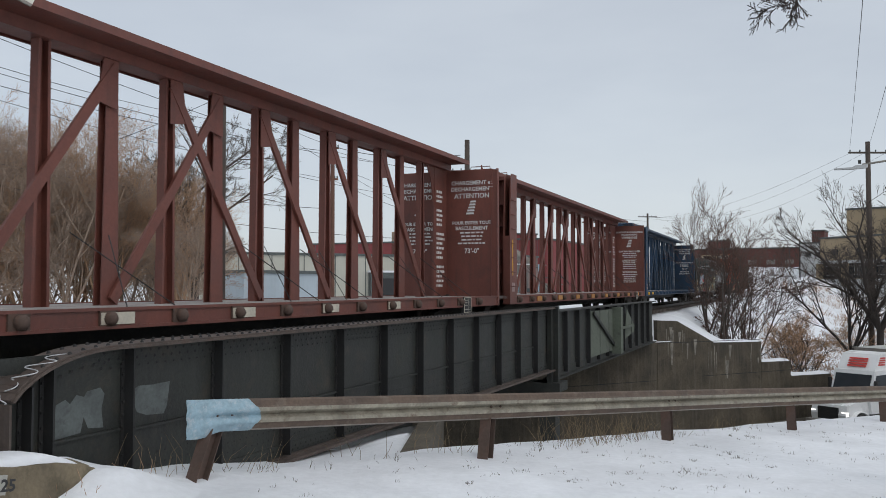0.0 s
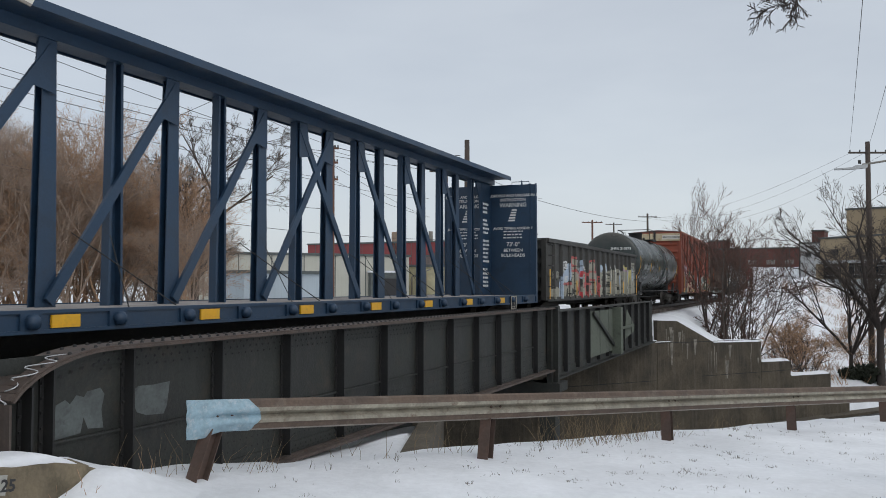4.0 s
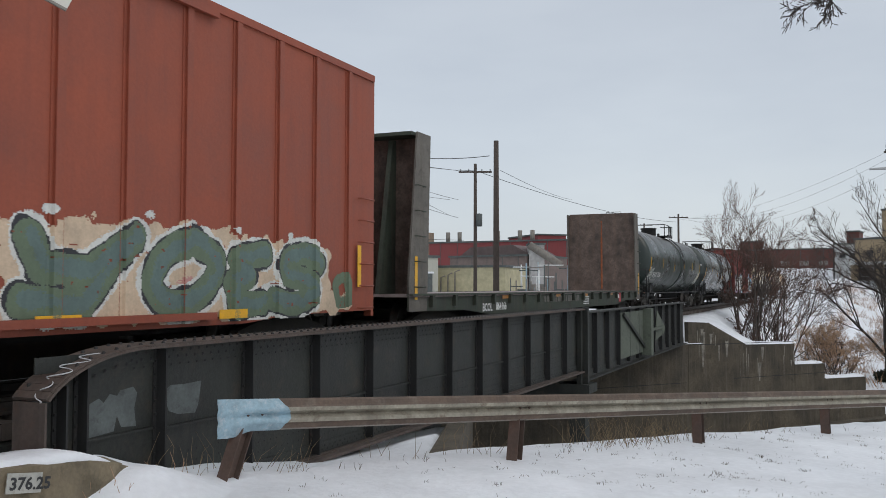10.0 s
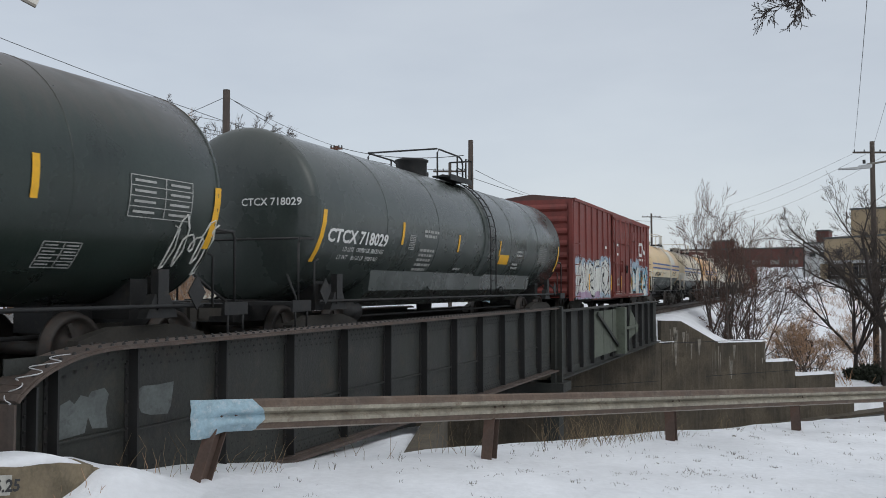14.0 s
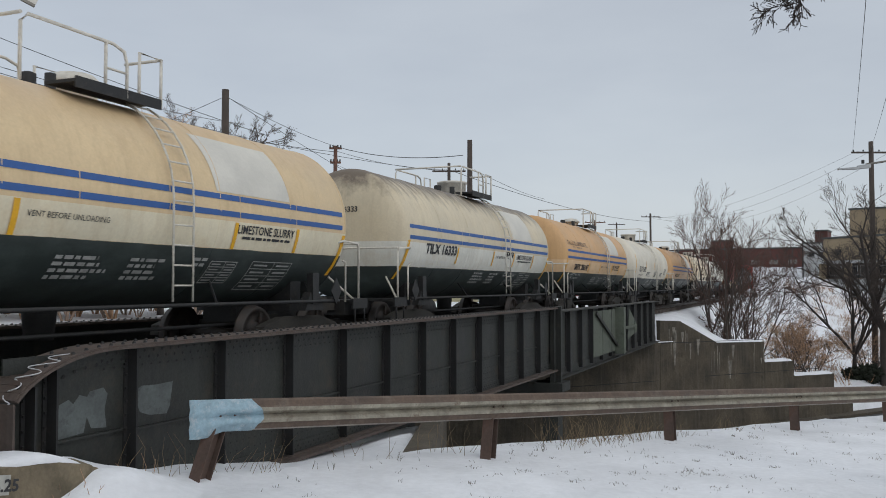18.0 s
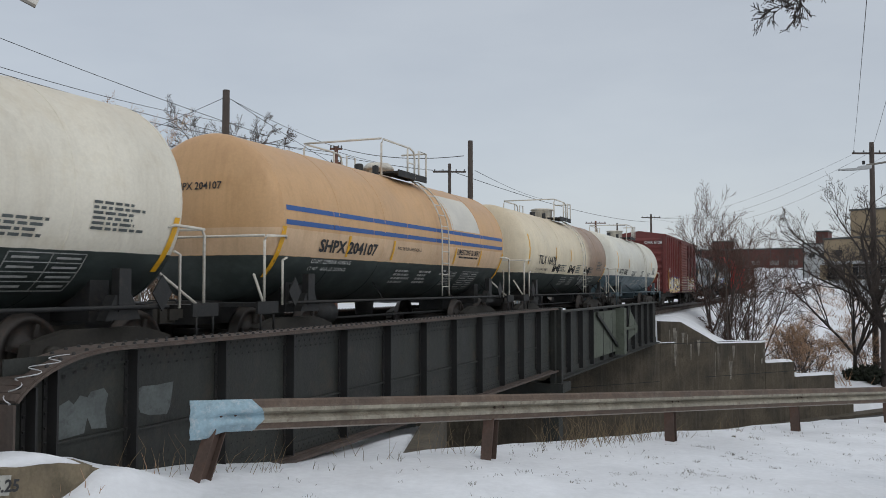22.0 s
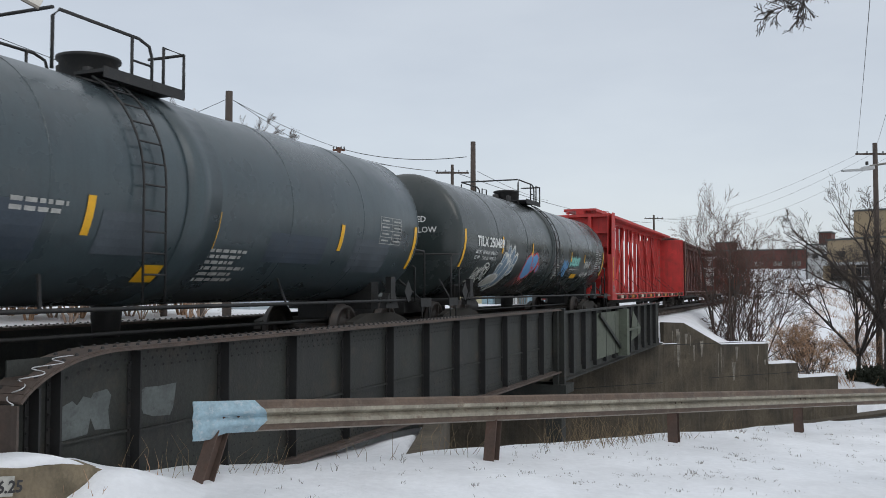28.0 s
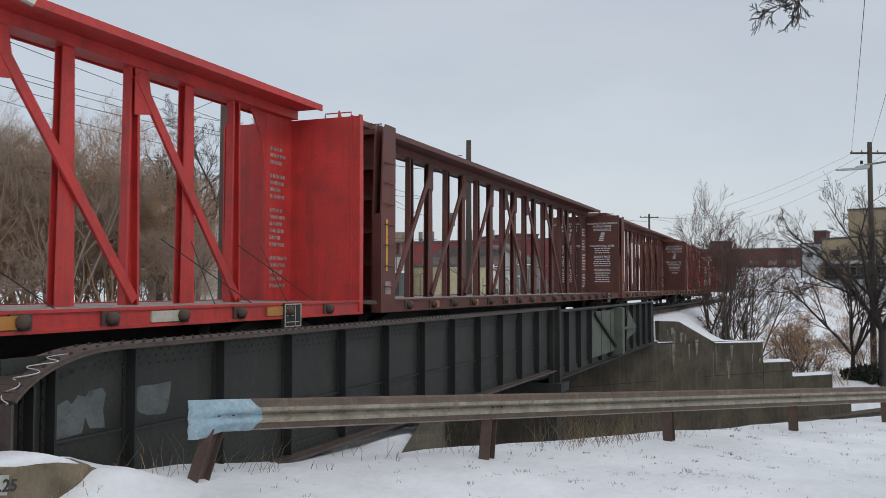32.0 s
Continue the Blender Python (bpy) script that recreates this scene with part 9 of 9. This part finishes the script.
for k, (u, w, hh) in enumerate(((-0.15, 0.05, 0.06), (-0.10, 0.10, 0.08), (0.25, 0.11, 0.08), (0.30, 0.11, 0.045), (0.95, 0.08, 0.03))):
    p = b - rt * u + Vector((0, 0, -0.05 - 0.03 * k))
    f_ = Vector((0.927, 0.375, 0)) * w
    head.v += [tuple(p + f_ + Vector((0, 0, hh))), tuple(p - f_ + Vector((0, 0, hh))), tuple(p - f_ - Vector((0, 0, hh * 0.6))), tuple(p + f_ - Vector((0, 0, hh * 0.6)))]
for k in range(4):
    for j in range(4):
        head.f.append((4 * k + j, 4 * k + (j + 1) % 4, 4 * k + 4 + (j + 1) % 4, 4 * k + 4 + j))
        head.s.append(False)
head.f += [(0, 1, 2, 3), (16, 19, 18, 17)]
head.s += [False, False]
hd = part("lamp_head", head, M_LAMPGREY, lamp, "pale flat lamp housing")
q = b - rt * 0.1 + Vector((0, 0, 0.03))
part("photocell", Shape().lathe([(q.z, 0.05), (q.z + 0.12, 0.05), (q.z + 0.13, 0.0)], 10, "z", (q.x, q.y, 0)), M_BLACK, hd)


def wire(p, q, sag, r=0.010, n=14):
    s = Shape()
    pts = []
    for i in range(n + 1):
        t = i / n
        m = Vector(p).lerp(Vector(q), t)
        m.z -= sag * 4 * t * (1 - t)
        pts.append(tuple(m))
    s.tube(pts, r, 4, caps=False)
    return single("overhead_wire", s, M_WIRE, "thin dark overhead cable", "cable", "overhead cables", clean=False)


def at_px(px, py, d):
    x, y = spot(px, d)
    return Vector((x, y, height_at(py, d)))


# lines seen passing above the train: (px, py, dist) at both ends, sag
for a, b, sg, r in (((-60, 44, 30), (470, 240, 40), 0.1, 0.010), ((-60, 100, 38), (420, 218, 60), 0.3, 0.012), ((-60, 112, 38), (760, 300, 64), 0.6, 0.012),
                    ((-60, 135, 38), (588, 268, 52), 0.4, 0.012), ((-60, 160, 38), (588, 318, 52), 0.3, 0.010), ((391, 168, 34), (588, 258, 52), 0.15, 0.010),
                    ((391, 168, 34), (200, 248, 36), 0.05, 0.009), ((405, 176, 34), (745, 380, 64), 0.2, 0.010), ((588, 258, 52), (815, 274, 42), 0.35, 0.014),
                    ((588, 266, 52), (790, 300, 64), 0.3, 0.010), ((588, 290, 52), (760, 352, 64), 0.2, 0.010), ((588, 318, 52), (760, 384, 64), 0.2, 0.010),
                    ((-60, 278, 40), (588, 370, 52), 0.4, 0.012), ((-60, 318, 40), (770, 424, 66), 0.6, 0.012), ((420, 285, 45), (745, 352, 64), 0.2, 0.010),
                    ((835, 300, 42), (960, 352, 90), 0.2, 0.012), ((790, 300, 64), (1147, 392, 130), 0.8, 0.02), ((1147, 384, 130), (1330, 372, 140), 0.6, 0.016),
                    ((1505, 272, 60), (1136, 384, 130), 1.4, 0.008), ((1530, 272, 60), (1142, 385, 130), 2.0, 0.008), ((1568, 272, 60), (1158, 385, 130), 2.6, 0.008),
                    ((1508, 262, 60), (1542, -60, 16), 0.15, 0.007), ((1540, 262, 60), (1600, 60, 20), 0.15, 0.007)):
    wire(at_px(*a), at_px(*b), sg, r * (1.3 if a[0] < 700 else 1.1))

# ---- buildings ----


def cladding(name, col, var=0.12):
    return surface(name, col, 0.8, var, 0.25, bump=0.1, streak=(col[0] * 0.6, col[1] * 0.6, col[2] * 0.6), streak_amt=0.3)


B_WHITE, B_RED, B_RED2, B_TAN = cladding("pale_metal_cladding", (0.50, 0.49, 0.42)), cladding("red_cladding", (0.24, 0.055, 0.055)), cladding("dull_red_brick", (0.155, 0.065, 0.055)), cladding("tan_brick", (0.36, 0.28, 0.18))
B_GREY, B_BLUE = cladding("white_render", (0.55, 0.56, 0.56)), cladding("pale_blue_cladding", (0.42, 0.48, 0.52))


def house(name, label, material, px0, py0, px1, dist0, dist1, depth, base=-0.4, panels=0, cat="building", cap=None):
    """A block whose camera side runs between two bearings; py0: its roof line at the first end."""
    x0, y0 = spot(px0, dist0)
    x1, y1 = spot(px1, dist1)
    zt = height_at(py0, dist0)
    b = thing(name, label, cat, (x0, y0, base))
    d = Vector((x1 - x0, y1 - y0))
    L = d.length
    b.rotation_euler = (0, 0, math.atan2(d.y, d.x))
    H_ = zt - base
    back = 1 if (Matrix.Rotation(math.atan2(d.y, d.x), 2) @ Vector((0, 1))).dot(Vector((0.927, 0.375))) > 0 else -1
    w = part("wall", Shape().box(0, L, min(0, back * depth), max(0, back * depth), -0.5, H_), material, b)
    part("roof", Shape().box(-0.15, L + 0.15, min(-back * 0.15, back * (depth + 0.15)), max(-back * 0.15, back * (depth + 0.15)), H_, H_ + 0.25), cap or M_GREY, b)
    for i in range(panels):
        x = L * (i + 0.5) / panels
        part("panel_joint", Shape().box(x - 0.04, x + 0.04, min(-back * 0.03, 0), max(-back * 0.03, 0), 0, H_), M_GREY, w)
    return b, L, H_, -back


def windows(b, face, xs, z0, z1, w, out, material=M_GLASS, frame_m=None):
    for x in xs:
        wd = part("window", Shape().box(x, x + w, min(0, out * 0.06), max(0, out * 0.06), z0, z1), frame_m or M_GREY, b)
        part("pane", Shape().box(x + 0.06, x + w - 0.06, min(out * 0.06, out * 0.075), max(out * 0.06, out * 0.075), z0 + 0.06, z1 - 0.06), material, wd)


M_DIMPANE = surface("dim_pale_panes", (0.30, 0.28, 0.26), 0.3, 0.5, 3.0, bump=0)
b, L, H_, o = house("warehouse", "long pale warehouse with a flat roof", B_WHITE, 330, 449, 724, 82, 92, 25, panels=7)
part("dock_door", Shape().box(L * 0.80, L * 0.80 + 3.6, min(0, o * 0.7), max(0, o * 0.7), 0, 3.0), M_GREY, b)
# solid black plate: the opening's dark inside is put into its colour
part("dock_opening", Shape().box(L * 0.80 + 0.7, L * 0.80 + 2.9, min(o * 0.7, o * 0.75), max(o * 0.7, o * 0.75), 0, 2.4), M_INK, b)
part("dock_snow", Shape().box(L * 0.80 - 0.1, L * 0.80 + 3.7, min(0, o * 0.8), max(0, o * 0.8), 3.0, 3.2), M_SNOW, b)
b, L, H_, o = house("box_trailer", "pale blue parked box trailer", B_BLUE, 432, 484, 585, 66, 72, 2.6, cat="trailer")
b, L, H_, o = house("factory", "long red factory with chimneys and vents", B_RED, 545, 434, 968, 150, 132, 40, panels=14)
for x in (L * 0.45, L * 0.50, L * 0.66, L * 0.75, L * 0.80):
    part("flue", Shape().rod((x, -o * 4, H_), (x, -o * 4, H_ + 2.0), 0.35, 10), M_GALV, b)
part("chimney", Shape().box(L * 0.38, L * 0.38 + 1.6, min(0, -o * 1.6), max(0, -o * 1.6), 0, H_ + 1.8), surface("buff_brick", (0.30, 0.22, 0.16), 0.9), b)
b, L, H_, o = house("workshop", "low grey-brown workshop with a shallow roof", surface("grey_brown_cladding", (0.20, 0.155, 0.14), 0.8), 745, 455, 880, 118, 112, 12, panels=5)
part("roof_pitch", Shape().prism([(0, H_), (L, H_), (L - 3, H_ + 1.6), (2, H_ + 1.4)], -o * 2.0, -o * 10.0), surface("dark_felt_roof", (0.16, 0.12, 0.115), 0.9), b)
b, L, H_, o = house("duct_house", "pale hopper and ducts beside the factory", surface("pale_steel", (0.42, 0.41, 0.40), 0.5), 885, 432, 912, 112, 112, 4)
part("duct", Shape().tube([(0, 0, H_), (2.2, 0, H_ - 1.4), (4.0, 0, H_ - 2.6)], 0.5, 10), M_GALV, b)
yard = thing("substation", "tangle of grey pipes and frames in a yard", "substation", (*spot(850, 88), -0.4))
rs_ = random.Random(61)
for i in range(34):
    x, y = spot(rs_.uniform(848, 985), rs_.uniform(84, 92))
    x, y = x - yard.location.x, y - yard.location.y
    hgt = rs_.uniform(1.2, 4.2)
    part("steel_post", Shape().rod((x, y, -0.2), (x + rs_.uniform(-0.1, 0.1), y, hgt), rs_.uniform(0.04, 0.09), 6), [M_GALV, M_GREY, M_WHITE, M_BLUE][i % 4], yard)
for i in range(16):
    x, y = spot(rs_.uniform(848, 960), 88)
    x, y = x - yard.location.x, y - yard.location.y
    z, w = rs_.uniform(0.8, 3.8), rs_.uniform(1.0, 2.6)
    part("pipe", Shape().rod((x, y, z), (x + 0.37 * w, y - 0.92 * w, z), 0.06, 6), [M_GALV, M_GREY, M_WHITE][i % 3], yard)
for i in range(6):
    x, y = spot(855 + 22 * i, 89)
    x, y = x - yard.location.x, y - yard.location.y
    part("cabinet", Shape().box(x - 0.5, x + 0.5, y - 0.6, y + 0.6, -0.2, 0.9 + 0.5 * (i % 3)), [M_BLUE, M_GREY, M_GALV][i % 3], yard)
b, L, H_, o = house("plant_block", "low cream plant building with pipes", surface("cream_brick", (0.50, 0.45, 0.29), 0.8), 700, 473, 842, 95, 92, 8)
for i in range(5):
    part("pipe", Shape().tube([(0.5 + i * 0.8, o * 0.5, 0), (0.5 + i * 0.8, o * 0.5, 2.0 + 0.3 * i), (1.0 + i * 0.8, o * 0.5, 2.2 + 0.3 * i)], 0.08, 7), M_GALV, b)
b, L, H_, o = house("factory", "dull red industrial building with small windows", B_RED2, 1190, 444, 1418, 180, 168, 30, base=0.6, panels=6)
windows(b, None, [L * f for f in (0.60, 0.635, 0.74, 0.775, 0.88, 0.915)], H_ - 3.1, H_ - 2.1, 0.9, o, M_DIMPANE, B_RED2)
sb = Shape()
for i in range(12):
    xa, ya = spot(1300 + 11 * i, 158)
    xb, yb = spot(1311 + 11 * i, 158)
    xc, yc = spot(1311 + 11 * i, 140)
    xd, yd = spot(1300 + 11 * i, 140)
    za, zb = height_at(473 + 3 * noise.noise((i * 0.7, 1, 1)), 158), height_at(473 + 3 * noise.noise((i * 0.7 + 0.7, 1, 1)), 158)
    sb.face([(xa, ya, za), (xb, yb, zb), (xc, yc, -0.6), (xd, yd, -0.6)], True)
single("snow_bank", sb, M_SNOW, "snow-covered bank below the red works", "snow bank", kind="structure")
b2_, L2, H2, o2 = house("roof_house", "dark red rooftop plant room", B_RED2, 1256, 428, 1293, 176, 175, 8, base=6.0, cat="building")
b, L, H_, o = house("link_building", "white rendered tower block", B_GREY, 1417, 432, 1462, 150, 148, 14, base=-1)
windows(b, None, [0.8, 2.3], 7.2, 8.0, 0.9, o)
part("side_mast", Shape().rod((-0.1, o * 0.2, 0), (-0.1, o * 0.2, H_ + 0.9), 0.12, 6), M_BLACK, b)
b, L, H_, o = house("factory", "tan brick building with a dark window band", B_TAN, 1452, 424, 1640, 125, 110, 25, base=-1)
part("canopy", Shape().box(-0.6, L, min(0, o * 1.3), max(0, o * 1.3), 5.35, 5.75), B_GREY, b, "pale flat canopy")
# no recess is cut: shade under the canopy is a flat dark strip
part("window_recess", Shape().box(0.6, L - 0.3, min(0, o * 0.05), max(0, o * 0.05), 3.3, 5.33), M_STIFF, b, "flat dark strip standing for shade round the windows")
windows(b, None, [1.0 + 2.6 * i for i in range(7)], 3.7, 5.0, 2.2, o, M_GLASS, B_GREY)
for i in range(5):
    part("pier", Shape().box(0.2 + 4.3 * i, 0.6 + 4.3 * i, min(0, o * 1.1), max(0, o * 1.1), 0, 5.35), B_TAN, b)
part("plinth", Shape().box(-0.3, L, min(0, o * 0.3), max(0, o * 0.3), -0.4, 3.2), B_GREY, b)
windows(b, None, [2.0 + 4.0 * i for i in range(5)], 6.4, 7.4, 1.2, o, M_GLASS, B_TAN)
house("roof_house", "dark red rooftop box", B_RED2, 1438, 410, 1460, 152, 151, 5, base=8.6)
b, L, H_, o = house("factory", "tall tan brick block behind", B_TAN, 1500, 372, 1640, 135, 128, 20, base=-1)
b, L, H_, o = house("shed", "low brick shed beside the line", surface("plain_brick", (0.20, 0.10, 0.075), 0.9), 880, 478, 1090, 150, 170, 12)
b, L, H_, o = house("shed", "red upper block of a distant works", B_RED, 900, 415, 950, 150, 152, 12)
M_FARWOOD = surface("far_woods", (0.10, 0.085, 0.08), 0.95, 0.3, 0.2, bump=0)
t, tw = grow(55, 9, 0.9, levels=4, trunk=0.15, stems=3, splits=4, tips=1.5, clear=0.2)
for i, (px, d) in enumerate(((470, 190), (500, 200), (435, 185), (985, 210), (1000, 220), (540, 230), (860, 260), (760, 260))):
    x, y = spot(px, d)
    if i == 0:
        far = thing("far_tree", "distant leafless tree on the skyline", "tree", (x, y, -0.4), "distant trees")
        part("trunk", t, M_FARWOOD, far, clean=False)
        part("crown", tw, M_FARWOOD, far, clean=False)
    else:
        copy_thing(far, pose(x, y, -0.4, 0, 0, 47 * i))

# ---- sign close to the camera, only its corner in view ----
sign = thing("crossing_sign", "white sign plates with metal edges near the camera", "sign", (0, 0, 0))
x, y = spot(-52, 5.0)
sign.matrix_basis = Matrix.Translation((x, y, height_at(-92, 5.0))) @ Euler((0, radians(24), radians(-40))).to_matrix().to_4x4()
part("plate", Shape().box(-0.5, 0.37, -0.006, 0.006, -0.12, 0.5), M_PALE, sign)
part("plate_edge", Shape().box(-0.5, 0.37, -0.012, 0.012, -0.135, -0.12), M_GALV, sign)
part("post", Shape().rod((-0.5, 0.04, -3.2), (-0.5, 0.04, 0.6), 0.03, 8), M_GALV, sign)

# ---- dead grass and weeds ----
rg = random.Random(8)


def tuft(s, x, y, z, n, h, spread=0.08, r=0.004):
    for _ in range(n):
        a = rg.uniform(0, 6.28)
        d = Vector((math.cos(a) * rg.uniform(0.1, 0.9), math.sin(a) * rg.uniform(0.1, 0.9), 1)).normalized()
        hh = h * rg.uniform(0.5, 1.1)
        b = Vector((x + rg.uniform(-1, 1) * spread, y + rg.uniform(-1, 1) * spread, z - 0.02))
        m = b + d * hh * 0.6
        e = m + (d + Vector((rg.uniform(-.6, .6), rg.uniform(-.6, .6), -0.1))).normalized() * hh * 0.4
        s.tube([b, m, e], [r, r * 0.8, r * 0.3], 3, caps=False)


s = Shape()
for i in range(420):                       # short stubble poking through the snow
    k = rg.uniform(0, 7)
    o = rg.uniform(-3.2, 0.55)
    p = Vector((7.63 + 3.36 * k, -3.42 - 1.797 * k, 0)) + GN * o
    zz = ground_at(p.x, p.y)
    tuft(s, p.x, p.y, zz, rg.randint(1, 4), 0.06 if o < 0 else 0.12, 0.05, 0.003)
for px, py in ((1235, 838), (1090, 855), (1485, 803), (1025, 848), (1390, 802), (1330, 786), (1210, 830), (1280, 800), (1240, 790), (1300, 812)):
    d = 0.0
    for d in [7 + 0.1 * i for i in range(160)]:
        x, y = spot(px, d)
        if height_at(py, d) <= ground_at(x, y):
            break
    tuft(s, x, y, ground_at(x, y), 12, 0.06, 0.08, 0.003)
for i in range(150):
    px, d = rg.uniform(820, 1600), rg.uniform(7.2, 16.0)
    x, y = spot(px, d)
    if ground_at(x, y) < -2.4:
        continue
    tuft(s, x, y, ground_at(x, y), rg.randint(3, 16), rg.uniform(0.025, 0.06), rg.uniform(0.03, 0.12), 0.0035)
single("dead_grass", s, M_STUBBLE, "dead grass stubble poking through the snow", "grass", kind="stuff", clean=False)
s = Shape()
for k, n, hh in ((-0.14, 16, 0.55), (0.10, 14, 0.5), (0.9, 14, 0.6), (1.42, 24, 0.5), (1.55, 34, 0.6), (1.68, 34, 0.6), (1.8, 30, 0.62), (1.92, 24, 0.5), (2.0, 14, 0.45), (2.1, 20, 0.4), (2.6, 14, 0.35), (0.55, 8, 0.4)):
    p = Vector((7.63 + 3.36 * k, -3.42 - 1.797 * k, 0)) + GN * 0.5
    tuft(s, p.x, p.y, ground_at(p.x, p.y) - 0.05, n, hh, 0.42, 0.0034)
single("tall_weeds", s, M_GRASS, "tall dry weeds along the guard rail", "weeds", kind="stuff", clean=False)
s = Shape()
for px, d in ((240, 8.4), (262, 8.3), (120, 7.5), (150, 7.6)):
    x, y = spot(px, d)
    tuft(s, x, y, ground_at(x, y), 4, 0.35, 0.1, 0.005)
single("dry_stalks", s, M_TWIG, "dry brown stalks in the snow", "weeds", kind="stuff", clean=False)


# ---- what moves ----


def motions():
    for car, mid in CARS:
        walk(car, [(t, pose(mid - run, 0, 0)) for t, run in RUN])
    for w, mid, at in WHEELS:
        # turns only need to be keyed while the wheel is near
        near = [k / 30 for k in range(961) if 4 < mid + at - run_at(k / 30) < 46]
        rows = [(t, pose(at, 0, WHEEL_R, 0, -math.degrees(run_at(t) / WHEEL_R) % 360, 0)) for t in near]
        still = pose(at, 0, WHEEL_R)
        if not rows:
            rows = [(0.0, still), (32.0, still)]
        else:
            if near[0] > 0:
                rows.insert(0, (0.0, rows[0][1]))
            if near[-1] < 32:
                rows.append((32.0, rows[-1][1]))
        walk(w, rows)
    walk(lorry, [(t, lorry_pose(t)) for t in (0, 0.5, 1, 1.5, 2, 2.5, 3, 3.5, 4.5, 6, 8, 32)])


motions()
